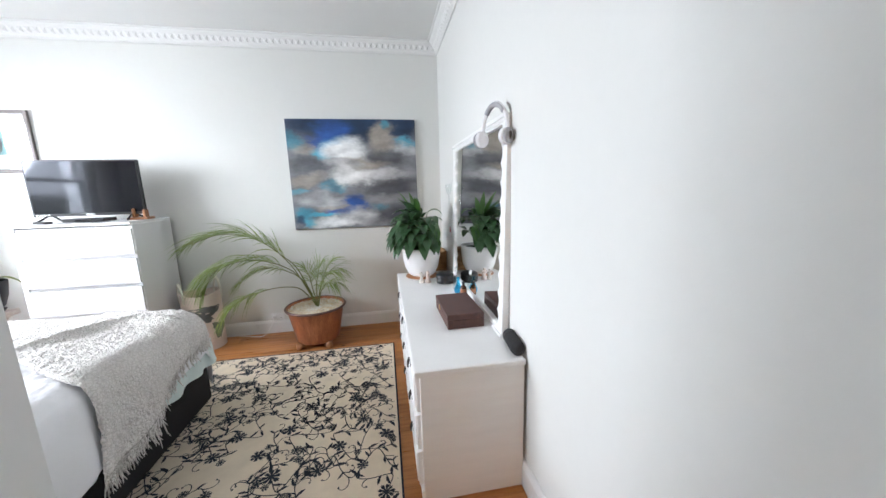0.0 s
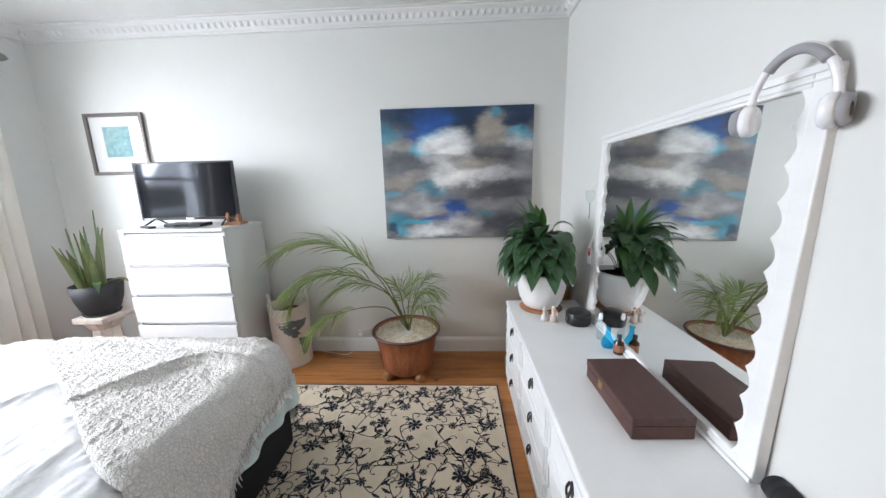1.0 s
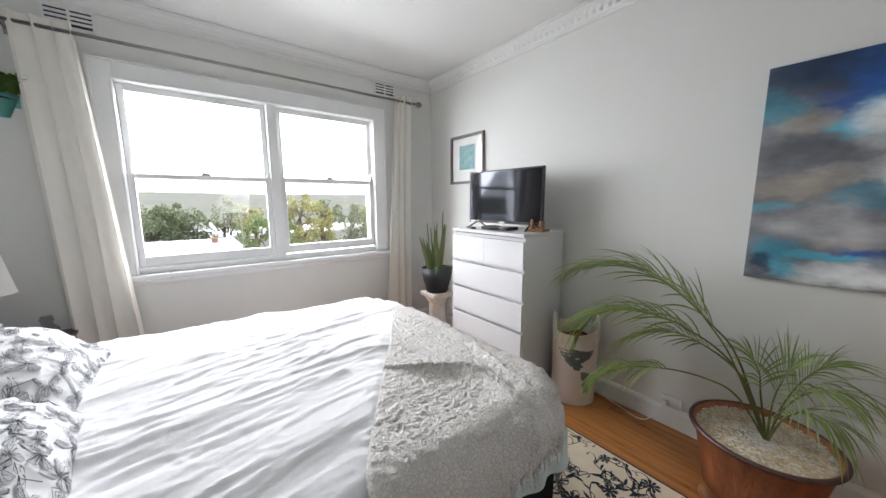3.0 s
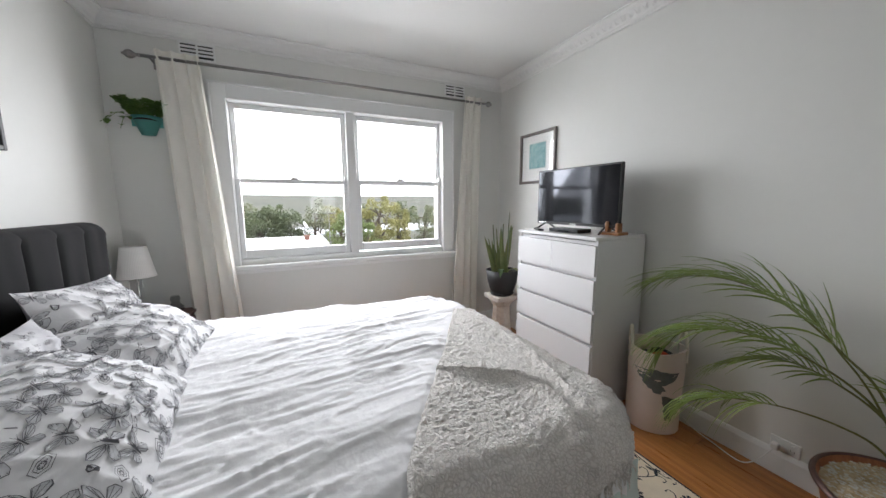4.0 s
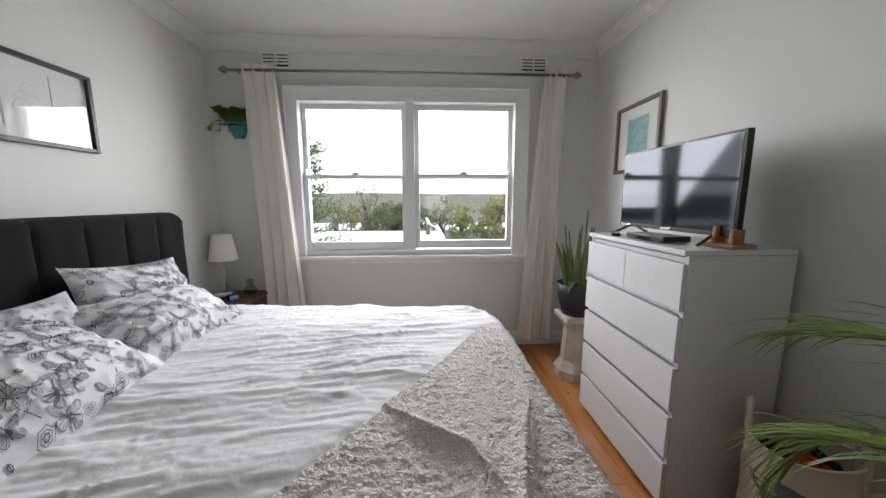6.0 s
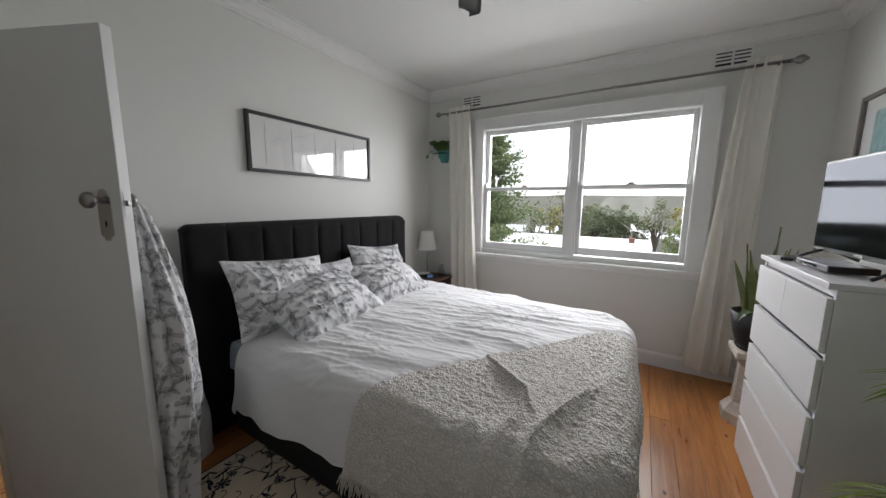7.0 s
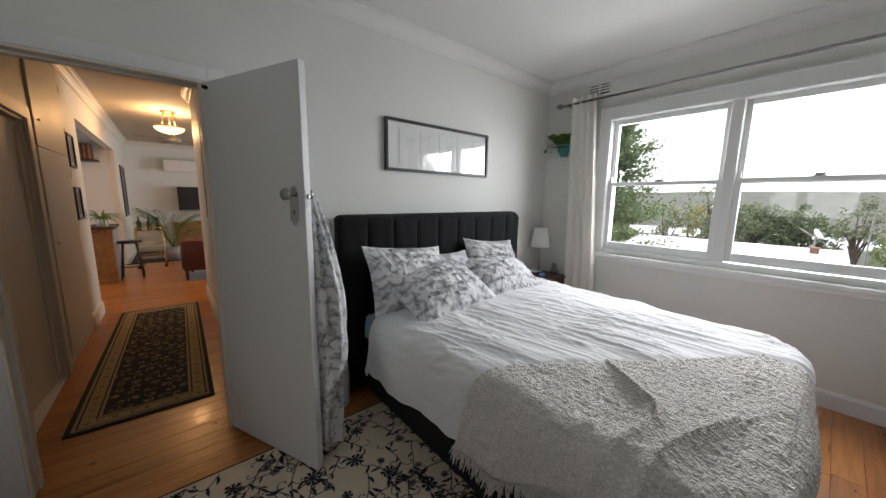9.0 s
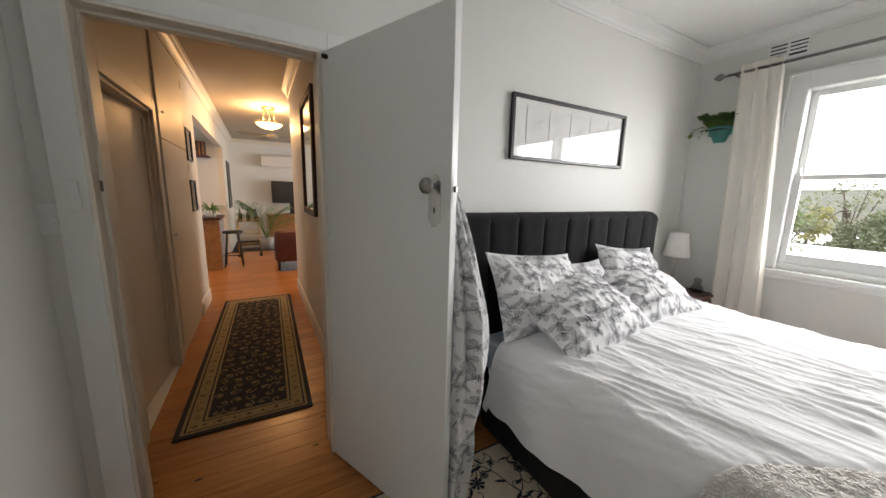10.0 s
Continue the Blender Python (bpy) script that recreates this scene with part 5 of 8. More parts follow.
def dresser():
    d = thing("dresser", "long white painted dresser with nine drawers and dark drop pulls", "dresser", pose(0, 0, 0))
    part("body", boxes((DRX0 + 0.012, DRX1, DRY0 + 0.008, DRY1 - 0.008, 0.0, DRZ - 0.028), bevel=0.003), PAINTW, d)
    part("top", boxes((DRX0 - 0.012, DRX1 + 0.003, DRY0, DRY1, DRZ - 0.028, DRZ), bevel=0.006), PAINTW, d)
    part("plinth", boxes((DRX0 + 0.004, DRX0 + 0.014, DRY0 + 0.01, DRY1 - 0.01, 0.0, 0.06), bevel=0.002), PAINTW, d)
    n = 3
    cw = (DRY1 - DRY0 - 0.03) / n
    for i in range(n):
        y0 = DRY0 + 0.015 + cw * i + 0.012
        y1 = y0 + cw - 0.024
        for k in range(3):
            z0, z1 = 0.075 + 0.18 * k, 0.075 + 0.18 * k + 0.168
            bm = boxes((DRX0 - 0.006, DRX0 + 0.014, y0, y1, z0, z1), bevel=0.004)
            for yy0, yy1, zz0, zz1 in ((y0 + 0.012, y0 + 0.03, z0 + 0.012, z1 - 0.012), (y1 - 0.03, y1 - 0.012, z0 + 0.012, z1 - 0.012), (y0 + 0.03, y1 - 0.03, z0 + 0.012, z0 + 0.03), (y0 + 0.03, y1 - 0.03, z1 - 0.03, z1 - 0.012)):
                box(bm, DRX0 - 0.012, DRX0 - 0.005, yy0, yy1, zz0, zz1, bevel=0.002)
            dr = part("drawer", bm, PAINTW, d)
            ym, zm = (y0 + y1) / 2, (z0 + z1) / 2 + 0.01
            bm = bmesh.new()
            prism(bm, [(0.012 * math.cos(a) * (1.25 if abs(math.sin(a)) < 0.4 else 1), 0.030 * math.sin(a)) for a in [k2 * 0.5236 for k2 in range(12)]], 0, 0.003, pose(DRX0 - 0.006, ym, zm, 90, 0, -90))
            tube(bm, bez([(DRX0 - 0.012, ym - 0.009, zm + 0.018), (DRX0 - 0.020, ym - 0.012, zm - 0.004), (DRX0 - 0.021, ym, zm - 0.026), (DRX0 - 0.020, ym + 0.012, zm - 0.004), (DRX0 - 0.012, ym + 0.009, zm + 0.018)], 5), 0.0045, 6)
            part("drop_pull", bm, DARKM, dr, "dark aged metal drop pull")
    return d


dresser()

# mirror leaning on the wall, with a scalloped inner edge
MY0, MY1, MZ0, MZ1 = 5.095, 6.26, 0.638, 1.695
mr = thing("dresser_mirror", "large white framed mirror with scalloped inner edge leaning on the wall", "mirror", pose(2.452, 0, MZ0, 0, 1.3, 0))
mh = MZ1 - MZ0
bm = bmesh.new()
for b in ((-0.004, 0.03, MY0, MY0 + 0.05, 0, mh), (-0.004, 0.03, MY1 - 0.05, MY1, 0, mh), (-0.004, 0.03, MY0 + 0.05, MY1 - 0.05, mh - 0.04, mh), (-0.004, 0.03, MY0 + 0.05, MY1 - 0.05, 0, 0.04)):
    box(bm, *b, bevel=0.004)
for b in ((-0.012, -0.003, MY0, MY1, mh - 0.012, mh + 0.006), (-0.009, -0.003, MY0 + 0.01, MY1 - 0.01, mh - 0.03, mh - 0.022), (-0.012, -0.003, MY0, MY1, 0, 0.014)):
    box(bm, *b, bevel=0.002)
part("frame", bm, PAINTW, mr)
part("mirror_glass", boxes((0.008, 0.012, MY0 + 0.04, MY1 - 0.04, 0.03, mh - 0.03)), MIRROR, mr)
nsc = 11
for side, y_out, sg in (("a", MY0 + 0.05, 1), ("b", MY1 - 0.05, -1)):
    out = [(0, 0.03), (0, mh - 0.03)]
    edge = []
    for k in range(nsc * 8 + 1):
        z = mh - 0.03 - (mh - 0.06) * k / (nsc * 8)
        edge.append((sg * (0.012 + 0.022 * (1 - abs(math.sin(math.pi * k / 8)))), z))
    bm = bmesh.new()
    for (a, z0), (b, z1) in zip(edge, edge[1:]):
        v = [bm.verts.new((x, y_out + q, z)) for x, q, z in ((-0.001, 0, z0), (-0.001, a, z0), (-0.001, b, z1), (-0.001, 0, z1))]
        w = [bm.verts.new((0.008, y_out + q, z)) for q, z in ((a, z0), (b, z1))]
        bm.faces.new(v)
        bm.faces.new((v[1], w[0], w[1], v[2]))
    part("scalloped_edge", bm, PAINTW, mr)

# headphones over the mirror's corner
HPW = mat("white_plastic_gloss", (0.80, 0.80, 0.82), 0.25, vary=0.03, scale=20, bump=0)
hp = thing("headphones", "white over-ear headphones hung on the mirror corner", "headphones", pose(2.43, 5.145, 1.592, 0, 0, 32))
pts = [(0.0, 0.072 * math.cos(a), 0.02 + 0.13 * math.sin(a)) for a in [math.pi * k / 24 for k in range(25)]]
part("headband", tube(bmesh.new(), pts, 0.009, 8), HPW, hp, smooth=True)
part("band_pad", tube(bmesh.new(), [Vector(p) * 0.97 + Vector((0, 0, 0.0)) for p in pts[6:19]], 0.012, 8), mat("grey_pad", (0.35, 0.35, 0.37), 0.7, vary=0.1), hp, smooth=True)
for s in (-1, 1):
    cup = part("ear_cup", lathe(bmesh.new(), [(0, 0.02), (0.03, 0.02), (0.037, 0.012), (0.037, -0.004), (0.03, -0.008), (0, -0.008)], 28, pose(-0.012, s * 0.072, 0.0, 90 * s, 0, 0) @ pose(0, 0, 0, 0, 0, 0)), HPW, hp, smooth=True)
    part("ear_pad", lathe(bmesh.new(), [(0.014, -0.024), (0.028, -0.026), (0.034, -0.016), (0.03, -0.006), (0.014, -0.006)], 28, pose(-0.012, s * 0.072, 0.0, 90 * s, 0, 0)), bpy.data.materials["grey_pad"], cup, smooth=True)

sk = thing("portable_speaker", "black capsule bluetooth speaker on the dresser end", "speaker", pose(2.465, 4.985, DRZ + 0.033, 0, 0, 84))
bm = bmesh.new()
lathe(bm, [(0, -0.088), (0.018, -0.088), (0.03, -0.078), (0.033, -0.06), (0.033, 0.06), (0.03, 0.078), (0.018, 0.088), (0, 0.088)], 28, pose(0, 0, 0, 0, 90, 0))
part("body", bm, mat("black_mesh_cloth", (0.015, 0.015, 0.017), 0.8, vary=0.4, scale=200, fine=400, bump=0.5, bump_scale=600), sk, smooth=True)
part("band", lathe(bmesh.new(), [(0.034, -0.006), (0.0345, 0.006)], 28, pose(0.05, 0, 0, 0, 90, 0)), BLACKP, sk, smooth=True)

# wooden box with a brass catch
wb = thing("wooden_box", "dark brown wooden box with brass catch on the dresser", "box", pose(2.305, 5.43, DRZ, 0, 0, 1))
part("body", boxes((-0.1, 0.1, -0.18, 0.18, 0.001, 0.05), bevel=0.003), DARKW, wb)
part("lid", boxes((-0.102, 0.1, -0.182, 0.182, 0.052, 0.082), bevel=0.004), DARKW, wb)
part("catch", boxes((-0.106, -0.101, 0.03, 0.06, 0.035, 0.065), bevel=0.001), BRASS, wb)

# bottles
BLUE = glass_mat("blue_glass", (0.25, 0.72, 0.92))
AMBER = mat("dark_amber_glass", (0.05, 0.022, 0.012), 0.08, vary=0.2, bump=0)
solo("bottle", lathe(bmesh.new(), [(0, 0.001), (0.026, 0.001), (0.03, 0.01), (0.03, 0.03), (0.012, 0.07), (0.01, 0.1), (0.013, 0.104), (0.013, 0.112), (0.009, 0.114)], 24), BLUE, "round blue glass bottle on the dresser", "bottle", True, pose(2.405, 5.87, DRZ))
for dy, lab in ((-0.05, "dark amber bottle with black cap on the dresser"),):
    b = thing("bottle", lab, "bottle", pose(2.425, 5.87 + dy - 0.02, DRZ))
    part("body", lathe(bmesh.new(), [(0, 0.001), (0.02, 0.001), (0.022, 0.006), (0.022, 0.06), (0.01, 0.072), (0.009, 0.08)], 24), AMBER, b, smooth=True)
    part("cap", lathe(bmesh.new(), [(0.011, 0.078), (0.011, 0.098), (0, 0.098)], 20), BLACKP, b, smooth=True)
    part("label", lathe(bmesh.new(), [(0.0224, 0.015), (0.0224, 0.05)], 24), mat("brown_label", (0.30, 0.13, 0.06), 0.6, vary=0.2), b, smooth=True)
b = thing("bottle", "slim clear bottle with a white cap on the dresser", "bottle", pose(2.405, 5.965, DRZ))
part("body", lathe(bmesh.new(), [(0, 0.001), (0.016, 0.001), (0.018, 0.01), (0.015, 0.07), (0.008, 0.1), (0.007, 0.115)], 20), glass_mat("frosted_glass", (0.85, 0.9, 0.92), 0.15), b, smooth=True)
part("cap", lathe(bmesh.new(), [(0.009, 0.105), (0.011, 0.12), (0.008, 0.14), (0, 0.142)], 16), HPW, b, smooth=True)

tin = thing("travel_case", "round black vinyl case with a zip lid", "case", pose(2.36, 6.16, DRZ, 0, 0, 15))
part("body", lathe(bmesh.new(), [(0, 0.001), (0.066, 0.001), (0.07, 0.008), (0.07, 0.045), (0.068, 0.05)], 32), BLACKP, tin, smooth=True)
part("lid", lathe(bmesh.new(), [(0.069, 0.05), (0.071, 0.055), (0.07, 0.068), (0.055, 0.08), (0, 0.084)], 32), BLACKP, tin, smooth=True)
part("zip_pull", boxes((-0.075, -0.071, -0.006, 0.006, 0.02, 0.048), bevel=0.001), CHROME, tin)

for x, y, s, lab, c in ((2.175, 6.2, 1.0, "small white carved angel figurine on the dresser", (0.75, 0.72, 0.68)), (2.225, 6.185, 1.12, "small pink-white carved angel figurine with arms raised", (0.72, 0.60, 0.54))):
    fg = mat("carved_resin_%d" % int(s * 100), c, 0.7, vary=0.2, scale=40)
    bm = bmesh.new()
    lathe(bm, [(0, 0), (0.02 * s, 0), (0.018 * s, 0.02 * s), (0.011 * s, 0.045 * s), (0.013 * s, 0.055 * s), (0.005 * s, 0.062 * s), (0.005 * s, 0.066 * s), (0.01 * s, 0.072 * s), (0.01 * s, 0.082 * s), (0, 0.088 * s)], 20)
    for k in (-1, 1):
        tube(bm, [(0, 0.01 * k * s, 0.055 * s), (-0.008 * s, 0.02 * k * s, 0.06 * s), (-0.01 * s, 0.012 * k * s, 0.078 * s)], 0.004 * s, 6)
        prism(bm, [(0, 0), (0.018 * s * k, 0.02 * s), (0.022 * s * k, 0.0), (0.006 * s * k, -0.018 * s)], 0, 0.002, pose(0.012 * s, 0, 0.05 * s, 90, 0, 90))
    solo("figurine", bm, fg, lab, "figurine", True, pose(x, y, DRZ))

# small glasses hung on a wire at the mirror's far edge, and a tag
gs = thing("hanging_glass", "small cut-glass candle cup hung beside the mirror", "candle holder", pose(2.43, 6.27, 1.375))
part("cup", lathe(bmesh.new(), [(0, -0.04), (0.012, -0.04), (0.022, -0.02), (0.027, 0.01), (0.025, 0.035)], 20), CLEAR, gs, smooth=True)
part("stem", tube(bmesh.new(), [(0, 0, -0.04), (0.002, 0.001, -0.09), (0.0, 0.0, -0.13)], 0.003, 6), CHROME, gs)
part("wire", tube(bmesh.new(), [(0.0, 0.0, 0.03), (0.03, -0.01, 0.06), (0.05, -0.02, 0.10)], 0.0015, 5), CHROME, gs)
tg = thing("gift_tag", "small white and red card tag hanging at the mirror edge", "tag", pose(2.428, 6.225, 1.03, 0, 0, 8))
part("card", boxes((-0.001, 0.001, -0.016, 0.016, -0.05, 0.05)), HPW, tg)
part("red_print", boxes((-0.0022, -0.0012, -0.012, 0.012, -0.0, 0.03), (-0.0022, -0.0012, -0.012, 0.012, 0.034, 0.042)), mat("red_ink", (0.5, 0.03, 0.06), 0.6, vary=0.2), tg)
part("cord", tube(bmesh.new(), [(0, 0, 0.05), (0.02, 0.0, 0.12), (0.03, 0, 0.2)], 0.001, 5), PAPER, tg)

# wicker hamper between dresser and wall
WICK = mat("golden_wicker", (0.46, 0.29, 0.13), 0.7, dark=(0.22, 0.12, 0.05), scale=50, fine=140, bump=0.5, bump_scale=120)
wk = thing("wicker_basket", "golden woven wicker basket between the dresser and the wall", "basket", pose(2.31, 6.765, 0))
bm = bmesh.new()
for k in range(44):
    z = 0.012 + 0.018 * k
    pts = []
    for j in range(33):
        a = 2 * math.pi * j / 32
        r = 0.15 * (1 + 0.022 * math.cos(16 * a + math.pi * (k % 2)))
        q = (abs(math.cos(a)) ** 5 + abs(math.sin(a)) ** 5) ** -0.2
        pts.append((r * q * math.cos(a) * 1.05, r * q * math.sin(a), z))
    tube(bm, pts, 0.0095, 5, cap=False)
part("weave", bm, WICK, wk, smooth=True, kind="stuff")
part("lining", boxes((-0.13, 0.13, -0.125, 0.125, 0.005, 0.75)), DARKW, wk)

# ---- pictures ----
def blob_paint(name, w, h, base, blobs, rough=0.55):
    """Paint laid in soft clouds: each blob (x, z, rx, rz, colour, amount) has an edge that noise frays."""
    m = bpy.data.materials.new(name)
    m.use_nodes = True
    nt = m.node_tree
    b = nt.nodes["Principled BSDF"]
    tc = nt.nodes.new("ShaderNodeTexCoord")
    sep0 = nt.nodes.new("ShaderNodeMapping")
    nt.links.new(tc.outputs["Object"], sep0.inputs["Vector"])
    wn = nt.nodes.new("ShaderNodeTexNoise")
    wn.inputs["Scale"].default_value, wn.inputs["Detail"].default_value, wn.inputs["Roughness"].default_value = 2.6 / w, 9.0, 0.62
    mp = nt.nodes.new("ShaderNodeMapping")
    mp.inputs["Scale"].default_value = (0.8, 1, 1.5)
    nt.links.new(tc.outputs["Object"], mp.inputs["Vector"])
    nt.links.new(mp.outputs[0], wn.inputs["Vector"])
    sub = nt.nodes.new("ShaderNodeVectorMath")
    sub.operation = "SUBTRACT"
    sub.inputs[1].default_value = (0.5, 0.5, 0.5)
    nt.links.new(wn.outputs["Color"], sub.inputs[0])
    mul = nt.nodes.new("ShaderNodeVectorMath")
    mul.operation = "MULTIPLY"
    mul.inputs[1].default_value = (0.46 * w, 0, 0.34 * h)
    nt.links.new(sub.outputs[0], mul.inputs[0])
    add = nt.nodes.new("ShaderNodeVectorMath")
    nt.links.new(tc.outputs["Object"], add.inputs[0])
    nt.links.new(mul.outputs[0], add.inputs[1])
    col = None
    rgb = nt.nodes.new("ShaderNodeRGB")
    rgb.outputs[0].default_value = (*base, 1)
    col = rgb.outputs[0]
    for x, z, rx, rz, c, amt in blobs:
        s = nt.nodes.new("ShaderNodeVectorMath")
        s.operation = "SUBTRACT"
        nt.links.new(add.outputs[0], s.inputs[0])
        s.inputs[1].default_value = ((x - 0.5) * w, 0, (z - 0.5) * h)
        q = nt.nodes.new("ShaderNodeVectorMath")
        q.operation = "MULTIPLY"
        nt.links.new(s.outputs[0], q.inputs[0])
        q.inputs[1].default_value = (1 / (rx * w), 0, 1 / (rz * h))
        l = nt.nodes.new("ShaderNodeVectorMath")
        l.operation = "LENGTH"
        nt.links.new(q.outputs[0], l.inputs[0])
        r = nt.nodes.new("ShaderNodeMapRange")
        r.interpolation_type = "SMOOTHSTEP"
        nt.links.new(l.outputs["Value"], r.inputs["Value"])
        r.inputs["From Min"].default_value, r.inputs["From Max"].default_value = 1.2, 0.4
        r.inputs["To Min"].default_value, r.inputs["To Max"].default_value = 0.0, amt
        mx = nt.nodes.new("ShaderNodeMixRGB")
        nt.links.new(r.outputs["Result"], mx.inputs[0])
        nt.links.new(col, mx.inputs[1])
        mx.inputs[2].default_value = (*c, 1)
        col = mx.outputs[0]
    fn = nt.nodes.new("ShaderNodeTexNoise")
    fn.inputs["Scale"].default_value, fn.inputs["Detail"].default_value = 9.0 / w, 8.0
    nt.links.new(mp.outputs[0], fn.inputs["Vector"])
    fr = nt.nodes.new("ShaderNodeMapRange")
    nt.links.new(fn.outputs["Fac"], fr.inputs["Value"])
    fr.inputs["From Min"].default_value, fr.inputs["From Max"].default_value = 0.3, 0.7
    fr.inputs["To Min"].default_value, fr.inputs["To Max"].default_value = 0.62, 1.25
    mm = nt.nodes.new("ShaderNodeVectorMath")
    mm.operation = "SCALE"
    nt.links.new(col, mm.inputs[0])
    nt.links.new(fr.outputs["Result"], mm.inputs["Scale"])
    nt.links.new(mm.outputs[0], b.inputs["Base Color"])
    b.inputs["Roughness"].default_value = rough
    return m


NAV, BLU, TUR, WHT, GRY, DGR, LGR, TAN, CYA = (0.012, 0.035, 0.085), (0.02, 0.08, 0.30), (0.05, 0.27, 0.38), (0.78, 0.79, 0.78), (0.24, 0.24, 0.25), (0.075, 0.08, 0.095), (0.44, 0.44, 0.45), (0.36, 0.32, 0.27), (0.09, 0.42, 0.58)
SKYP = blob_paint("painted_storm_sky", 1.18, 1.015, (0.19, 0.195, 0.21), [
    (0.5, 1.0, 0.8, 0.24, NAV, 1.0), (0.34, 0.90, 0.14, 0.17, BLU, 1.0), (0.22, 0.78, 0.09, 0.10, BLU, 0.85), (0.56, 0.88, 0.14, 0.10, NAV, 0.8), (0.04, 0.80, 0.10, 0.12, TUR, 0.7), (0.10, 0.71, 0.12, 0.07, TAN, 0.7),
    (0.24, 0.67, 0.10, 0.06, CYA, 0.8), (0.74, 0.84, 0.13, 0.17, TAN, 0.95), (0.76, 0.97, 0.05, 0.05, TUR, 0.8), (0.93, 0.92, 0.10, 0.10, NAV, 0.95), (0.93, 0.81, 0.10, 0.05, CYA, 0.7), (0.93, 0.74, 0.12, 0.07, LGR, 0.9),
    (0.14, 0.58, 0.16, 0.07, DGR, 0.7), (0.76, 0.66, 0.20, 0.10, DGR, 0.75), (0.36, 0.74, 0.15, 0.11, CYA, 0.55), (0.42, 0.71, 0.20, 0.13, WHT, 1.0), (0.55, 0.60, 0.22, 0.07, TAN, 0.8), (0.40, 0.60, 0.2, 0.05, LGR, 0.9),
    (0.72, 0.50, 0.26, 0.06, LGR, 0.95), (0.46, 0.49, 0.22, 0.08, WHT, 0.9), (0.12, 0.46, 0.16, 0.06, TAN, 0.8), (0.06, 0.38, 0.10, 0.03, CYA, 0.6), (0.80, 0.39, 0.26, 0.08, DGR, 1.0), (0.36, 0.41, 0.14, 0.04, TUR, 0.6),
    (0.76, 0.27, 0.22, 0.08, GRY, 0.9), (0.08, 0.32, 0.14, 0.06, GRY, 0.8), (0.27, 0.29, 0.20, 0.10, LGR, 0.85), (0.30, 0.20, 0.18, 0.05, TAN, 0.6), (0.66, 0.20, 0.10, 0.05, TUR, 0.6), (0.49, 0.25, 0.075, 0.11, BLU, 1.0),
    (0.85, 0.10, 0.28, 0.16, DGR, 1.0), (0.38, 0.155, 0.16, 0.045, BLU, 0.9), (0.07, 0.13, 0.11, 0.10, TUR, 0.9), (0.04, 0.07, 0.07, 0.06, NAV, 0.8), (0.24, 0.115, 0.16, 0.035, CYA, 1.0), (0.13, 0.05, 0.08, 0.04, CYA, 0.8),
    (0.50, 0.09, 0.17, 0.10, LGR, 1.0), (0.36, 0.04, 0.20, 0.06, WHT, 0.85), (0.60, 0.05, 0.14, 0.06, GRY, 0.7)])
pa = thing("canvas_painting", "large unframed canvas of storm clouds in blue and grey", "painting", pose(1.655, N - 0.002, 1.538))
part("canvas", boxes((-0.593, 0.593, -0.034, 0, -0.508, 0.508), bevel=0.003), SKYP, pa)
part("stretcher", boxes((-0.56, 0.56, -0.001, 0.0015, -0.48, 0.48)), MAPLE, pa)

TEALART = mat("teal_monoprint", (0.42, 0.60, 0.60), 0.7, dark=(0.10, 0.30, 0.33), scale=26, fine=80, bump=0.05, detail=8)
GREYW = mat("grey_brown_frame", (0.16, 0.135, 0.12), 0.4, vary=0.25, scale=20)


def teal_art(f):
    part("print", boxes((-0.115, 0.115, -0.008, -0.006, -0.10, 0.14)), TEALART, f)
    part("mount_line", boxes((-0.122, 0.122, -0.0065, -0.0055, -0.107, 0.147)), mat("cream_mount", (0.74, 0.73, 0.68), 0.8, vary=0.02), f)


framed("framed_print", "teal abstract print in a grey-brown frame with white mount", 0.50, 0.49, pose(-1.145, N - 0.002, 1.85), GREYW, 0.026, 0.024, 0.1, teal_art)


def sketches(f):
    for k in range(5):
        x = -0.435 + 0.205 * k
        part("card", boxes((x - 0.003, x + 0.185, -0.008, -0.0065, -0.135, 0.135)), mat("card_white", (0.80, 0.80, 0.79), 0.8, vary=0.02) if k == 0 else bpy.data.materials["card_white"], f)
        # grey strip painted in for the shadow line beside the card
        part("card_edge", boxes((x - 0.006, x - 0.003, -0.0085, -0.006, -0.137, 0.137)), mat("card_shadow", (0.45, 0.45, 0.45), 0.8, vary=0.05) if k == 0 else bpy.data.materials["card_shadow"], f)
        bm = bmesh.new()
        rr = random.Random(k)
        for j in range(5):
            c = Vector((x + 0.09 + rr.uniform(-0.04, 0.04), -0.0087, rr.uniform(-0.06, 0.07)))
            rad = rr.uniform(0.012, 0.032)
            pts = [c + Vector((rad * (1 + 0.3 * math.sin(2 * a)) * math.cos(a), 0, rad * math.sin(a))) for a in [0.35 * q for q in range(int(rr.uniform(8, 18)))]]
            tube(bm, pts, 0.0007, 4, cap=False)
        part("pencil_line", bm, mat("pencil", (0.35, 0.35, 0.36), 0.8, vary=0.1) if k == 0 else bpy.data.materials["pencil"], f)


framed("framed_sketches", "long black frame holding a row of pencil sketch cards", 1.145, 0.40, pose(-0.165, S + 0.002, 1.86, 0, 0, 180), FRAMEB, 0.022, 0.028, 0.05, sketches)

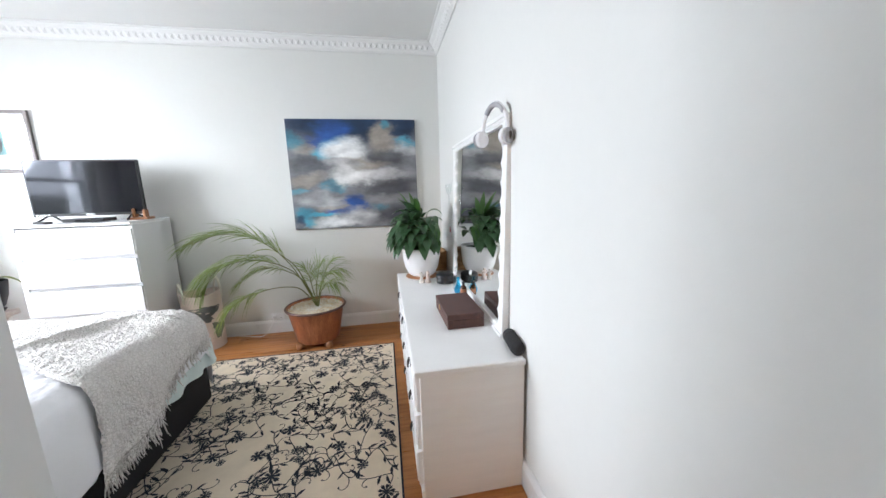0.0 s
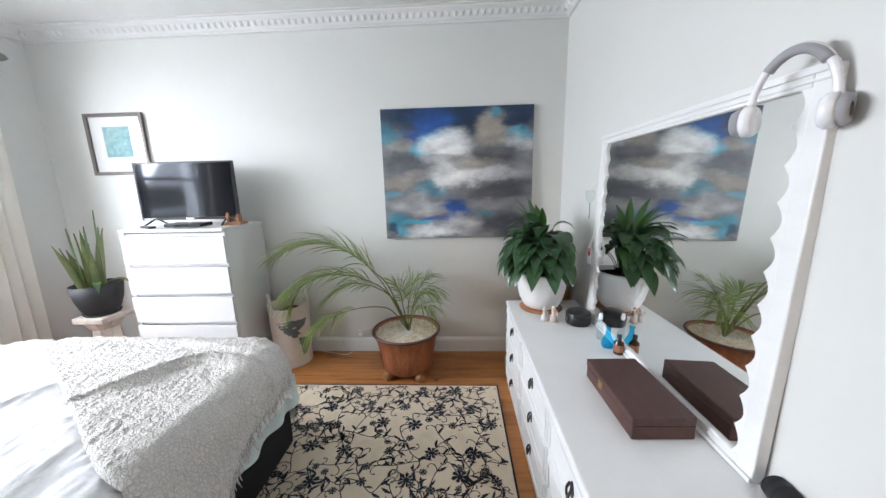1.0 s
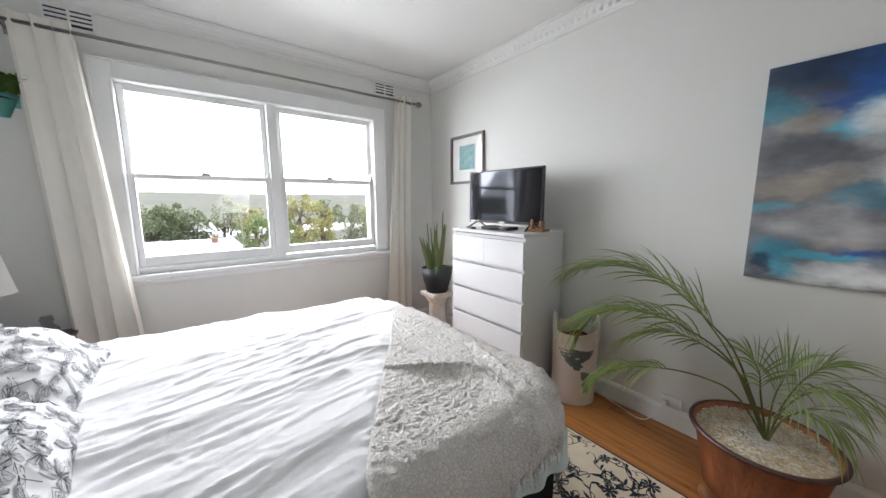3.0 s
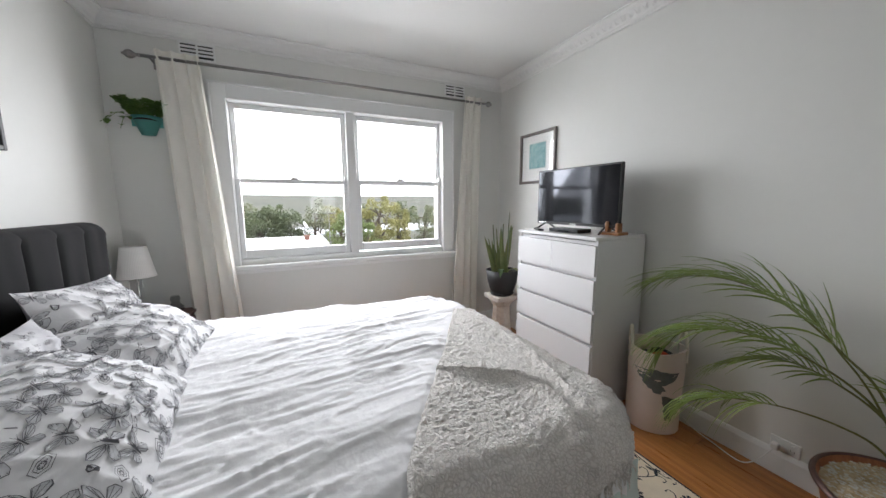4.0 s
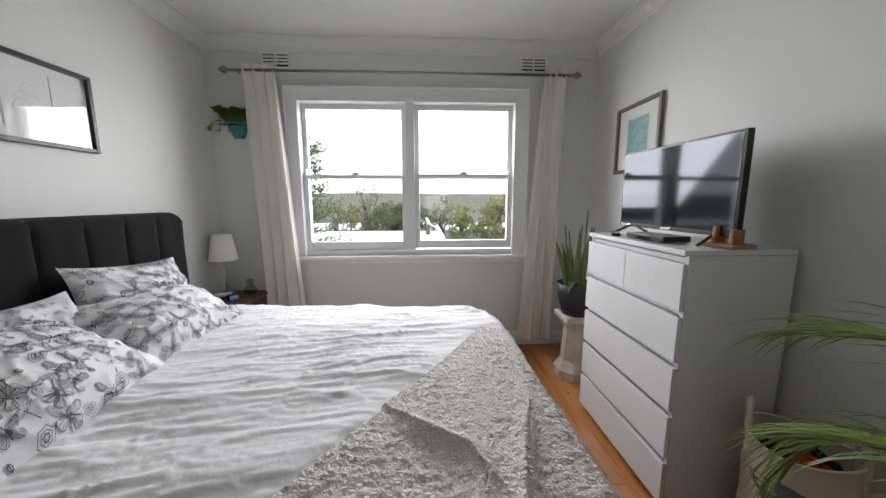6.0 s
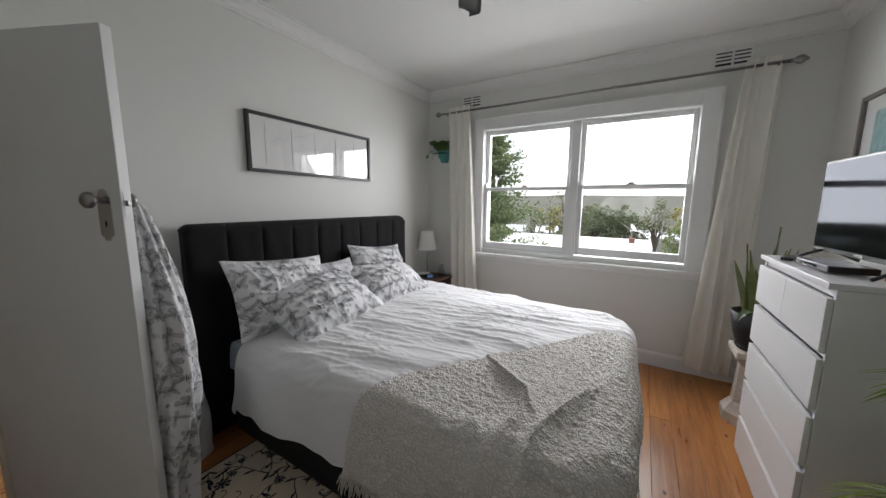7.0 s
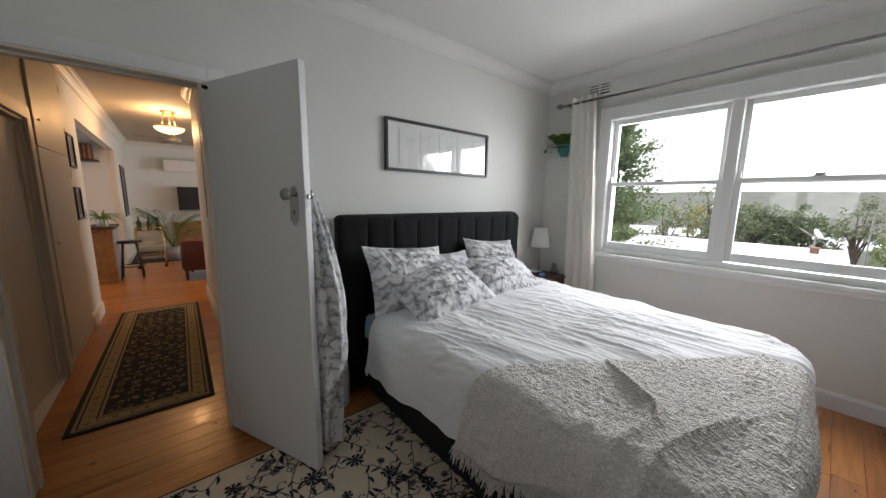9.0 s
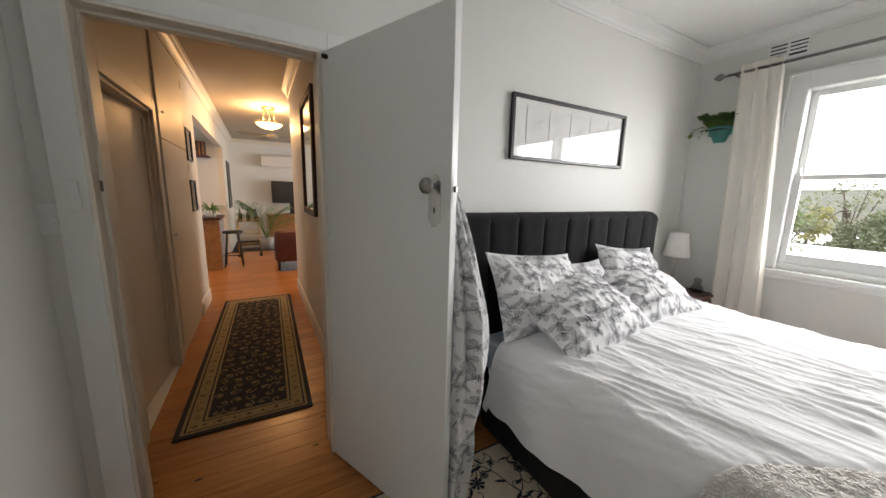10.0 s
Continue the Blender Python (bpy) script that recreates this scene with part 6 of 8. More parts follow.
# ---- door leaf, robe on its back ----
DL, DH = 0.742, 2.03
dm = pose(1.497, 3.646, 0.012, 0, 0, 113.4)
door = thing("door_1", "plain white painted flush door standing open into the room", "door", dm, kind="structure")
part("leaf", boxes((0, DL, -0.036, 0, 0, DH), bevel=0.003), DOORP, door)
for side, y0, sg in (("front", -0.036, -1), ("back", 0.0, 1)):
    zk = 1.425
    bm = bmesh.new()
    out = [(-0.027, -0.085), (-0.027, 0.05), (-0.018, 0.062), (-0.018, 0.072), (0.0, 0.082), (0.018, 0.072), (0.018, 0.062), (0.027, 0.05), (0.027, -0.085), (0.012, -0.095), (0.012, -0.105), (-0.012, -0.105), (-0.012, -0.095)]
    prism(bm, out, 0, 0.004, pose(DL - 0.07, y0, zk - 0.02, 90, 0, 0) if sg < 0 else pose(DL - 0.07, y0 + 0.004, zk - 0.02, 90, 0, 0))
    esc = part("door_plate", bm, CHROME, door, "stepped chrome door plate")
    part("door_knob", lathe(bmesh.new(), [(0.012, 0), (0.011, 0.025), (0.02, 0.034), (0.028, 0.044), (0.028, 0.054), (0.018, 0.063), (0, 0.065)], 28, pose(DL - 0.07, y0, zk + 0.02, 90 if sg < 0 else -90, 0, 0)), STEEL, door, "dark metal ribbed door knob", smooth=True)
    part("keyhole", boxes((DL - 0.0725, DL - 0.0675, min(y0, y0 + sg * 0.0052), max(y0, y0 + sg * 0.0052), zk - 0.075, zk - 0.055)), DARKM, esc)
part("latch_plate", boxes((DL, DL + 0.0015, -0.028, -0.008, 1.385, 1.475)), DOORP, door)
part("latch_bolt", boxes((DL + 0.001, DL + 0.012, -0.024, -0.012, 1.425, 1.445), bevel=0.002), STEEL, door)
part("door_stop", lathe(bmesh.new(), [(0, 0), (0.01, 0), (0.01, 0.02), (0.006, 0.024), (0, 0.024)], 14, pose(0.045, -0.036, DH - 0.03, 90, 0, 0)), DARKM, door)
for z in (0.2, 1.8):
    part("hinge", tube(bmesh.new(), [(0.002, 0.008, z), (0.002, 0.008, z + 0.09)], 0.007, 10), STEEL, door)

robe = thing("dressing_gown", "white cotton gown printed with grey butterflies hung behind the door", "gown", dm @ pose(DL - 0.10, 0.085, 0))


def robe_at(u, v):
    z = 1.43 - 1.36 * v
    a = 2 * math.pi * u
    r = 0.026 + 0.078 * min(1, v / 0.35) ** 0.7 - 0.02 * max(0, (v - 0.55) / 0.45)
    r *= 1 + 0.20 * math.sin(5 * a + 5 * v + nz(v * 3, 1.0) * 2) * min(1, v * 2.5) + 0.10 * math.sin(11 * a - 4 * v)
    sway = 0.03 * math.sin(v * 4.5)
    return Vector((1.15 * r * math.cos(a) + 0.035 * min(1, v * 2) + sway, max(-0.078, 0.85 * r * math.sin(a)), z))


part("cloth", sheet(bmesh.new(), robe_at, 72, 90, close_u=True), LINEN, robe, smooth=True)
printed(robe_at, 0.75, 1.36, robe, 77, u0=0.0, u1=1.0, v0=0.03, v1=0.99, size=0.066, off=-0.002, step=0.06)
part("loop", tube(bmesh.new(), bez([(0.0, -0.02, 1.42), (-0.02, -0.04, 1.455), (-0.035, -0.045, 1.45)], 5), 0.004, 6), LINEN, robe)

# bag of laundry on the floor behind the door
bgm = bmesh.new()
sheet(bgm, lambda u, v: Vector(((0.10 + 0.012 * nz(u * 9, v * 4)) * math.cos(2 * math.pi * u) * (1 - 0.5 * max(0, v - 0.6)), (0.10 + 0.02 * nz(u * 7, v * 5, 3)) * math.sin(2 * math.pi * u) * (1 - 0.5 * max(0, v - 0.6)), 0.36 * v)), 36, 20, close_u=True)
solo("cloth_bag", bgm, LINEN, "white cloth bag standing between the bed and the door", "bag", True, pose(0.93, 3.81, 0.005))

# ---- curtains ----
RX, RZ = W + 0.11, 2.455
rod = thing("curtain_rod", "dark metal curtain rod with round cage finials", "curtain rod", pose(0, 0, 0))
part("bar", tube(bmesh.new(), [(RX, 3.90, RZ), (RX, 6.71, RZ)], 0.011, 14), STEEL, rod, smooth=True)
for y, s in ((3.90, -1), (6.71, 1)):
    part("finial", lathe(bmesh.new(), [(0, 0), (0.013, 0), (0.013, 0.012), (0.008, 0.018), (0.011, 0.024), (0.026, 0.045), (0.029, 0.06), (0.024, 0.075), (0.01, 0.09), (0.006, 0.1), (0, 0.102)], 20, pose(RX, y, RZ, -90 * s, 0, 0)), STEEL, rod, smooth=True)
for y in (3.955, 6.66):
    part("bracket", boxes((W, RX + 0.004, y - 0.006, y + 0.006, RZ - 0.02, RZ - 0.011), (W, W + 0.006, y - 0.015, y + 0.015, RZ - 0.05, RZ + 0.03), bevel=0.001), STEEL, rod)


def curtain(y0t, y1t, y0b, y1b, seed, label):
    c = thing("curtain", label, "curtain", pose(0, 0, 0), "window curtains")

    def f(u, v):
        z = RZ + 0.055 - (RZ + 0.055 - 0.09) * v
        k = min(1, v * 6)
        y = (y0t + (y1t - y0t) * u) * (1 - v) + (y0b + (y1b - y0b) * u) * v
        y += 0.02 * math.sin(v * 3 + seed) * math.sin(math.pi * u)
        amp = 0.030 * (0.55 + 0.45 * v)
        ph = 2 * math.pi * (3.6 * u + 0.35 * nz(u * 3, v * 0.7, seed))
        x = RX - 0.004 + amp * math.sin(ph) + 0.006 * nz(u * 6, v * 1.5, seed + 2)
        if v < 0.03:
            x = RX + 0.018 * math.sin(ph)
        return Vector((max(W + 0.028, x), y + 0.012 * math.cos(ph), z))
    bm = sheet(bmesh.new(), f, 110, 70)
    part("cloth", bm, CURT, c, smooth=True)
    bm = sheet(bmesh.new(), lambda u, v: f(u, 0.965 + 0.035 * v) + Vector((0.0025, 0, 0)), 110, 3)
    part("hem", bm, CURT, c, smooth=True)


curtain(3.965, 4.245, 4.03, 4.40, 1.0, "ivory cotton curtain drawn aside by the corner")
curtain(6.475, 6.695, 6.30, 6.655, 4.0, "ivory cotton curtain gathered beside the snake plant")

# ---- wall planter ----
TEAL = mat("teal_ceramic", (0.12, 0.42, 0.38), 0.35, vary=0.12, scale=8, bump=0.1)
IVY = leaf_mat("ivy_leaf", (0.13, 0.22, 0.05), (0.04, 0.10, 0.02))
wp = thing("wall_planter", "teal half-round wall planter with trailing leafy plant", "planter", pose(W, 3.865, 1.93))


def half_pot(u, v):
    a = math.pi * u
    r = 0.042 + 0.052 * v
    return Vector((0.001 + r * math.sin(a) * 0.95, -r * math.cos(a), 0.13 * v))


bm = sheet(bmesh.new(), half_pot, 24, 6)
bmesh.ops.solidify(bm, geom=bm.faces[:], thickness=0.006)
box(bm, 0.0005, 0.006, -0.092, 0.092, 0.06, 0.132, bevel=0.001)
prism(bm, [(0.001 + 0.043 * math.sin(math.pi * k / 12), -0.043 * math.cos(math.pi * k / 12)) for k in range(13)], 0.0, 0.006)
part("pot", bm, TEAL, wp, smooth=True)
part("soil", prism(bmesh.new(), [(0.002 + 0.082 * math.sin(math.pi * k / 12), -0.082 * math.cos(math.pi * k / 12)) for k in range(13)], 0.10, 0.115), mat("dark_soil", (0.03, 0.02, 0.014), 0.95, vary=0.4, scale=40), wp)
rnd = random.Random(4)
ivy_bm = bmesh.new()


def ivy_leaf(bm, p, d, s):
    leaf_blade(bm, p, d, s, s * 0.42, 0.8, 4, fold=0.3)


for k in range(46):
    a = rnd.uniform(0.15, math.pi - 0.15)
    bm = bmesh.new()
    p = Vector((0.02 + 0.05 * math.sin(a) * rnd.random(), -0.08 * math.cos(a), 0.112))
    d = Vector((0.25 * math.sin(a), -0.5 * math.cos(a) * rnd.uniform(0.2, 1), rnd.uniform(0.8, 1.6))).normalized()
    for j in range(rnd.randint(3, 6)):
        q = p + d * rnd.uniform(0.018, 0.03)
        tube(bm, [p, q], 0.0016, 4)
        ivy_leaf(bm, q, d + Vector((rnd.uniform(0, 0.8), rnd.uniform(-1, 1), rnd.uniform(-0.4, 0.5))), rnd.uniform(0.036, 0.058))
        p, d = q, (d + Vector((0.1, rnd.uniform(-0.3, 0.3), -0.16))).normalized()
    part("stem", bm, IVY, wp, smooth=True)
for path in ([(0.03, -0.08, 0.12), (0.05, -0.14, 0.14), (0.05, -0.20, 0.10), (0.045, -0.23, 0.06)], [(0.03, -0.07, 0.12), (0.06, -0.11, 0.11), (0.06, -0.14, 0.03)]):
    bm = bmesh.new()
    pts = bez(path, 6)
    tube(bm, pts, 0.0016, 5)
    for q in pts[4::3]:
        ivy_leaf(bm, q, Vector((0.5, rnd.uniform(-1, 0.4), rnd.uniform(-0.8, 0.2))), 0.05)
    part("trailing_stem", bm, IVY, wp, smooth=True)

# ---- bedside table, lamp, vase ----
bt = thing("bedside_table", "small dark wooden bedside table with one drawer", "bedside table", pose(-1.49, 3.855, 0))
part("top", boxes((-0.22, 0.22, -0.2, 0.2, 0.58, 0.605), bevel=0.005), DARKW, bt)
part("body", boxes((-0.2, 0.2, -0.18, 0.18, 0.37, 0.58), bevel=0.003), DARKW, bt)
dr = part("drawer", boxes((-0.17, 0.17, 0.18, 0.194, 0.40, 0.55), bevel=0.003), DARKW, bt)
part("knob", lathe(bmesh.new(), [(0.006, 0), (0.006, 0.012), (0.013, 0.02), (0, 0.028)], 14, pose(0, 0.194, 0.475, -90, 0, 0)), CHROME, dr, smooth=True)
for x in (-0.19, 0.19):
    for y in (-0.17, 0.17):
        part("leg", boxes((x - 0.016, x + 0.016, y - 0.016, y + 0.016, 0, 0.37), bevel=0.002), DARKW, bt)
tl = thing("table_lamp", "chrome stick table lamp with pleated white shade", "lamp", pose(-1.575, 3.752, 0.606))
part("base", lathe(bmesh.new(), [(0, 0), (0.06, 0), (0.06, 0.008), (0.015, 0.018), (0, 0.02)], 28), CHROME, tl, smooth=True)
part("stem", tube(bmesh.new(), [(0, 0, 0.015), (0, 0, 0.355)], 0.006, 10), CHROME, tl, smooth=True)
SHADE = mat("pleated_shade_fabric", (0.86, 0.85, 0.83), 0.9, vary=0.03, scale=10, fine=120)


def shade(u, v):
    a = 2 * math.pi * u
    r = (0.108 - 0.036 * v) * (1 + 0.010 * math.cos(64 * a))
    return Vector((r * math.cos(a), r * math.sin(a), 0.302 + 0.218 * v))


part("shade", sheet(bmesh.new(), shade, 256, 4, close_u=True), SHADE, tl, smooth=True)
for z, r in ((0.303, 0.11), (0.519, 0.0735)):
    part("shade_ring", tube(bmesh.new(), [(r * math.cos(k * 0.2618), r * math.sin(k * 0.2618), z) for k in range(25)], 0.0025, 6, cap=False), SHADE, tl)
part("pull_cord", tube(bmesh.new(), [(0.02, 0.03, 0.335), (0.021, 0.031, 0.235)], 0.0012, 5), CHROME, tl)
part("pull_bead", lathe(bmesh.new(), [(0, -0.006), (0.005, 0), (0, 0.006)], 10, pose(0.021, 0.031, 0.231)), CHROME, tl, smooth=True)
SMOKE = glass_mat("smoky_glass", (0.72, 0.74, 0.74))
solo("glass_vase", lathe(bmesh.new(), [(0, 0.002), (0.035, 0.002), (0.05, 0.025), (0.048, 0.05), (0.028, 0.075), (0.024, 0.09), (0.032, 0.11), (0.026, 0.13), (0.02, 0.135)], 28), SMOKE, "small smoky glass carafe on the bedside table", "vase", True, pose(-1.58, 3.95, 0.606))
ck = thing("alarm_clock", "small black digital alarm clock on the bedside table", "clock", pose(-1.40, 3.90, 0.606, 0, 0, 150))
part("case", boxes((-0.04, 0.04, -0.02, 0.02, 0.001, 0.05), bevel=0.006), BLACKP, ck)
part("display", boxes((-0.033, 0.033, -0.0215, -0.0195, 0.01, 0.042)), mat("blue_lit_display", (0.1, 0.2, 0.35), 0.2, vary=0.2, bump=0, emit=(0.15, 0.35, 0.7), power=0.25), ck)
bk = thing("book_pile", "two small books stacked on the bedside table", "books", pose(-1.47, 3.78, 0.606, 0, 0, 20))
part("book", boxes((-0.05, 0.05, -0.07, 0.07, 0.001, 0.02), bevel=0.002), mat("dark_book_cover", (0.05, 0.055, 0.06), 0.5, vary=0.2), bk)
part("book", boxes((-0.045, 0.05, -0.065, 0.06, 0.021, 0.036), bevel=0.002), PAPER, bk)

# ---- pedestal and snake plant ----
STONEP = mat("chalky_painted_plaster", (0.66, 0.62, 0.56), 0.85, dark=(0.40, 0.34, 0.28), scale=8, fine=50, bump=0.4, bump_scale=40)
PX, PY = -1.19, 6.645
pd = thing("pedestal", "chalky cream plaster pedestal with square cap", "pedestal", pose(PX, PY, 0))


def ngon(bm, r0, r1, z0, z1, n=8, rot=22.5):
    lathe(bm, [(0, z0), (r0, z0), (r1, z1), (0, z1)], n, pose(0, 0, 0, 0, 0, rot))


bm = bmesh.new()
ngon(bm, 0.15, 0.15, 0.0, 0.07)
ngon(bm, 0.15, 0.10, 0.07, 0.14)
part("foot", bm, STONEP, pd)
bm = bmesh.new()
ngon(bm, 0.10, 0.085, 0.14, 0.40)
part("shaft", bm, STONEP, pd)
bm = bmesh.new()
ngon(bm, 0.085, 0.13, 0.40, 0.47)
box(bm, -0.125, 0.125, -0.125, 0.125, 0.47, 0.515, bevel=0.008)
part("cap", bm, STONEP, pd)
sn = thing("snake_plant", "variegated snake plant in a matte black pot on the pedestal", "plant", pose(PX, PY, 0.517))
MATB = mat("matte_black_pot", (0.022, 0.023, 0.025), 0.6, vary=0.25, scale=15, bump=0.1)
part("saucer", lathe(bmesh.new(), [(0, 0), (0.105, 0), (0.118, 0.02), (0.112, 0.02), (0.1, 0.008), (0, 0.008)], 32), MATB, sn, smooth=True)
part("pot", lathe(bmesh.new(), [(0, 0.01), (0.092, 0.01), (0.118, 0.05), (0.142, 0.13), (0.157, 0.245), (0.148, 0.247), (0.142, 0.21), (0, 0.21)], 36), MATB, sn, smooth=True)
part("soil", lathe(bmesh.new(), [(0.144, 0.213), (0, 0.217)], 24), bpy.data.materials["dark_soil"], sn)
SNK = leaf_mat("snake_leaf", (0.085, 0.13, 0.05), (0.025, 0.055, 0.025), rough=0.4, scale=9, translucent=0.08)
SNY = leaf_mat("snake_leaf_margin", (0.22, 0.25, 0.09), (0.10, 0.13, 0.045), rough=0.4, translucent=0.1)
rnd = random.Random(15)
for k in range(13):
    a = k * 2.4
    r0 = 0.02 + 0.07 * rnd.random()
    ln = rnd.uniform(0.28, 0.50) if k else 0.62
    lean = rnd.uniform(0.03, 0.24)
    base = Vector((r0 * math.cos(a), r0 * math.sin(a), 0.2))
    wdt = rnd.uniform(0.014, 0.023) if k else 0.011
    tw = rnd.random() * 3
    bm = bmesh.new()
    for lay, ww, off in ((0, wdt, 0.0), (1, wdt * 1.16, -0.002)):
        rows = []
        for j in range(13):
            t = j / 12
            p = base + Vector((math.cos(a) * lean * ln * t ** 1.5, math.sin(a) * lean * ln * t ** 1.5, ln * t * (1 - 0.1 * lean)))
            side = Vector((math.cos(tw + t), math.sin(tw + t), 0))
            nn = Vector((-side.y, side.x, 0))
            q = ww * (0.75 + 0.5 * math.sin(math.pi * min(1, t * 0.9 + 0.1))) * (1 - t ** 5)
            rows.append([bm.verts.new(p - side * q + nn * (0.006 + off)), bm.verts.new(p + nn * off), bm.verts.new(p + side * q + nn * (0.006 + off))])
        for r1, r2 in zip(rows, rows[1:]):
            for i in (0, 1):
                bm.faces.new((r1[i], r1[i + 1], r2[i + 1], r2[i])).material_index = lay
    part("leaf", bm, [SNK, SNY], sn, smooth=True)
for k in range(2):
    a = 5.6 + 0.9 * k
    bm = bmesh.new()
    leaf_blade(bm, (0.05 * math.cos(a), 0.05 * math.sin(a), 0.2), (math.cos(a) * 0.7, math.sin(a) * 0.7, 1.2), 0.26, 0.028, 2.6, 8)
    part("leaf", bm, SNY if k % 2 else SNK, sn, smooth=True)

# ---- laundry basket with a printed map ----
CANV = mat("blush_canvas", (0.70, 0.60, 0.54), 0.9, vary=0.06, scale=8, fine=300, bump=0.3, bump_scale=350, bump_dist=0.001)
MAPG = mat("slate_print", (0.16, 0.17, 0.18), 0.9, vary=0.25, scale=30)
lb = thing("laundry_basket", "blush canvas laundry basket printed with a grey world map", "basket", pose(0.225, 6.835, 0.003))


def bask(u, v):
    a = 2 * math.pi * u
    r = 0.150 + 0.006 * nz(u * 6 + 1, v * 3) + 0.004 * math.sin(3 * a)
    return Vector((r * math.cos(a), r * math.sin(a), 0.515 * v + (0.012 * math.sin(2 * a + 0.8) if v > 0.9 else 0)))


bm = sheet(bmesh.new(), bask, 64, 18, close_u=True)
prism(bm, [(0.150 * math.cos(k * 0.19635), 0.150 * math.sin(k * 0.19635)) for k in range(32)], 0.0, 0.006)
part("body", bm, CANV, lb, smooth=True)
part("rim", tube(bmesh.new(), [bask(k / 64, 1.0) for k in range(65)], 0.006, 6, cap=False), CANV, lb, smooth=True)
LAND = [[(0.05, 0.86), (0.16, 0.9), (0.27, 0.86), (0.25, 0.74), (0.19, 0.66), (0.21, 0.58), (0.17, 0.52), (0.12, 0.62), (0.08, 0.74)], [(0.19, 0.5), (0.27, 0.46), (0.33, 0.38), (0.27, 0.26), (0.24, 0.12), (0.21, 0.14), (0.2, 0.32)],
        [(0.33, 0.92), (0.42, 0.93), (0.4, 0.82), (0.35, 0.8)], [(0.48, 0.86), (0.56, 0.9), (0.66, 0.86), (0.64, 0.74), (0.56, 0.7), (0.49, 0.74)], [(0.47, 0.66), (0.58, 0.66), (0.66, 0.54), (0.6, 0.36), (0.56, 0.2), (0.52, 0.36), (0.46, 0.5)]]
for land in LAND:
    bm = bmesh.new()
    c = Vector((sum(p[0] for p in land) / len(land), sum(p[1] for p in land) / len(land)))
    edge = []
    for i, p in enumerate(land):
        q = land[(i + 1) % len(land)]
        for k in range(5):
            t = k / 5
            x, y = p[0] + (q[0] - p[0]) * t, p[1] + (q[1] - p[1]) * t
            j = 0.09 * nz(x * 42, y * 42, 2)
            edge.append(Vector((x + (x - c.x) * j * 3, y + (y - c.y) * j * 3)))
    rings = [[c + (e - c) * f for e in edge] for f in (1.0, 0.6, 0.25)]

    def on(p):
        # the map starts on the side that faces the room
        q = bask(0.655 + p.x * 1.22, 0.08 + p.y * 0.80)
        n = Vector((q.x, q.y, 0)).normalized()
        return q + n * 0.0015
    vr = [[bm.verts.new(on(p)) for p in r] for r in rings]
    for a, b in zip(vr, vr[1:]):
        for i in range(len(a)):
            j = (i + 1) % len(a)
            bm.faces.new((a[i], a[j], b[j], b[i]))
    bm.faces.new(vr[-1])
    part("map_print", bm, MAPG, lb)
for a0 in (3.9, 0.8):
    pts = bez([bask((a0 - 0.4) / 6.283, 0.86), bask((a0 - 0.38) / 6.283, 1.05), Vector((0.143 * math.cos(a0), 0.143 * math.sin(a0), 0.625)), bask((a0 + 0.38) / 6.283, 1.05), bask((a0 + 0.4) / 6.283, 0.86)], 7)
    bm = bmesh.new()
    strip(bm, [p + Vector((p.x, p.y, 0)).normalized() * 0.004 for p in pts], Vector((-math.sin(a0) * 0.2, math.cos(a0) * 0.2, 0.0)) + Vector((math.cos(a0), math.sin(a0), 0)) * 0.3, 0.03)
    tube(bm, pts, 0.009, 6)
    part("handle", bm, mat("cream_webbing", (0.72, 0.68, 0.60), 0.9, vary=0.08) if a0 > 3 else bpy.data.materials["cream_webbing"], lb, smooth=True)
for k, (x, y, c, nm) in enumerate(((-0.05, -0.04, (0.012, 0.012, 0.014), "black crumpled shirt inside the laundry basket"), (0.06, 0.0, (0.55, 0.06, 0.015), "bright orange garment inside the laundry basket"), (0.0, 0.08, (0.015, 0.015, 0.02), "dark garment inside the laundry basket"))):
    bm = bmesh.new()
    sheet(bm, lambda u, v: Vector(((0.09 + 0.02 * nz(u * 5, v * 5, k)) * math.sin(math.pi * v) * math.cos(6.283 * u), (0.085 + 0.02 * nz(u * 6, v * 4, k + 3)) * math.sin(math.pi * v) * math.sin(6.283 * u), 0.40 + (0.07 + 0.02 * nz(u * 4, v * 6, k + 7)) * -math.cos(math.pi * v))), 24, 14, close_u=True)
    solo("garment", bm, mat("garment_cloth_%d" % k, c, 0.9, vary=0.3, scale=12), nm, "clothing", True, pose(0.225 + x * 0.8, 6.83 + y * 0.8, 0.0 if k != 1 else 0.012))

# ---- copper tub with palm ----
COPPER = mat("aged_copper", (0.50, 0.19, 0.085), 0.42, metal=0.45, dark=(0.22, 0.075, 0.035), scale=5, stretch=(3.5, 3.5, 0.5), fine=40, bump=0.25, bump_scale=16)
COPD = mat("tarnished_copper_rim", (0.15, 0.085, 0.075), 0.45, metal=0.5, vary=0.4, scale=20)
QX, QY = 1.24, 6.69
pt = thing("potted_palm", "young palm in an aged copper tub filled with pebbles", "plant", pose(QX, QY, 0))
tub = part("tub", lathe(bmesh.new(), [(0, 0.045), (0.175, 0.045), (0.19, 0.06), (0.215, 0.2), (0.242, 0.335), (0.256, 0.343), (0.262, 0.352), (0.256, 0.362), (0.244, 0.36), (0.236, 0.33), (0, 0.33)], 56), COPPER, pt, smooth=True)
part("rim", tube(bmesh.new(), [(0.256 * math.cos(k * 0.098175), 0.256 * math.sin(k * 0.098175), 0.355) for k in range(65)], 0.011, 8, cap=False), COPD, tub, smooth=True)
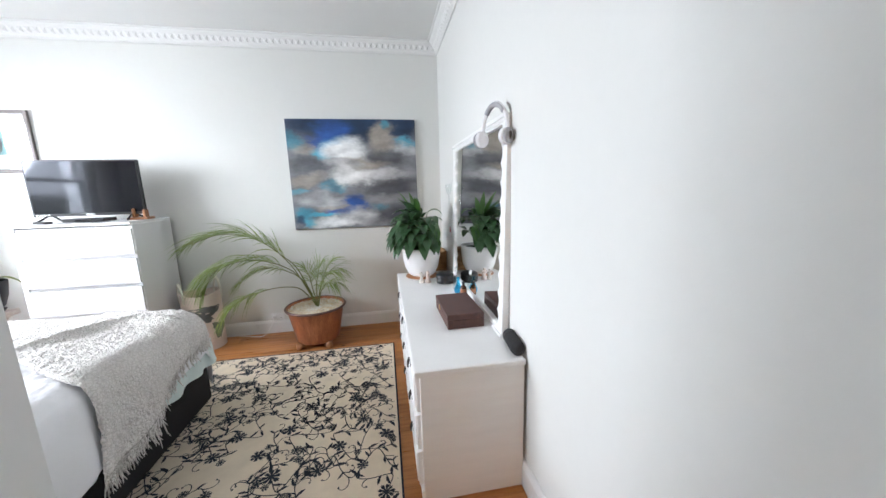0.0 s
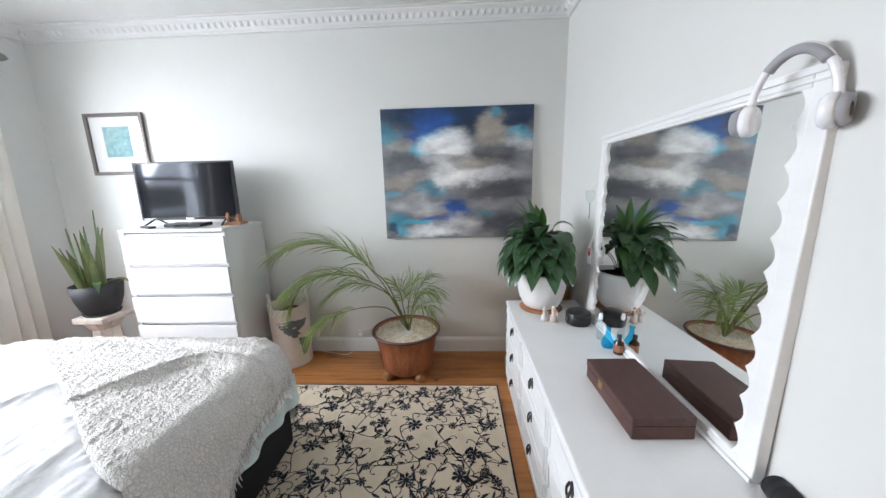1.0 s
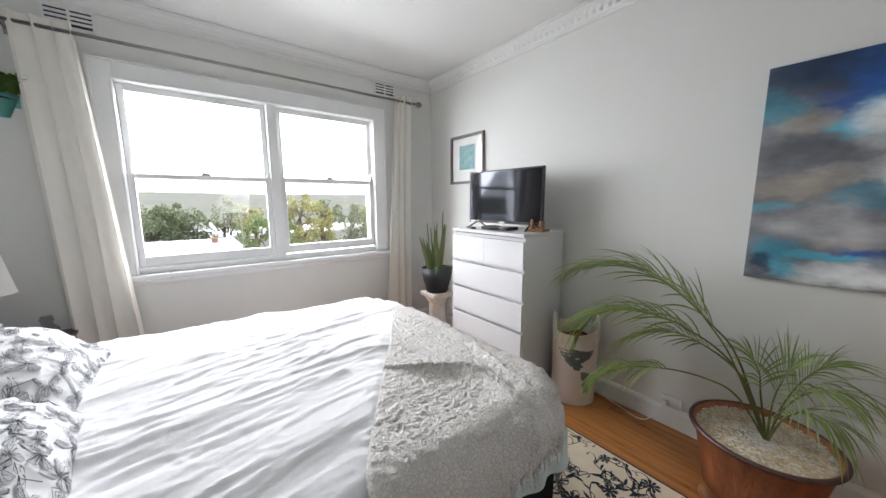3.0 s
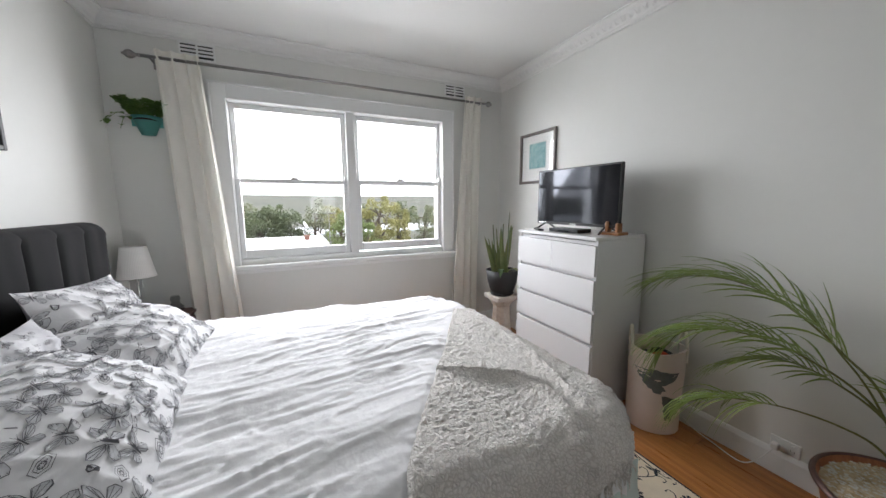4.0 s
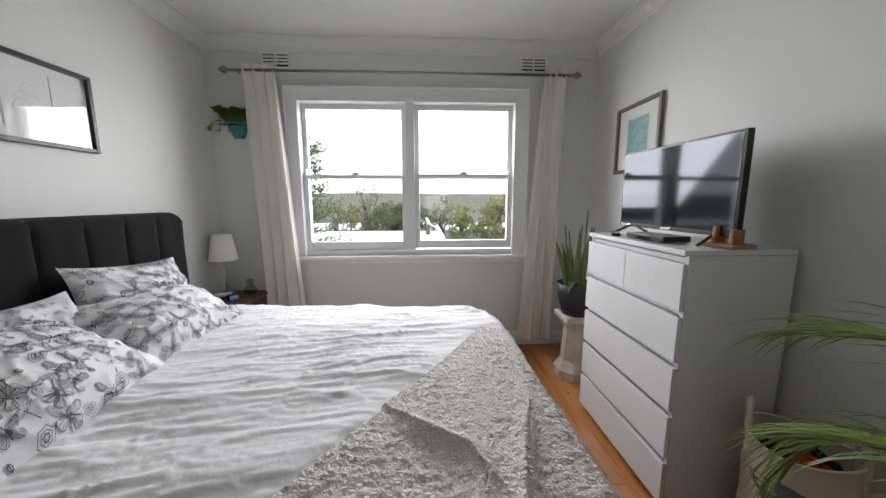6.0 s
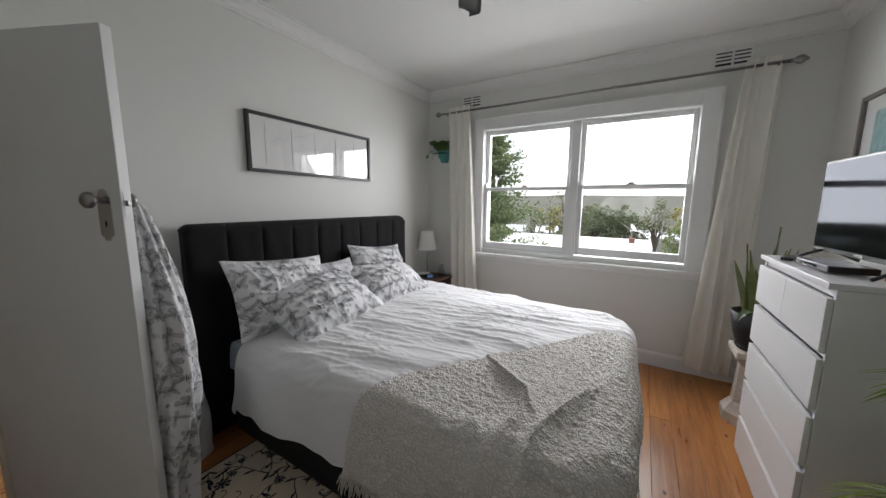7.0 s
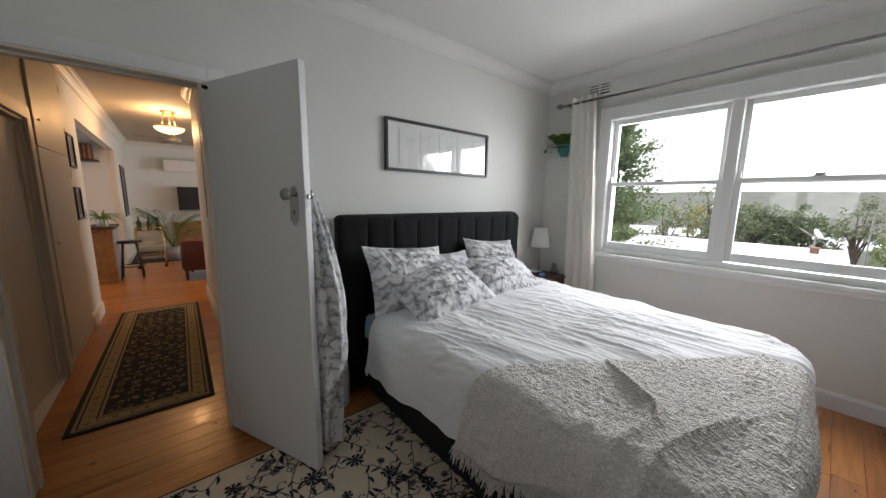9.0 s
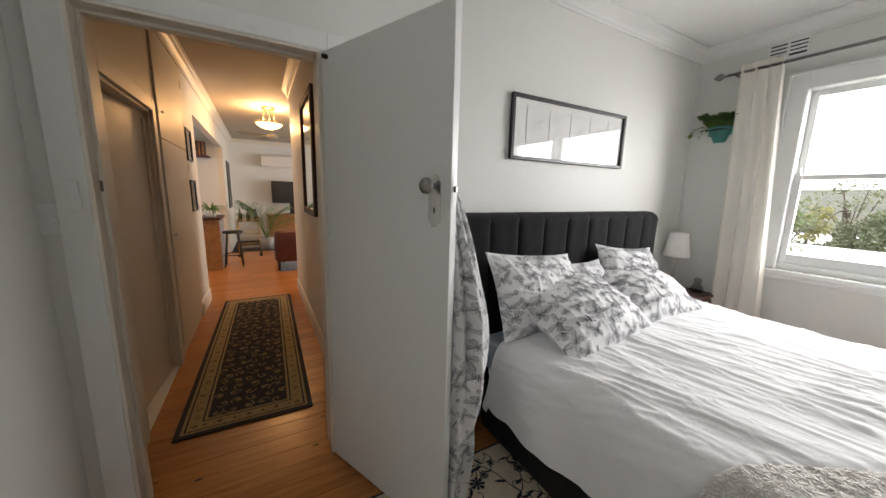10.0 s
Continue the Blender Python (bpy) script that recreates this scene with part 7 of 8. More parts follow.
for a in (225, 305, 85):
    a = radians(a)
    part("wooden_foot", lathe(bmesh.new(), [(0, -0.03), (0.026, -0.03), (0.031, -0.024), (0.031, 0.024), (0.026, 0.03), (0, 0.03)], 20, pose(0.19 * math.cos(a), 0.19 * math.sin(a), 0.031, 90, 0, math.degrees(a) + 90)), MAPLE, pt, smooth=True)
PEB = mat("pale_pebbles", (0.78, 0.66, 0.46), 0.7, dark=(0.48, 0.33, 0.16), scale=25, fine=90, bump=0.2)
PEBW = mat("white_pebbles", (0.80, 0.77, 0.70), 0.7, vary=0.2, scale=25)
part("pebble_bed", lathe(bmesh.new(), [(0.238, 0.334), (0.15, 0.338), (0, 0.34)], 40), PEB, tub, smooth=True)
rnd = random.Random(17)
bm = bmesh.new()
for k in range(2600):
    r, a = 0.232 * math.sqrt(rnd.random()), rnd.random() * 6.283
    s = rnd.uniform(0.0035, 0.0065)
    c = Vector((r * math.cos(a), r * math.sin(a), 0.34 + rnd.uniform(0, 0.006)))
    t = rnd.random() * 6.28
    ring = [c + Vector((s * 1.3 * math.cos(t + q * 1.2566), s * math.sin(t + q * 1.2566), rnd.uniform(-0.001, 0.001))) for q in range(5)]
    top = bm.verts.new(c + Vector((0, 0, s * 0.75)))
    vs = [bm.verts.new(p) for p in ring]
    mi = 1 if (c - Vector((-0.01, -0.03, 0.34))).length < 0.075 and rnd.random() < 0.8 or rnd.random() < 0.4 else 0
    for q in range(5):
        bm.faces.new((vs[q], vs[(q + 1) % 5], top)).material_index = mi
part("pebble_layer", bm, [PEB, PEBW], tub, smooth=True, kind="stuff")

PALM = leaf_mat("palm_frond", (0.25, 0.32, 0.10), (0.10, 0.16, 0.045), rough=0.35, scale=10)
PALMY = leaf_mat("palm_stem", (0.16, 0.17, 0.06), (0.10, 0.09, 0.03), rough=0.5, scale=10)


def frond(path, n, ll, seed, start=0.35, wid=0.0075, droop=0.9, fan=0.75):
    """One frond: an arching rachis with two rows of narrow drooping leaflets."""
    rr = random.Random(seed)
    pts = bez(path, 14)
    m = len(pts) - 1
    bm = bmesh.new()
    tube(bm, pts, [0.0055 * (1 - 0.7 * i / m) for i in range(m + 1)], 6, mi=1)
    for k in range(n):
        t = start + (0.99 - start) * k / (n - 1)
        i = min(int(t * m), m - 1)
        p = pts[i].lerp(pts[i + 1], t * m - i)
        d = (pts[i + 1] - pts[i]).normalized()
        side = d.cross(Vector((0, 0, 1))).normalized()
        upv = side.cross(d)
        q = (t - start) / (1 - start)
        l = ll * (0.45 + 0.75 * math.sin(math.pi * (0.18 + 0.72 * q))) * rr.uniform(0.85, 1.1)
        for s in (-1, 1):
            dv = d * (0.55 + 0.7 * q) + side * s * fan * (1.1 - 0.5 * q) + upv * rr.uniform(0.05, 0.35)
            leaf_blade(bm, p, dv, l, wid * rr.uniform(0.8, 1.2), droop * rr.uniform(0.7, 1.4), 7, fold=0.35, up=upv)
    return part("frond", bm, [PALM, PALMY], pt, smooth=True)


B = (0.02, 0.0, 0.33)
frond([B, (-0.11, -0.03, 0.70), (-0.22, -0.04, 0.834), (-0.36, -0.05, 0.96), (-0.52, -0.06, 1.04), (-0.70, -0.07, 1.05), (-0.86, -0.08, 1.0)], 34, 0.36, 1, start=0.32, wid=0.0074, droop=1.1, fan=0.34)
frond([B, (-0.12, -0.04, 0.66), (-0.34, -0.07, 0.80), (-0.56, -0.09, 0.82), (-0.74, -0.11, 0.75), (-0.80, -0.12, 0.66)], 34, 0.36, 2, start=0.32, wid=0.0074, droop=1.5, fan=0.36)
frond([B, (-0.09, -0.05, 0.52), (-0.20, -0.07, 0.565), (-0.36, -0.10, 0.56), (-0.55, -0.13, 0.50), (-0.66, -0.15, 0.42)], 20, 0.32, 3, start=0.6, wid=0.0072, droop=2.0, fan=0.45)
frond([B, (-0.09, 0.0, 0.60), (-0.28, -0.01, 0.72), (-0.44, -0.02, 0.72), (-0.60, -0.03, 0.62)], 22, 0.24, 8, start=0.42, wid=0.006, droop=1.2, fan=0.6)
frond([B, (-0.13, -0.05, 0.70), (-0.24, -0.06, 0.86), (-0.33, -0.07, 0.99)], 6, 0.10, 11, start=0.7, wid=0.005, droop=0.3, fan=0.2)
frond([B, (0.02, 0.0, 0.52), (0.04, 0.01, 0.64), (0.06, 0.02, 0.71)], 16, 0.20, 4, start=0.45, wid=0.0040, droop=0.9, fan=0.7)
frond([B, (0.05, -0.01, 0.50), (0.11, -0.02, 0.62), (0.17, -0.03, 0.66)], 18, 0.26, 5, start=0.40, wid=0.0042, droop=1.8, fan=0.7)
frond([B, (-0.02, 0.02, 0.52), (-0.04, 0.03, 0.64), (-0.08, 0.04, 0.70)], 14, 0.18, 6, start=0.45, wid=0.0040, droop=1.0, fan=0.7)
frond([B, (0.06, -0.04, 0.48), (0.12, -0.08, 0.57), (0.19, -0.12, 0.58)], 16, 0.24, 9, start=0.40, wid=0.0042, droop=1.9, fan=0.7)
frond([B, (0.05, 0.03, 0.52), (0.10, 0.05, 0.66), (0.15, 0.07, 0.73)], 16, 0.20, 7, start=0.45, wid=0.0040, droop=1.2, fan=0.7)

# ---- peace lily on the dresser ----
LILY = leaf_mat("lily_leaf", (0.05, 0.115, 0.045), (0.02, 0.055, 0.025), rough=0.28, scale=6, translucent=0.12)
LILYB = leaf_mat("young_lily_leaf", (0.065, 0.15, 0.04), (0.03, 0.08, 0.02), rough=0.3, scale=6, translucent=0.2)
LYX, LYY = 2.205, 6.42
ly = thing("potted_lily", "dark green peace lily in a white pot on a wooden coaster", "plant", pose(LYX, LYY, DRZ))
part("coaster", lathe(bmesh.new(), [(0, 0.001), (0.135, 0.001), (0.14, 0.006), (0.135, 0.011), (0, 0.011)], 40), MAPLE, ly, smooth=True)
part("pot", lathe(bmesh.new(), [(0, 0.012), (0.09, 0.012), (0.115, 0.03), (0.142, 0.09), (0.158, 0.17), (0.163, 0.24), (0.167, 0.255), (0.158, 0.257), (0.15, 0.225), (0, 0.22)], 48), mat("white_glazed_pot", (0.80, 0.80, 0.80), 0.3, vary=0.03, scale=8, bump=0.08), ly, smooth=True)
part("soil", lathe(bmesh.new(), [(0.152, 0.228), (0, 0.235)], 24), bpy.data.materials["dark_soil"], ly)
rnd = random.Random(23)
made = 0
while made < 92:
    a = rnd.random() * 6.283
    f = rnd.random()
    rr_ = 0.04 + 0.15 * math.sqrt(f)
    tip = Vector((rr_ * math.cos(a), rr_ * math.sin(a), 0.27 + (0.30 - 0.22 * f) * rnd.uniform(0.55, 1.0)))
    dv = Vector((math.cos(a), math.sin(a), rnd.uniform(0.6, 1.5) * (1 - f) - 0.15 + rnd.uniform(-0.3, 0.3)))
    ln = rnd.uniform(0.15, 0.23)
    end = tip + dv.normalized() * ln
    if end.x > 0.215 or tip.x > 0.17 or LYY + end.y > N - 0.05 or (end.y < -0.1 and end.x > 0.15):
        continue
    bm = bmesh.new()
    tube(bm, bez([(0.04 * math.cos(a), 0.04 * math.sin(a), 0.23), (0.5 * tip.x, 0.5 * tip.y, 0.23 + 0.62 * (tip.z - 0.23)), tuple(tip)], 4), 0.0028, 5)
    leaf_blade(bm, tip, dv, ln, rnd.uniform(0.034, 0.050), rnd.uniform(1.1, 2.6), 9, fold=0.22)
    part("leaf", bm, LILYB if made % 9 == 0 and f < 0.5 else LILY, ly, smooth=True)
    made += 1
for a, e, l in ((3.3, 2.2, 0.22), (2.6, 2.6, 0.26), (2.0, 3.0, 0.24), (1.6, 1.8, 0.22), (4.4, 2.4, 0.2)):
    bm = bmesh.new()
    p = Vector((0.07 * math.cos(a), 0.07 * math.sin(a), 0.52))
    tube(bm, [(0.02 * math.cos(a), 0.02 * math.sin(a), 0.24), p], 0.0028, 5)
    leaf_blade(bm, p, (math.cos(a), math.sin(a), e), l, 0.024, 0.9, 9, fold=0.3)
    part("leaf", bm, LILYB, ly, smooth=True)

# ---- outlet and lead on the north wall, switches by the door ----
ou = thing("power_outlet", "white double power outlet above the baseboard with a plug", "outlet", pose(0.80, N, 0.165))
part("plate", boxes((-0.058, 0.058, -0.009, 0, -0.036, 0.036), bevel=0.003), TRIM, ou)
for x in (-0.03, 0.03):
    part("switch", boxes((x - 0.006, x + 0.006, -0.013, -0.008, 0.012, 0.024)), TRIM, ou)
    for dx, r in ((-0.007, 30), (0.007, -30)):
        part("pin_slot", boxes((x + dx - 0.001, x + dx + 0.001, -0.0095, -0.0085, -0.014, -0.004)), BLACKP, ou)
cord = thing("extension_cable", "white plug and lead running from the outlet along the floor", "cord", pose(0, 0, 0))
part("plug", boxes((0.755, 0.785, N - 0.045, N - 0.013, 0.14, 0.172), bevel=0.005), TRIM, cord)
part("lead", tube(bmesh.new(), bez([(0.77, N - 0.04, 0.145), (0.72, N - 0.07, 0.05), (0.66, N - 0.09, 0.006), (0.52, N - 0.06, 0.006), (0.42, N - 0.05, 0.02), (0.30, N - 0.03, 0.06)], 8), 0.0035, 6), TRIM, cord, smooth=True)
for x, z, nm in ((2.405, 1.395, "white light switch plate beside the door"), (2.455, 1.31, "white dimmer plate beside the door")):
    s = thing("light_switch", nm, "switch", pose(x, S, z))
    if x > 2.45:
        part("plate", boxes((-0.03, 0.035, 0, 0.008, -0.055, 0.055), bevel=0.003), TRIM, s)
        part("dial", lathe(bmesh.new(), [(0.012, 0), (0.012, 0.012), (0, 0.013)], 18, pose(0, 0.008, 0, -90, 0, 0)), TRIM, s)
    else:
        part("plate", boxes((-0.035, 0.03, 0.0165, 0.0245, -0.055, 0.055), bevel=0.003), TRIM, s)
        part("rocker", boxes((-0.008, 0.008, 0.024, 0.029, -0.012, 0.012)), TRIM, s)
part("strike", boxes((DX1 - 0.0135, DX1 - 0.0115, S - 0.03, S - 0.008, 1.41, 1.45)), DARKM, kind="structure")

ceiling_fan(0.47, 5.34, H, "grey bladed ceiling fan over the foot of the bed", 209, 0.46)

# ---- outside: slope, river, trees, neighbour's roof ----
def land(x, y):
    """Ground height: falls from the house to the river flat, then rises to a low far ridge."""
    d = -x
    if d < 70:
        z = -3.4 - 2.2 * max(0, min(1, (d - 5) / 65))
    elif d < 120:
        z = -5.6
    else:
        z = -5.6 + 23.0 * min(1, (d - 120) / 520) ** 1.1
    return z + 0.5 * noise.noise(Vector((x * 0.02, y * 0.02, 0))) * (1 if 12 < d < 70 else 0.25) + (2.5 * noise.noise(Vector((x * 0.004, y * 0.004, 4))) if d > 200 else 0)


xs = [60, 20, 5, -2, -10, -16, -22, -30, -40, -52, -66, -74, -80, -96, -104, -120, -160, -220, -300, -380, -470, -560, -680, -900, -1400]
ys = [-1500, -900, -600, -420, -300, -210, -150, -110, -80, -60, -45, -32, -22, -14, -8, -3, 2, 7, 12, 18, 25, 34, 45, 60, 80, 110, 150, 210, 300, 420, 600, 900, 1500]
bm = bmesh.new()
g = [[bm.verts.new((x, y, land(x, y))) for y in ys] for x in xs]
for i in range(len(xs) - 1):
    for j in range(len(ys) - 1):
        bm.faces.new((g[i][j], g[i + 1][j], g[i + 1][j + 1], g[i][j + 1]))
GRASS = mat("dry_paddock", (0.090, 0.088, 0.062), 0.95, dark=(0.030, 0.037, 0.024), scale=0.05, fine=0.22, bump=0.3, bump_scale=2.0, bump_dist=0.1)
part("ground", bm, GRASS, kind="structure", smooth=True)
part("water", boxes((-101, -77, -900, 900, -5.7, -5.22)), mat("pale_river", (0.5, 0.53, 0.55), 0.25, vary=0.1, scale=0.1, bump=0.2, bump_scale=0.6, bump_dist=0.05), kind="structure")

BARK = mat("grey_bark", (0.16, 0.13, 0.10), 0.9, dark=(0.05, 0.04, 0.03), scale=4, stretch=(1, 1, 0.3), fine=20, bump=0.4)
GUM = leaf_mat("gum_leaf", (0.20, 0.215, 0.135), (0.09, 0.105, 0.07), rough=0.6, scale=0.8, translucent=0.2)
GUMD = leaf_mat("dark_shrub_leaf", (0.14, 0.165, 0.09), (0.06, 0.08, 0.045), rough=0.6, scale=0.8, translucent=0.15)
GUMY = leaf_mat("olive_yellow_leaf", (0.30, 0.28, 0.12), (0.13, 0.14, 0.06), rough=0.6, scale=0.8, translucent=0.25)
LIME = leaf_mat("fresh_green_leaf", (0.19, 0.23, 0.10), (0.09, 0.125, 0.05), rough=0.6, scale=1.2, translucent=0.3)
PINE = leaf_mat("pine_needle", (0.19, 0.235, 0.115), (0.085, 0.125, 0.06), rough=0.7, scale=0.8, translucent=0.1)


def clump(bm, c, r, n, rnd, size):
    """A spray of small leaves round a point, denser at its skin."""
    for _ in range(n):
        d = Vector((rnd.gauss(0, 1), rnd.gauss(0, 1), rnd.gauss(0, 0.8))).normalized() * r * rnd.uniform(0.35, 1.0) ** 0.6
        p = c + d
        a = Vector((rnd.gauss(0, 1), rnd.gauss(0, 1), rnd.gauss(0, 1))).normalized()
        b = a.cross(Vector((rnd.gauss(0, 1), rnd.gauss(0, 1), rnd.gauss(0, 1)))).normalized()
        s = size * rnd.uniform(0.6, 1.3)
        bm.faces.new([bm.verts.new(p + a * s), bm.verts.new(p + b * s * 0.45), bm.verts.new(p - a * s), bm.verts.new(p - b * s * 0.45)])


def tree(x, y, top, spread, seed, leaf, label, base=None, size=0.16, dense=70, crown_from=0.4, clumps=26, lean=0.0):
    rnd = random.Random(seed)
    z0 = base if base is not None else land(x, y) - 0.1
    hgt = top - z0
    t = thing("tree", label, "tree", pose(x, y, z0))
    bm = bmesh.new()
    trunk = bez([(0, 0, 0), (0.1 * spread * lean, 0.15 * spread * (rnd.random() - 0.5), hgt * 0.35), (0.2 * spread * lean, 0.25 * spread * (rnd.random() - 0.5), hgt * 0.7)], 6)
    r0 = 0.05 * hgt ** 0.8
    tube(bm, trunk, [r0 * (1 - 0.6 * i / (len(trunk) - 1)) for i in range(len(trunk))], 8)
    ends = []
    for k in range(clumps):
        s = trunk[rnd.randint(len(trunk) // 3, len(trunk) - 1)]
        a, q = rnd.random() * 6.283, spread * math.sqrt(rnd.random())
        f = crown_from + (1 - crown_from) * rnd.random()
        wz = math.sqrt(max(0.05, 1 - ((f - 0.5 * (1 + crown_from)) / (0.62 * (1 - crown_from))) ** 2))
        e = Vector((q * wz * math.cos(a), q * wz * math.sin(a), hgt * f * 0.94))
        ends.append(e)
        if k % 2 == 0:
            mid = s.lerp(e, 0.5) + Vector((0, 0, 0.06 * hgt))
            tube(bm, bez([s, mid, e], 4), [r0 * 0.35, r0 * 0.3, r0 * 0.27, r0 * 0.24, r0 * 0.2, r0 * 0.16, r0 * 0.12, r0 * 0.08, r0 * 0.05], 5, cap=False)
    part("trunk", bm, BARK, t, smooth=True)
    bm = bmesh.new()
    for e in ends:
        clump(bm, e, spread * rnd.uniform(0.2, 0.38), dense, rnd, size)
    part("crown", bm, leaf, t)
    return t


G1, G2, G3 = "olive-green gum tree with open twiggy crown", "dense dark green shrubby tree by the roof", "yellow-olive tree beyond the neighbour's roof"
tree(-30, 2.2, 1.5, 2.0, 1, GUMD, G2, dense=130, crown_from=0.25, clumps=40, size=0.13)
tree(-31, 4.6, 1.1, 1.7, 2, GUMD, G2, dense=120, crown_from=0.25, clumps=34, size=0.13)
tree(-33, 0.2, 0.6, 2.0, 3, GUM, G1, dense=90, crown_from=0.3, clumps=34)
tree(-30, 6.9, 2.0, 1.3, 4, GUM, G1, dense=46, crown_from=0.5, clumps=24, size=0.12)
tree(-26, 8.4, 0.9, 1.3, 5, LIME, "fresh green tree beyond the neighbour's roof", dense=100, crown_from=0.25, clumps=30, size=0.11)
tree(-29, 12.2, 2.5, 1.7, 6, GUMY, G3, dense=80, crown_from=0.3, clumps=36, size=0.12)
tree(-31, 14.8, 1.6, 1.6, 7, GUMY, G3, dense=70, crown_from=0.3, clumps=30, size=0.13)
tree(-27, 10.6, 0.1, 1.4, 8, LIME, "fresh green shrub beyond the neighbour's roof", dense=90, crown_from=0.15, clumps=30, size=0.11)
tree(-34, -0.9, 3.3, 1.9, 9, GUM, G1, dense=34, crown_from=0.55, clumps=20, size=0.12)
tree(-28, -2.6, 1.4, 1.6, 10, GUM, G1, dense=60, crown_from=0.3, clumps=26, size=0.13)
tree(-25, 3.6, -0.9, 1.2, 11, LIME, "bright green shrub close behind the roof", dense=110, crown_from=0.1, clumps=26, size=0.10)
tree(-24, -3.2, -0.55, 1.6, 12, LIME, "bright green hedge tree behind the roof", dense=110, crown_from=0.1, clumps=34, size=0.11)
tree(-24, -6.0, -0.3, 1.7, 13, GUMD, G2, dense=110, crown_from=0.1, clumps=34, size=0.12)
tree(-33, 18.5, 1.3, 1.9, 14, GUM, G1, dense=70, crown_from=0.3, clumps=30, size=0.14)
tree(-36, 23.0, 1.4, 2.2, 15, GUM, G1, dense=70, crown_from=0.3, clumps=30, size=0.15)
tree(-40, 29.0, 1.2, 2.4, 16, GUMD, G2, dense=70, crown_from=0.3, clumps=30, size=0.16)
tree(-30, 21.5, -1.6, 1.5, 17, GUMY, "dry olive shrub in the paddock", dense=70, crown_from=0.1, clumps=26, size=0.12)
for k in range(18):
    rr = random.Random(200 + k)
    tree(-62 - 8 * rr.random(), -28 + 7.5 * k + 4 * rr.random(), 0.4 + 1.6 * rr.random(), 2.6, 40 + k, (GUM, GUMD, GUMY)[k % 3], "distant riverside gum tree", dense=44, crown_from=0.3, clumps=20, size=0.3)


def pine():
    rnd = random.Random(6)
    x, y, z0, hgt = -14.2, -0.75, -3.3, 10.0
    t = thing("pine_tree", "tall dark pine tree with layered ragged branches", "tree", pose(x, y, z0))
    part("trunk", tube(bmesh.new(), [(0, 0, 0), (0.03, 0.02, hgt * 0.5), (0, 0.05, hgt)], [0.2, 0.13, 0.03], 10), BARK, t, smooth=True)
    bm = bmesh.new()
    for k in range(190):
        f = 0.10 + 0.86 * rnd.random()
        a = rnd.random() * 6.283
        r = (1 - f) ** 0.75 * 3.1 * rnd.uniform(0.45, 1.0) + 0.25
        d = Vector((math.cos(a), math.sin(a), 0.12))
        for j in range(6):
            clump(bm, Vector((0, 0, hgt * f)) + d * r * (0.3 + 0.7 * j / 5) + Vector((0, 0, 0.12 * j / 5 - 0.1)), 0.27, 20, rnd, 0.085)
    part("needles", bm, PINE, t)


pine()

# neighbour's house: low white roof, chimney, dish, aerial mast
ROOFW = mat("white_metal_roof", (0.80, 0.80, 0.79), 0.4, vary=0.05, scale=0.6, fine=8, bump=0.1)
nh = thing("neighbour_house", "low neighbouring house with a white metal roof", "house", pose(0, 0, 0.55))
part("wall", boxes((-22.5, -15.6, -0.9, 6.0, -3.9, -1.42)), mat("pale_render", (0.5, 0.48, 0.45), 0.9, vary=0.1, scale=2), nh)
bm = bmesh.new()
nrib = 60
for side, xa, xb in ((0, -15.2, -19.0), (1, -22.9, -19.0)):
    for k in range(nrib):
        y0, y1 = -1.2 + 7.6 * k / nrib, -1.2 + 7.6 * (k + 1) / nrib
        ym = (y0 + y1) / 2
        rows = [(y0, 0.0), (ym, 0.03), (y1, 0.0)]
        for (ya, da), (yb, db_) in zip(rows, rows[1:]):
            bm.faces.new([bm.verts.new(p) for p in ((xa, ya, -1.42 + da), (xa, yb, -1.42 + db_), (xb, yb, -0.98 + db_), (xb, ya, -0.98 + da))])
part("roof", bm, ROOFW, nh)
part("fascia", boxes((-15.22, -15.16, -1.2, 6.4, -1.6, -1.42), (-22.9, -15.2, 6.38, 6.42, -1.6, -1.0)), ROOFW, nh)
ch = part("chimney", boxes((-18.25, -17.95, 5.42, 5.68, -1.4, -0.88)), mat("red_brick", (0.20, 0.10, 0.075), 0.9, vary=0.3, scale=6, bump=0.4), nh)
part("chimney_cap", boxes((-18.28, -17.92, 5.39, 5.71, -0.88, -0.84)), mat("terracotta", (0.24, 0.12, 0.09), 0.8, vary=0.2), nh)
ds = part("satellite_dish", lathe(bmesh.new(), [(0, 0), (0.1, 0.013), (0.17, 0.04), (0.22, 0.075), (0.223, 0.073), (0.17, 0.033), (0, -0.008)], 24, pose(-18.8, 5.5, -0.35, 60, 0, 160)), ROOFW, nh, smooth=True)
part("dish_arm", tube(bmesh.new(), [(-18.8, 5.5, -1.0), (-18.8, 5.5, -0.36)], 0.03, 8), STEEL, ds)
part("feed_horn", tube(bmesh.new(), [(-18.8, 5.42, -0.45), (-18.7, 5.05, -0.15)], 0.025, 6), STEEL, ds)
part("aerial_mast", tube(bmesh.new(), [(-19.5, 6.9, -3.6), (-19.5, 6.9, 0.6)], 0.025, 6), STEEL, nh)
for z in (0.1, 0.35, 0.55):
    part("aerial_bar", tube(bmesh.new(), [(-19.5, 6.6, z), (-19.5, 7.2, z)], 0.012, 5), STEEL, nh)
part("vent_pipe", tube(bmesh.new(), [(-15.9, -1.0, -1.5), (-15.9, -1.0, -0.75)], 0.03, 8), ROOFW, nh)

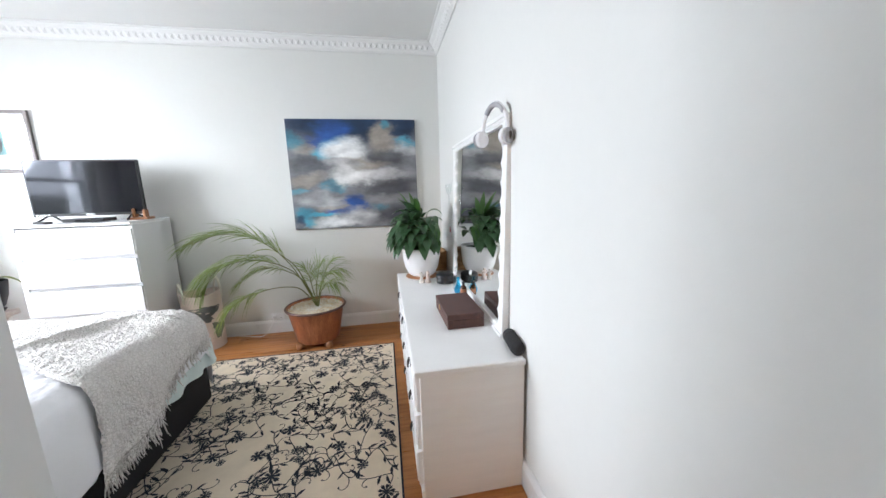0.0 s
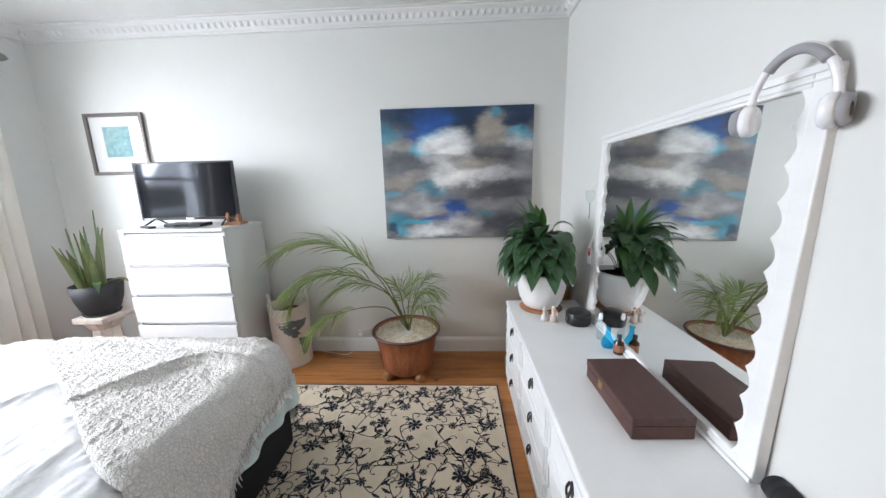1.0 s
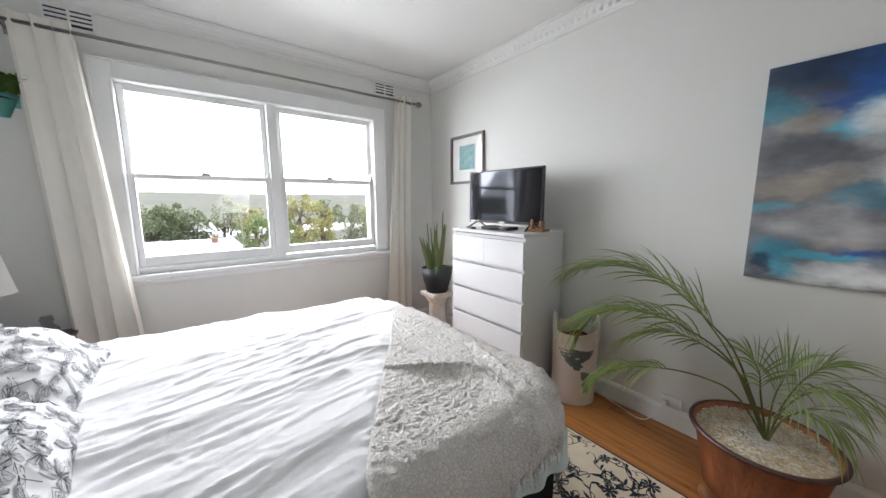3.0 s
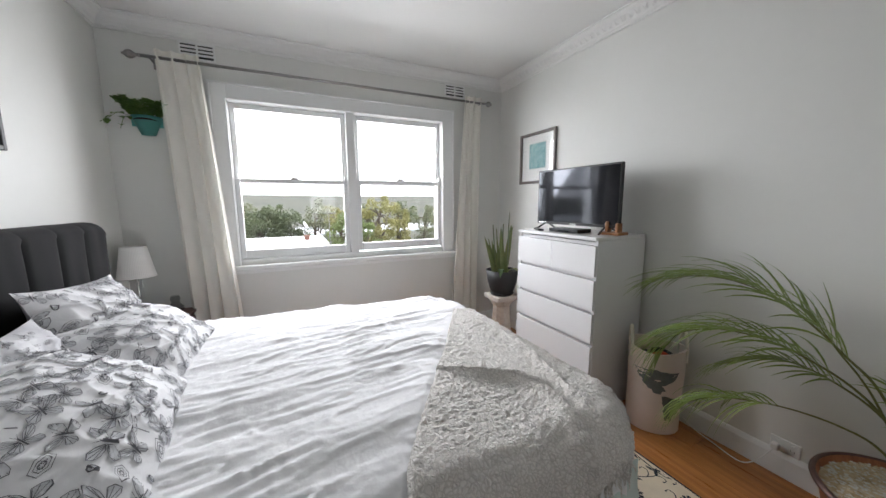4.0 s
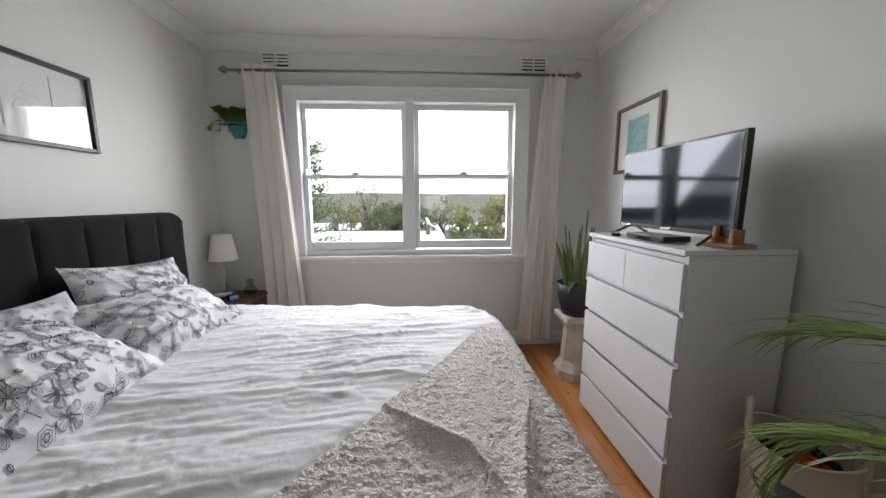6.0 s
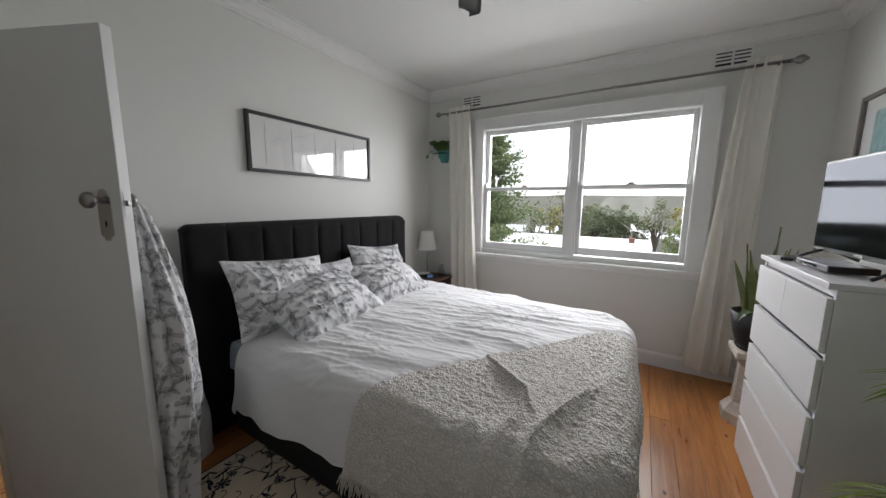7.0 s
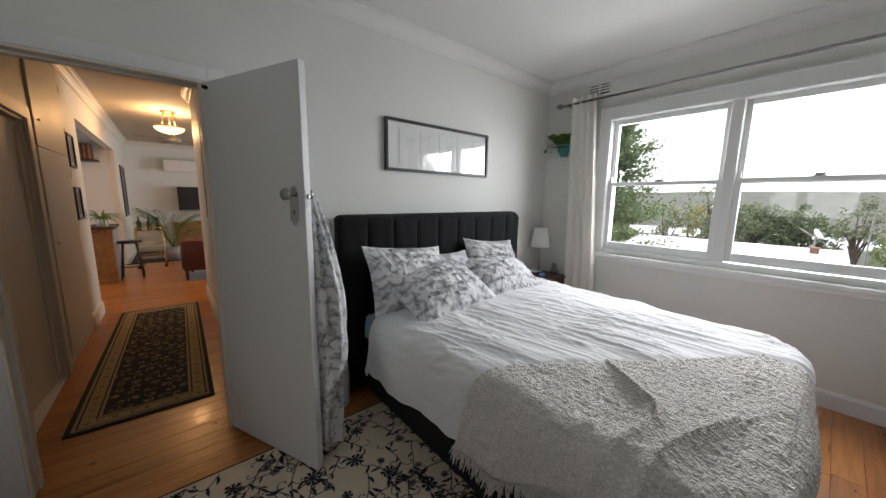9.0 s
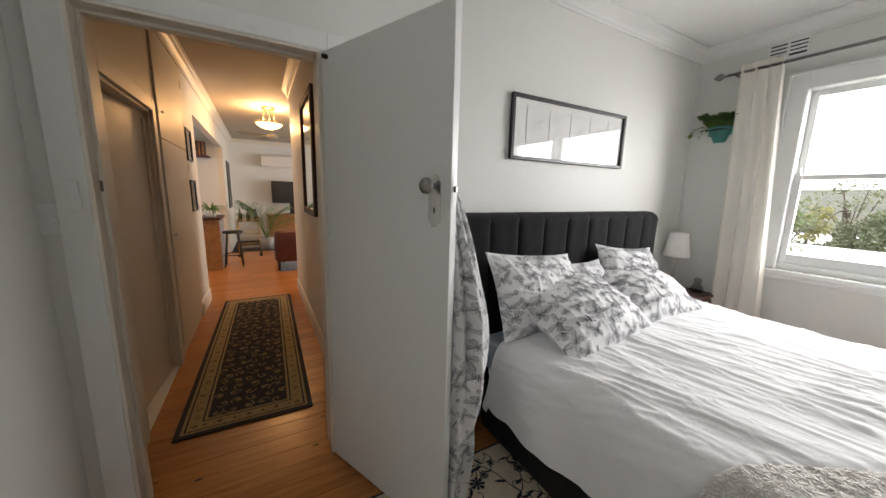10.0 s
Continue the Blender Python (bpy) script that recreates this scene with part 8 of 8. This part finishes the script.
# ---- floor boards and the floral rug ----
part("floor", boxes((W, E, S - T, N, -0.05, -0.006), (-4.0, 4.7, FAR, S - T, -0.05, -0.006)), mat("board_gap", (0.03, 0.015, 0.008), 0.9, vary=0.3), kind="structure")
FLOOR = bpy.data.objects["floor"]
BW = 0.1225
rnd = random.Random(2)
protos = []
for k in range(6):
    bm = boxes((0, 1, 0, 1, -0.02, 0.0))
    me = bpy.data.meshes.new("floorboard")
    bm.to_mesh(me)
    bm.free()
    me.materials.append(BOARD)
    protos.append(me)


def board(x0, x1, y0, y1):
    bm = boxes((0, x1 - x0, 0, y1 - y0, -0.02, 0.0), bevel=0.0012)
    ob = part("floorboard", bm, BOARD, FLOOR)
    ob.location = (x0, y0, 0)
    return ob


y = S - T
while y < N - 0.01:
    y1 = min(y + BW - 0.0016, N)
    cut = W + rnd.uniform(0.8, 3.4)
    board(W, cut, y, y1)
    board(cut + 0.0014, E, y, y1)
    y += BW
y = S - T - BW
while y > -3.4:
    cut = rnd.uniform(0.3, 2.2)
    board(-2.5, cut, y, y + BW - 0.0016)
    board(cut + 0.0014, 3.4 if y < 0 else HE + 0.1, y, y + BW - 0.0016)
    y -= BW
# knots in the boards
bm = bmesh.new()
for k in range(90):
    x, yy = rnd.uniform(W + 0.1, E - 0.1), rnd.uniform(-2.5, N - 0.1)
    if yy < S:
        x = rnd.uniform(HW, HE)
    r = rnd.uniform(0.004, 0.011)
    vs = [bm.verts.new((x + r * 1.7 * math.cos(a) * rnd.uniform(0.8, 1.2), yy + r * math.sin(a) * rnd.uniform(0.8, 1.2), 0.0006)) for a in [q * 0.785 for q in range(8)]]
    bm.faces.new(vs)
tagged(part("floor_knots", bm, KNOT, FLOOR), kind="stuff")


def floral_rug():
    """Cream rug: navy scrolling vines with leaves and many-petalled flowers."""
    x0, x1, y0, y1 = 0.36, 1.92, 4.02, 6.47
    rg = thing("floral_rug", "cream rug with navy flowers and scrolling vines under the bed", "rug", pose(0, 0, 0.001))
    part("rug_base", boxes((x0, x1, y0, y1, 0, 0.009), bevel=0.003), RUGC, rg)
    part("binding", boxes((x0 - 0.01, x0, y0 - 0.01, y1 + 0.01, 0, 0.008), (x1, x1 + 0.01, y0 - 0.01, y1 + 0.01, 0, 0.008), (x0, x1, y0 - 0.01, y0, 0, 0.008), (x0, x1, y1, y1 + 0.01, 0, 0.008)), NAVY, rg)
    rr = random.Random(44)
    Z = 0.0098
    bm = bmesh.new()
    inside = lambda p: x0 + 0.01 < p.x < x1 - 0.01 and y0 + 0.01 < p.y < y1 - 0.01

    def poly(pts):
        if all(inside(p) for p in pts):
            bm.faces.new([bm.verts.new(p) for p in pts])

    def flower(c, r):
        """A ragged many-petalled head with pale slits between the inner petals."""
        n = rr.choice((7, 8, 9))
        a0 = rr.random() * 6.283
        cv = []
        for k in range(n):
            a, hw = a0 + 6.283 * k / n, 3.1416 / n
            tip = rr.uniform(0.85, 1.1)
            for da, q in ((-0.95, 0.42), (-0.7, 0.78 * tip), (-0.45, 0.9 * tip), (-0.3, 0.8 * tip), (0.0, 1.0 * tip), (0.25, 0.82 * tip), (0.5, 0.93 * tip), (0.75, 0.7 * tip)):
                cv.append(c + Vector((math.cos(a + da * hw), math.sin(a + da * hw), 0)) * r * q)
        if all(inside(p) for p in cv):
            for k in range(len(cv)):
                poly([c, cv[k], cv[(k + 1) % len(cv)]])
            for k in range(n):
                a = a0 + 6.283 * (k + 0.5) / n
                d, s = Vector((math.cos(a), math.sin(a), 0)), Vector((-math.sin(a), math.cos(a), 0))
                slits.append([c + d * r * 0.22 + Vector((0, 0, 0.0003)), c + d * r * 0.5 - s * r * 0.05 + Vector((0, 0, 0.0003)), c + d * r * 0.62 + Vector((0, 0, 0.0003)), c + d * r * 0.5 + s * r * 0.05 + Vector((0, 0, 0.0003))])

    def leaf(p, a, l):
        """A curved leaf with a toothed outer edge."""
        d, s = Vector((math.cos(a), math.sin(a), 0)), Vector((-math.sin(a), math.cos(a), 0))
        bend = rr.choice((-1, 1)) * 0.28
        up = ((0.0, 0.02), (0.2, 0.13), (0.3, 0.10), (0.45, 0.19), (0.55, 0.13), (0.7, 0.15), (0.8, 0.07), (1.0, 0.0))
        lo = ((0.0, -0.02), (0.2, -0.10), (0.3, -0.08), (0.45, -0.14), (0.55, -0.09), (0.7, -0.10), (0.8, -0.04), (1.0, 0.0))
        f = lambda t, w: p + d * l * t + s * (l * w + bend * l * t * t)
        for (t0, u0), (t1, u1), (_, v0), (_, v1) in zip(up, up[1:], lo, lo[1:]):
            q = [f(t0, v0), f(t1, v1), f(t1, u1), f(t0, u0)]
            poly(q if t1 < 1 else q[:2] + q[3:])

    def stroke(pts, w0, w1):
        n = len(pts) - 1
        for i in range(n):
            d = (pts[i + 1] - pts[i]).normalized()
            s = Vector((-d.y, d.x, 0))
            a, b = w0 + (w1 - w0) * i / n, w0 + (w1 - w0) * (i + 1) / n
            poly([pts[i] - s * a, pts[i + 1] - s * b, pts[i + 1] + s * b, pts[i] + s * a])

    def tendril(p, a, l, sign):
        """A short shoot that curls tight at its end."""
        pts = [p.copy()]
        for k in range(14):
            a += sign * (0.05 + 0.42 * (k / 13) ** 1.5)
            p = p + Vector((math.cos(a), math.sin(a), 0)) * l / 14
            pts.append(p.copy())
        stroke(pts, 0.0026, 0.0018)
        poly([p + Vector((0.0055 * math.cos(k * 1.047), 0.0055 * math.sin(k * 1.047), 0.0001)) for k in range(6)])

    def stem(a, b, swing):
        """A sinuous vine between two flower heads, with leaves, tendrils and buds along it."""
        d = b - a
        s = Vector((-d.y, d.x, 0))
        pts = bez([a, a + d * 0.28 + s * swing, a + d * 0.55 - s * swing * 0.25, a + d * 0.8 - s * swing * 0.8, b], 9)
        stroke(pts, 0.0026, 0.0026)
        for i in range(4, len(pts) - 3, 5):
            t = pts[i + 1] - pts[i - 1]
            an = math.atan2(t.y, t.x)
            sg = rr.choice((-1, 1))
            q = rr.random()
            if q < 0.42:
                tendril(pts[i], an + sg * 0.6, rr.uniform(0.06, 0.11), sg)
            if q > 0.15:
                leaf(pts[i], an - sg * rr.uniform(0.5, 1.0), rr.uniform(0.042, 0.066))
            if q > 0.86:
                e = pts[i] + Vector((math.cos(an + sg), math.sin(an + sg), 0)) * 0.05
                stroke([pts[i], e], 0.0022, 0.0022)
                flower(e, rr.uniform(0.02, 0.028))

    slits = []
    sx, sy = 0.235, 0.185
    nx, ny = int((x1 - x0) / sx) + 2, int((y1 - y0) / sy) + 2
    heads = {}
    for j in range(ny):
        for i in range(nx):
            c = Vector((x0 - 0.03 + sx * (i + 0.5 * (j % 2)) + rr.uniform(-0.035, 0.035), y0 + sy * j + rr.uniform(-0.03, 0.03), Z))
            heads[i, j] = c
            flower(c, rr.uniform(0.042, 0.052) if (i + 2 * j) % 3 else rr.uniform(0.030, 0.036))
    for (i, j), c in heads.items():
        for q, ch in (((i + 1, j), 0.6), ((i + (j % 2), j + 1), 0.9), ((i - 1 + (j % 2), j + 1), 0.45)):
            if q in heads and rr.random() < ch:
                stem(c, heads[q], rr.choice((-1, 1)) * rr.uniform(0.25, 0.5))
    bs = bmesh.new()
    for q in slits:
        bs.faces.new([bs.verts.new(p) for p in q])
    part("petal_slits", bs, RUGC, rg, kind="stuff")
    part("floral_pattern", bm, NAVY, rg, kind="stuff")


floral_rug()
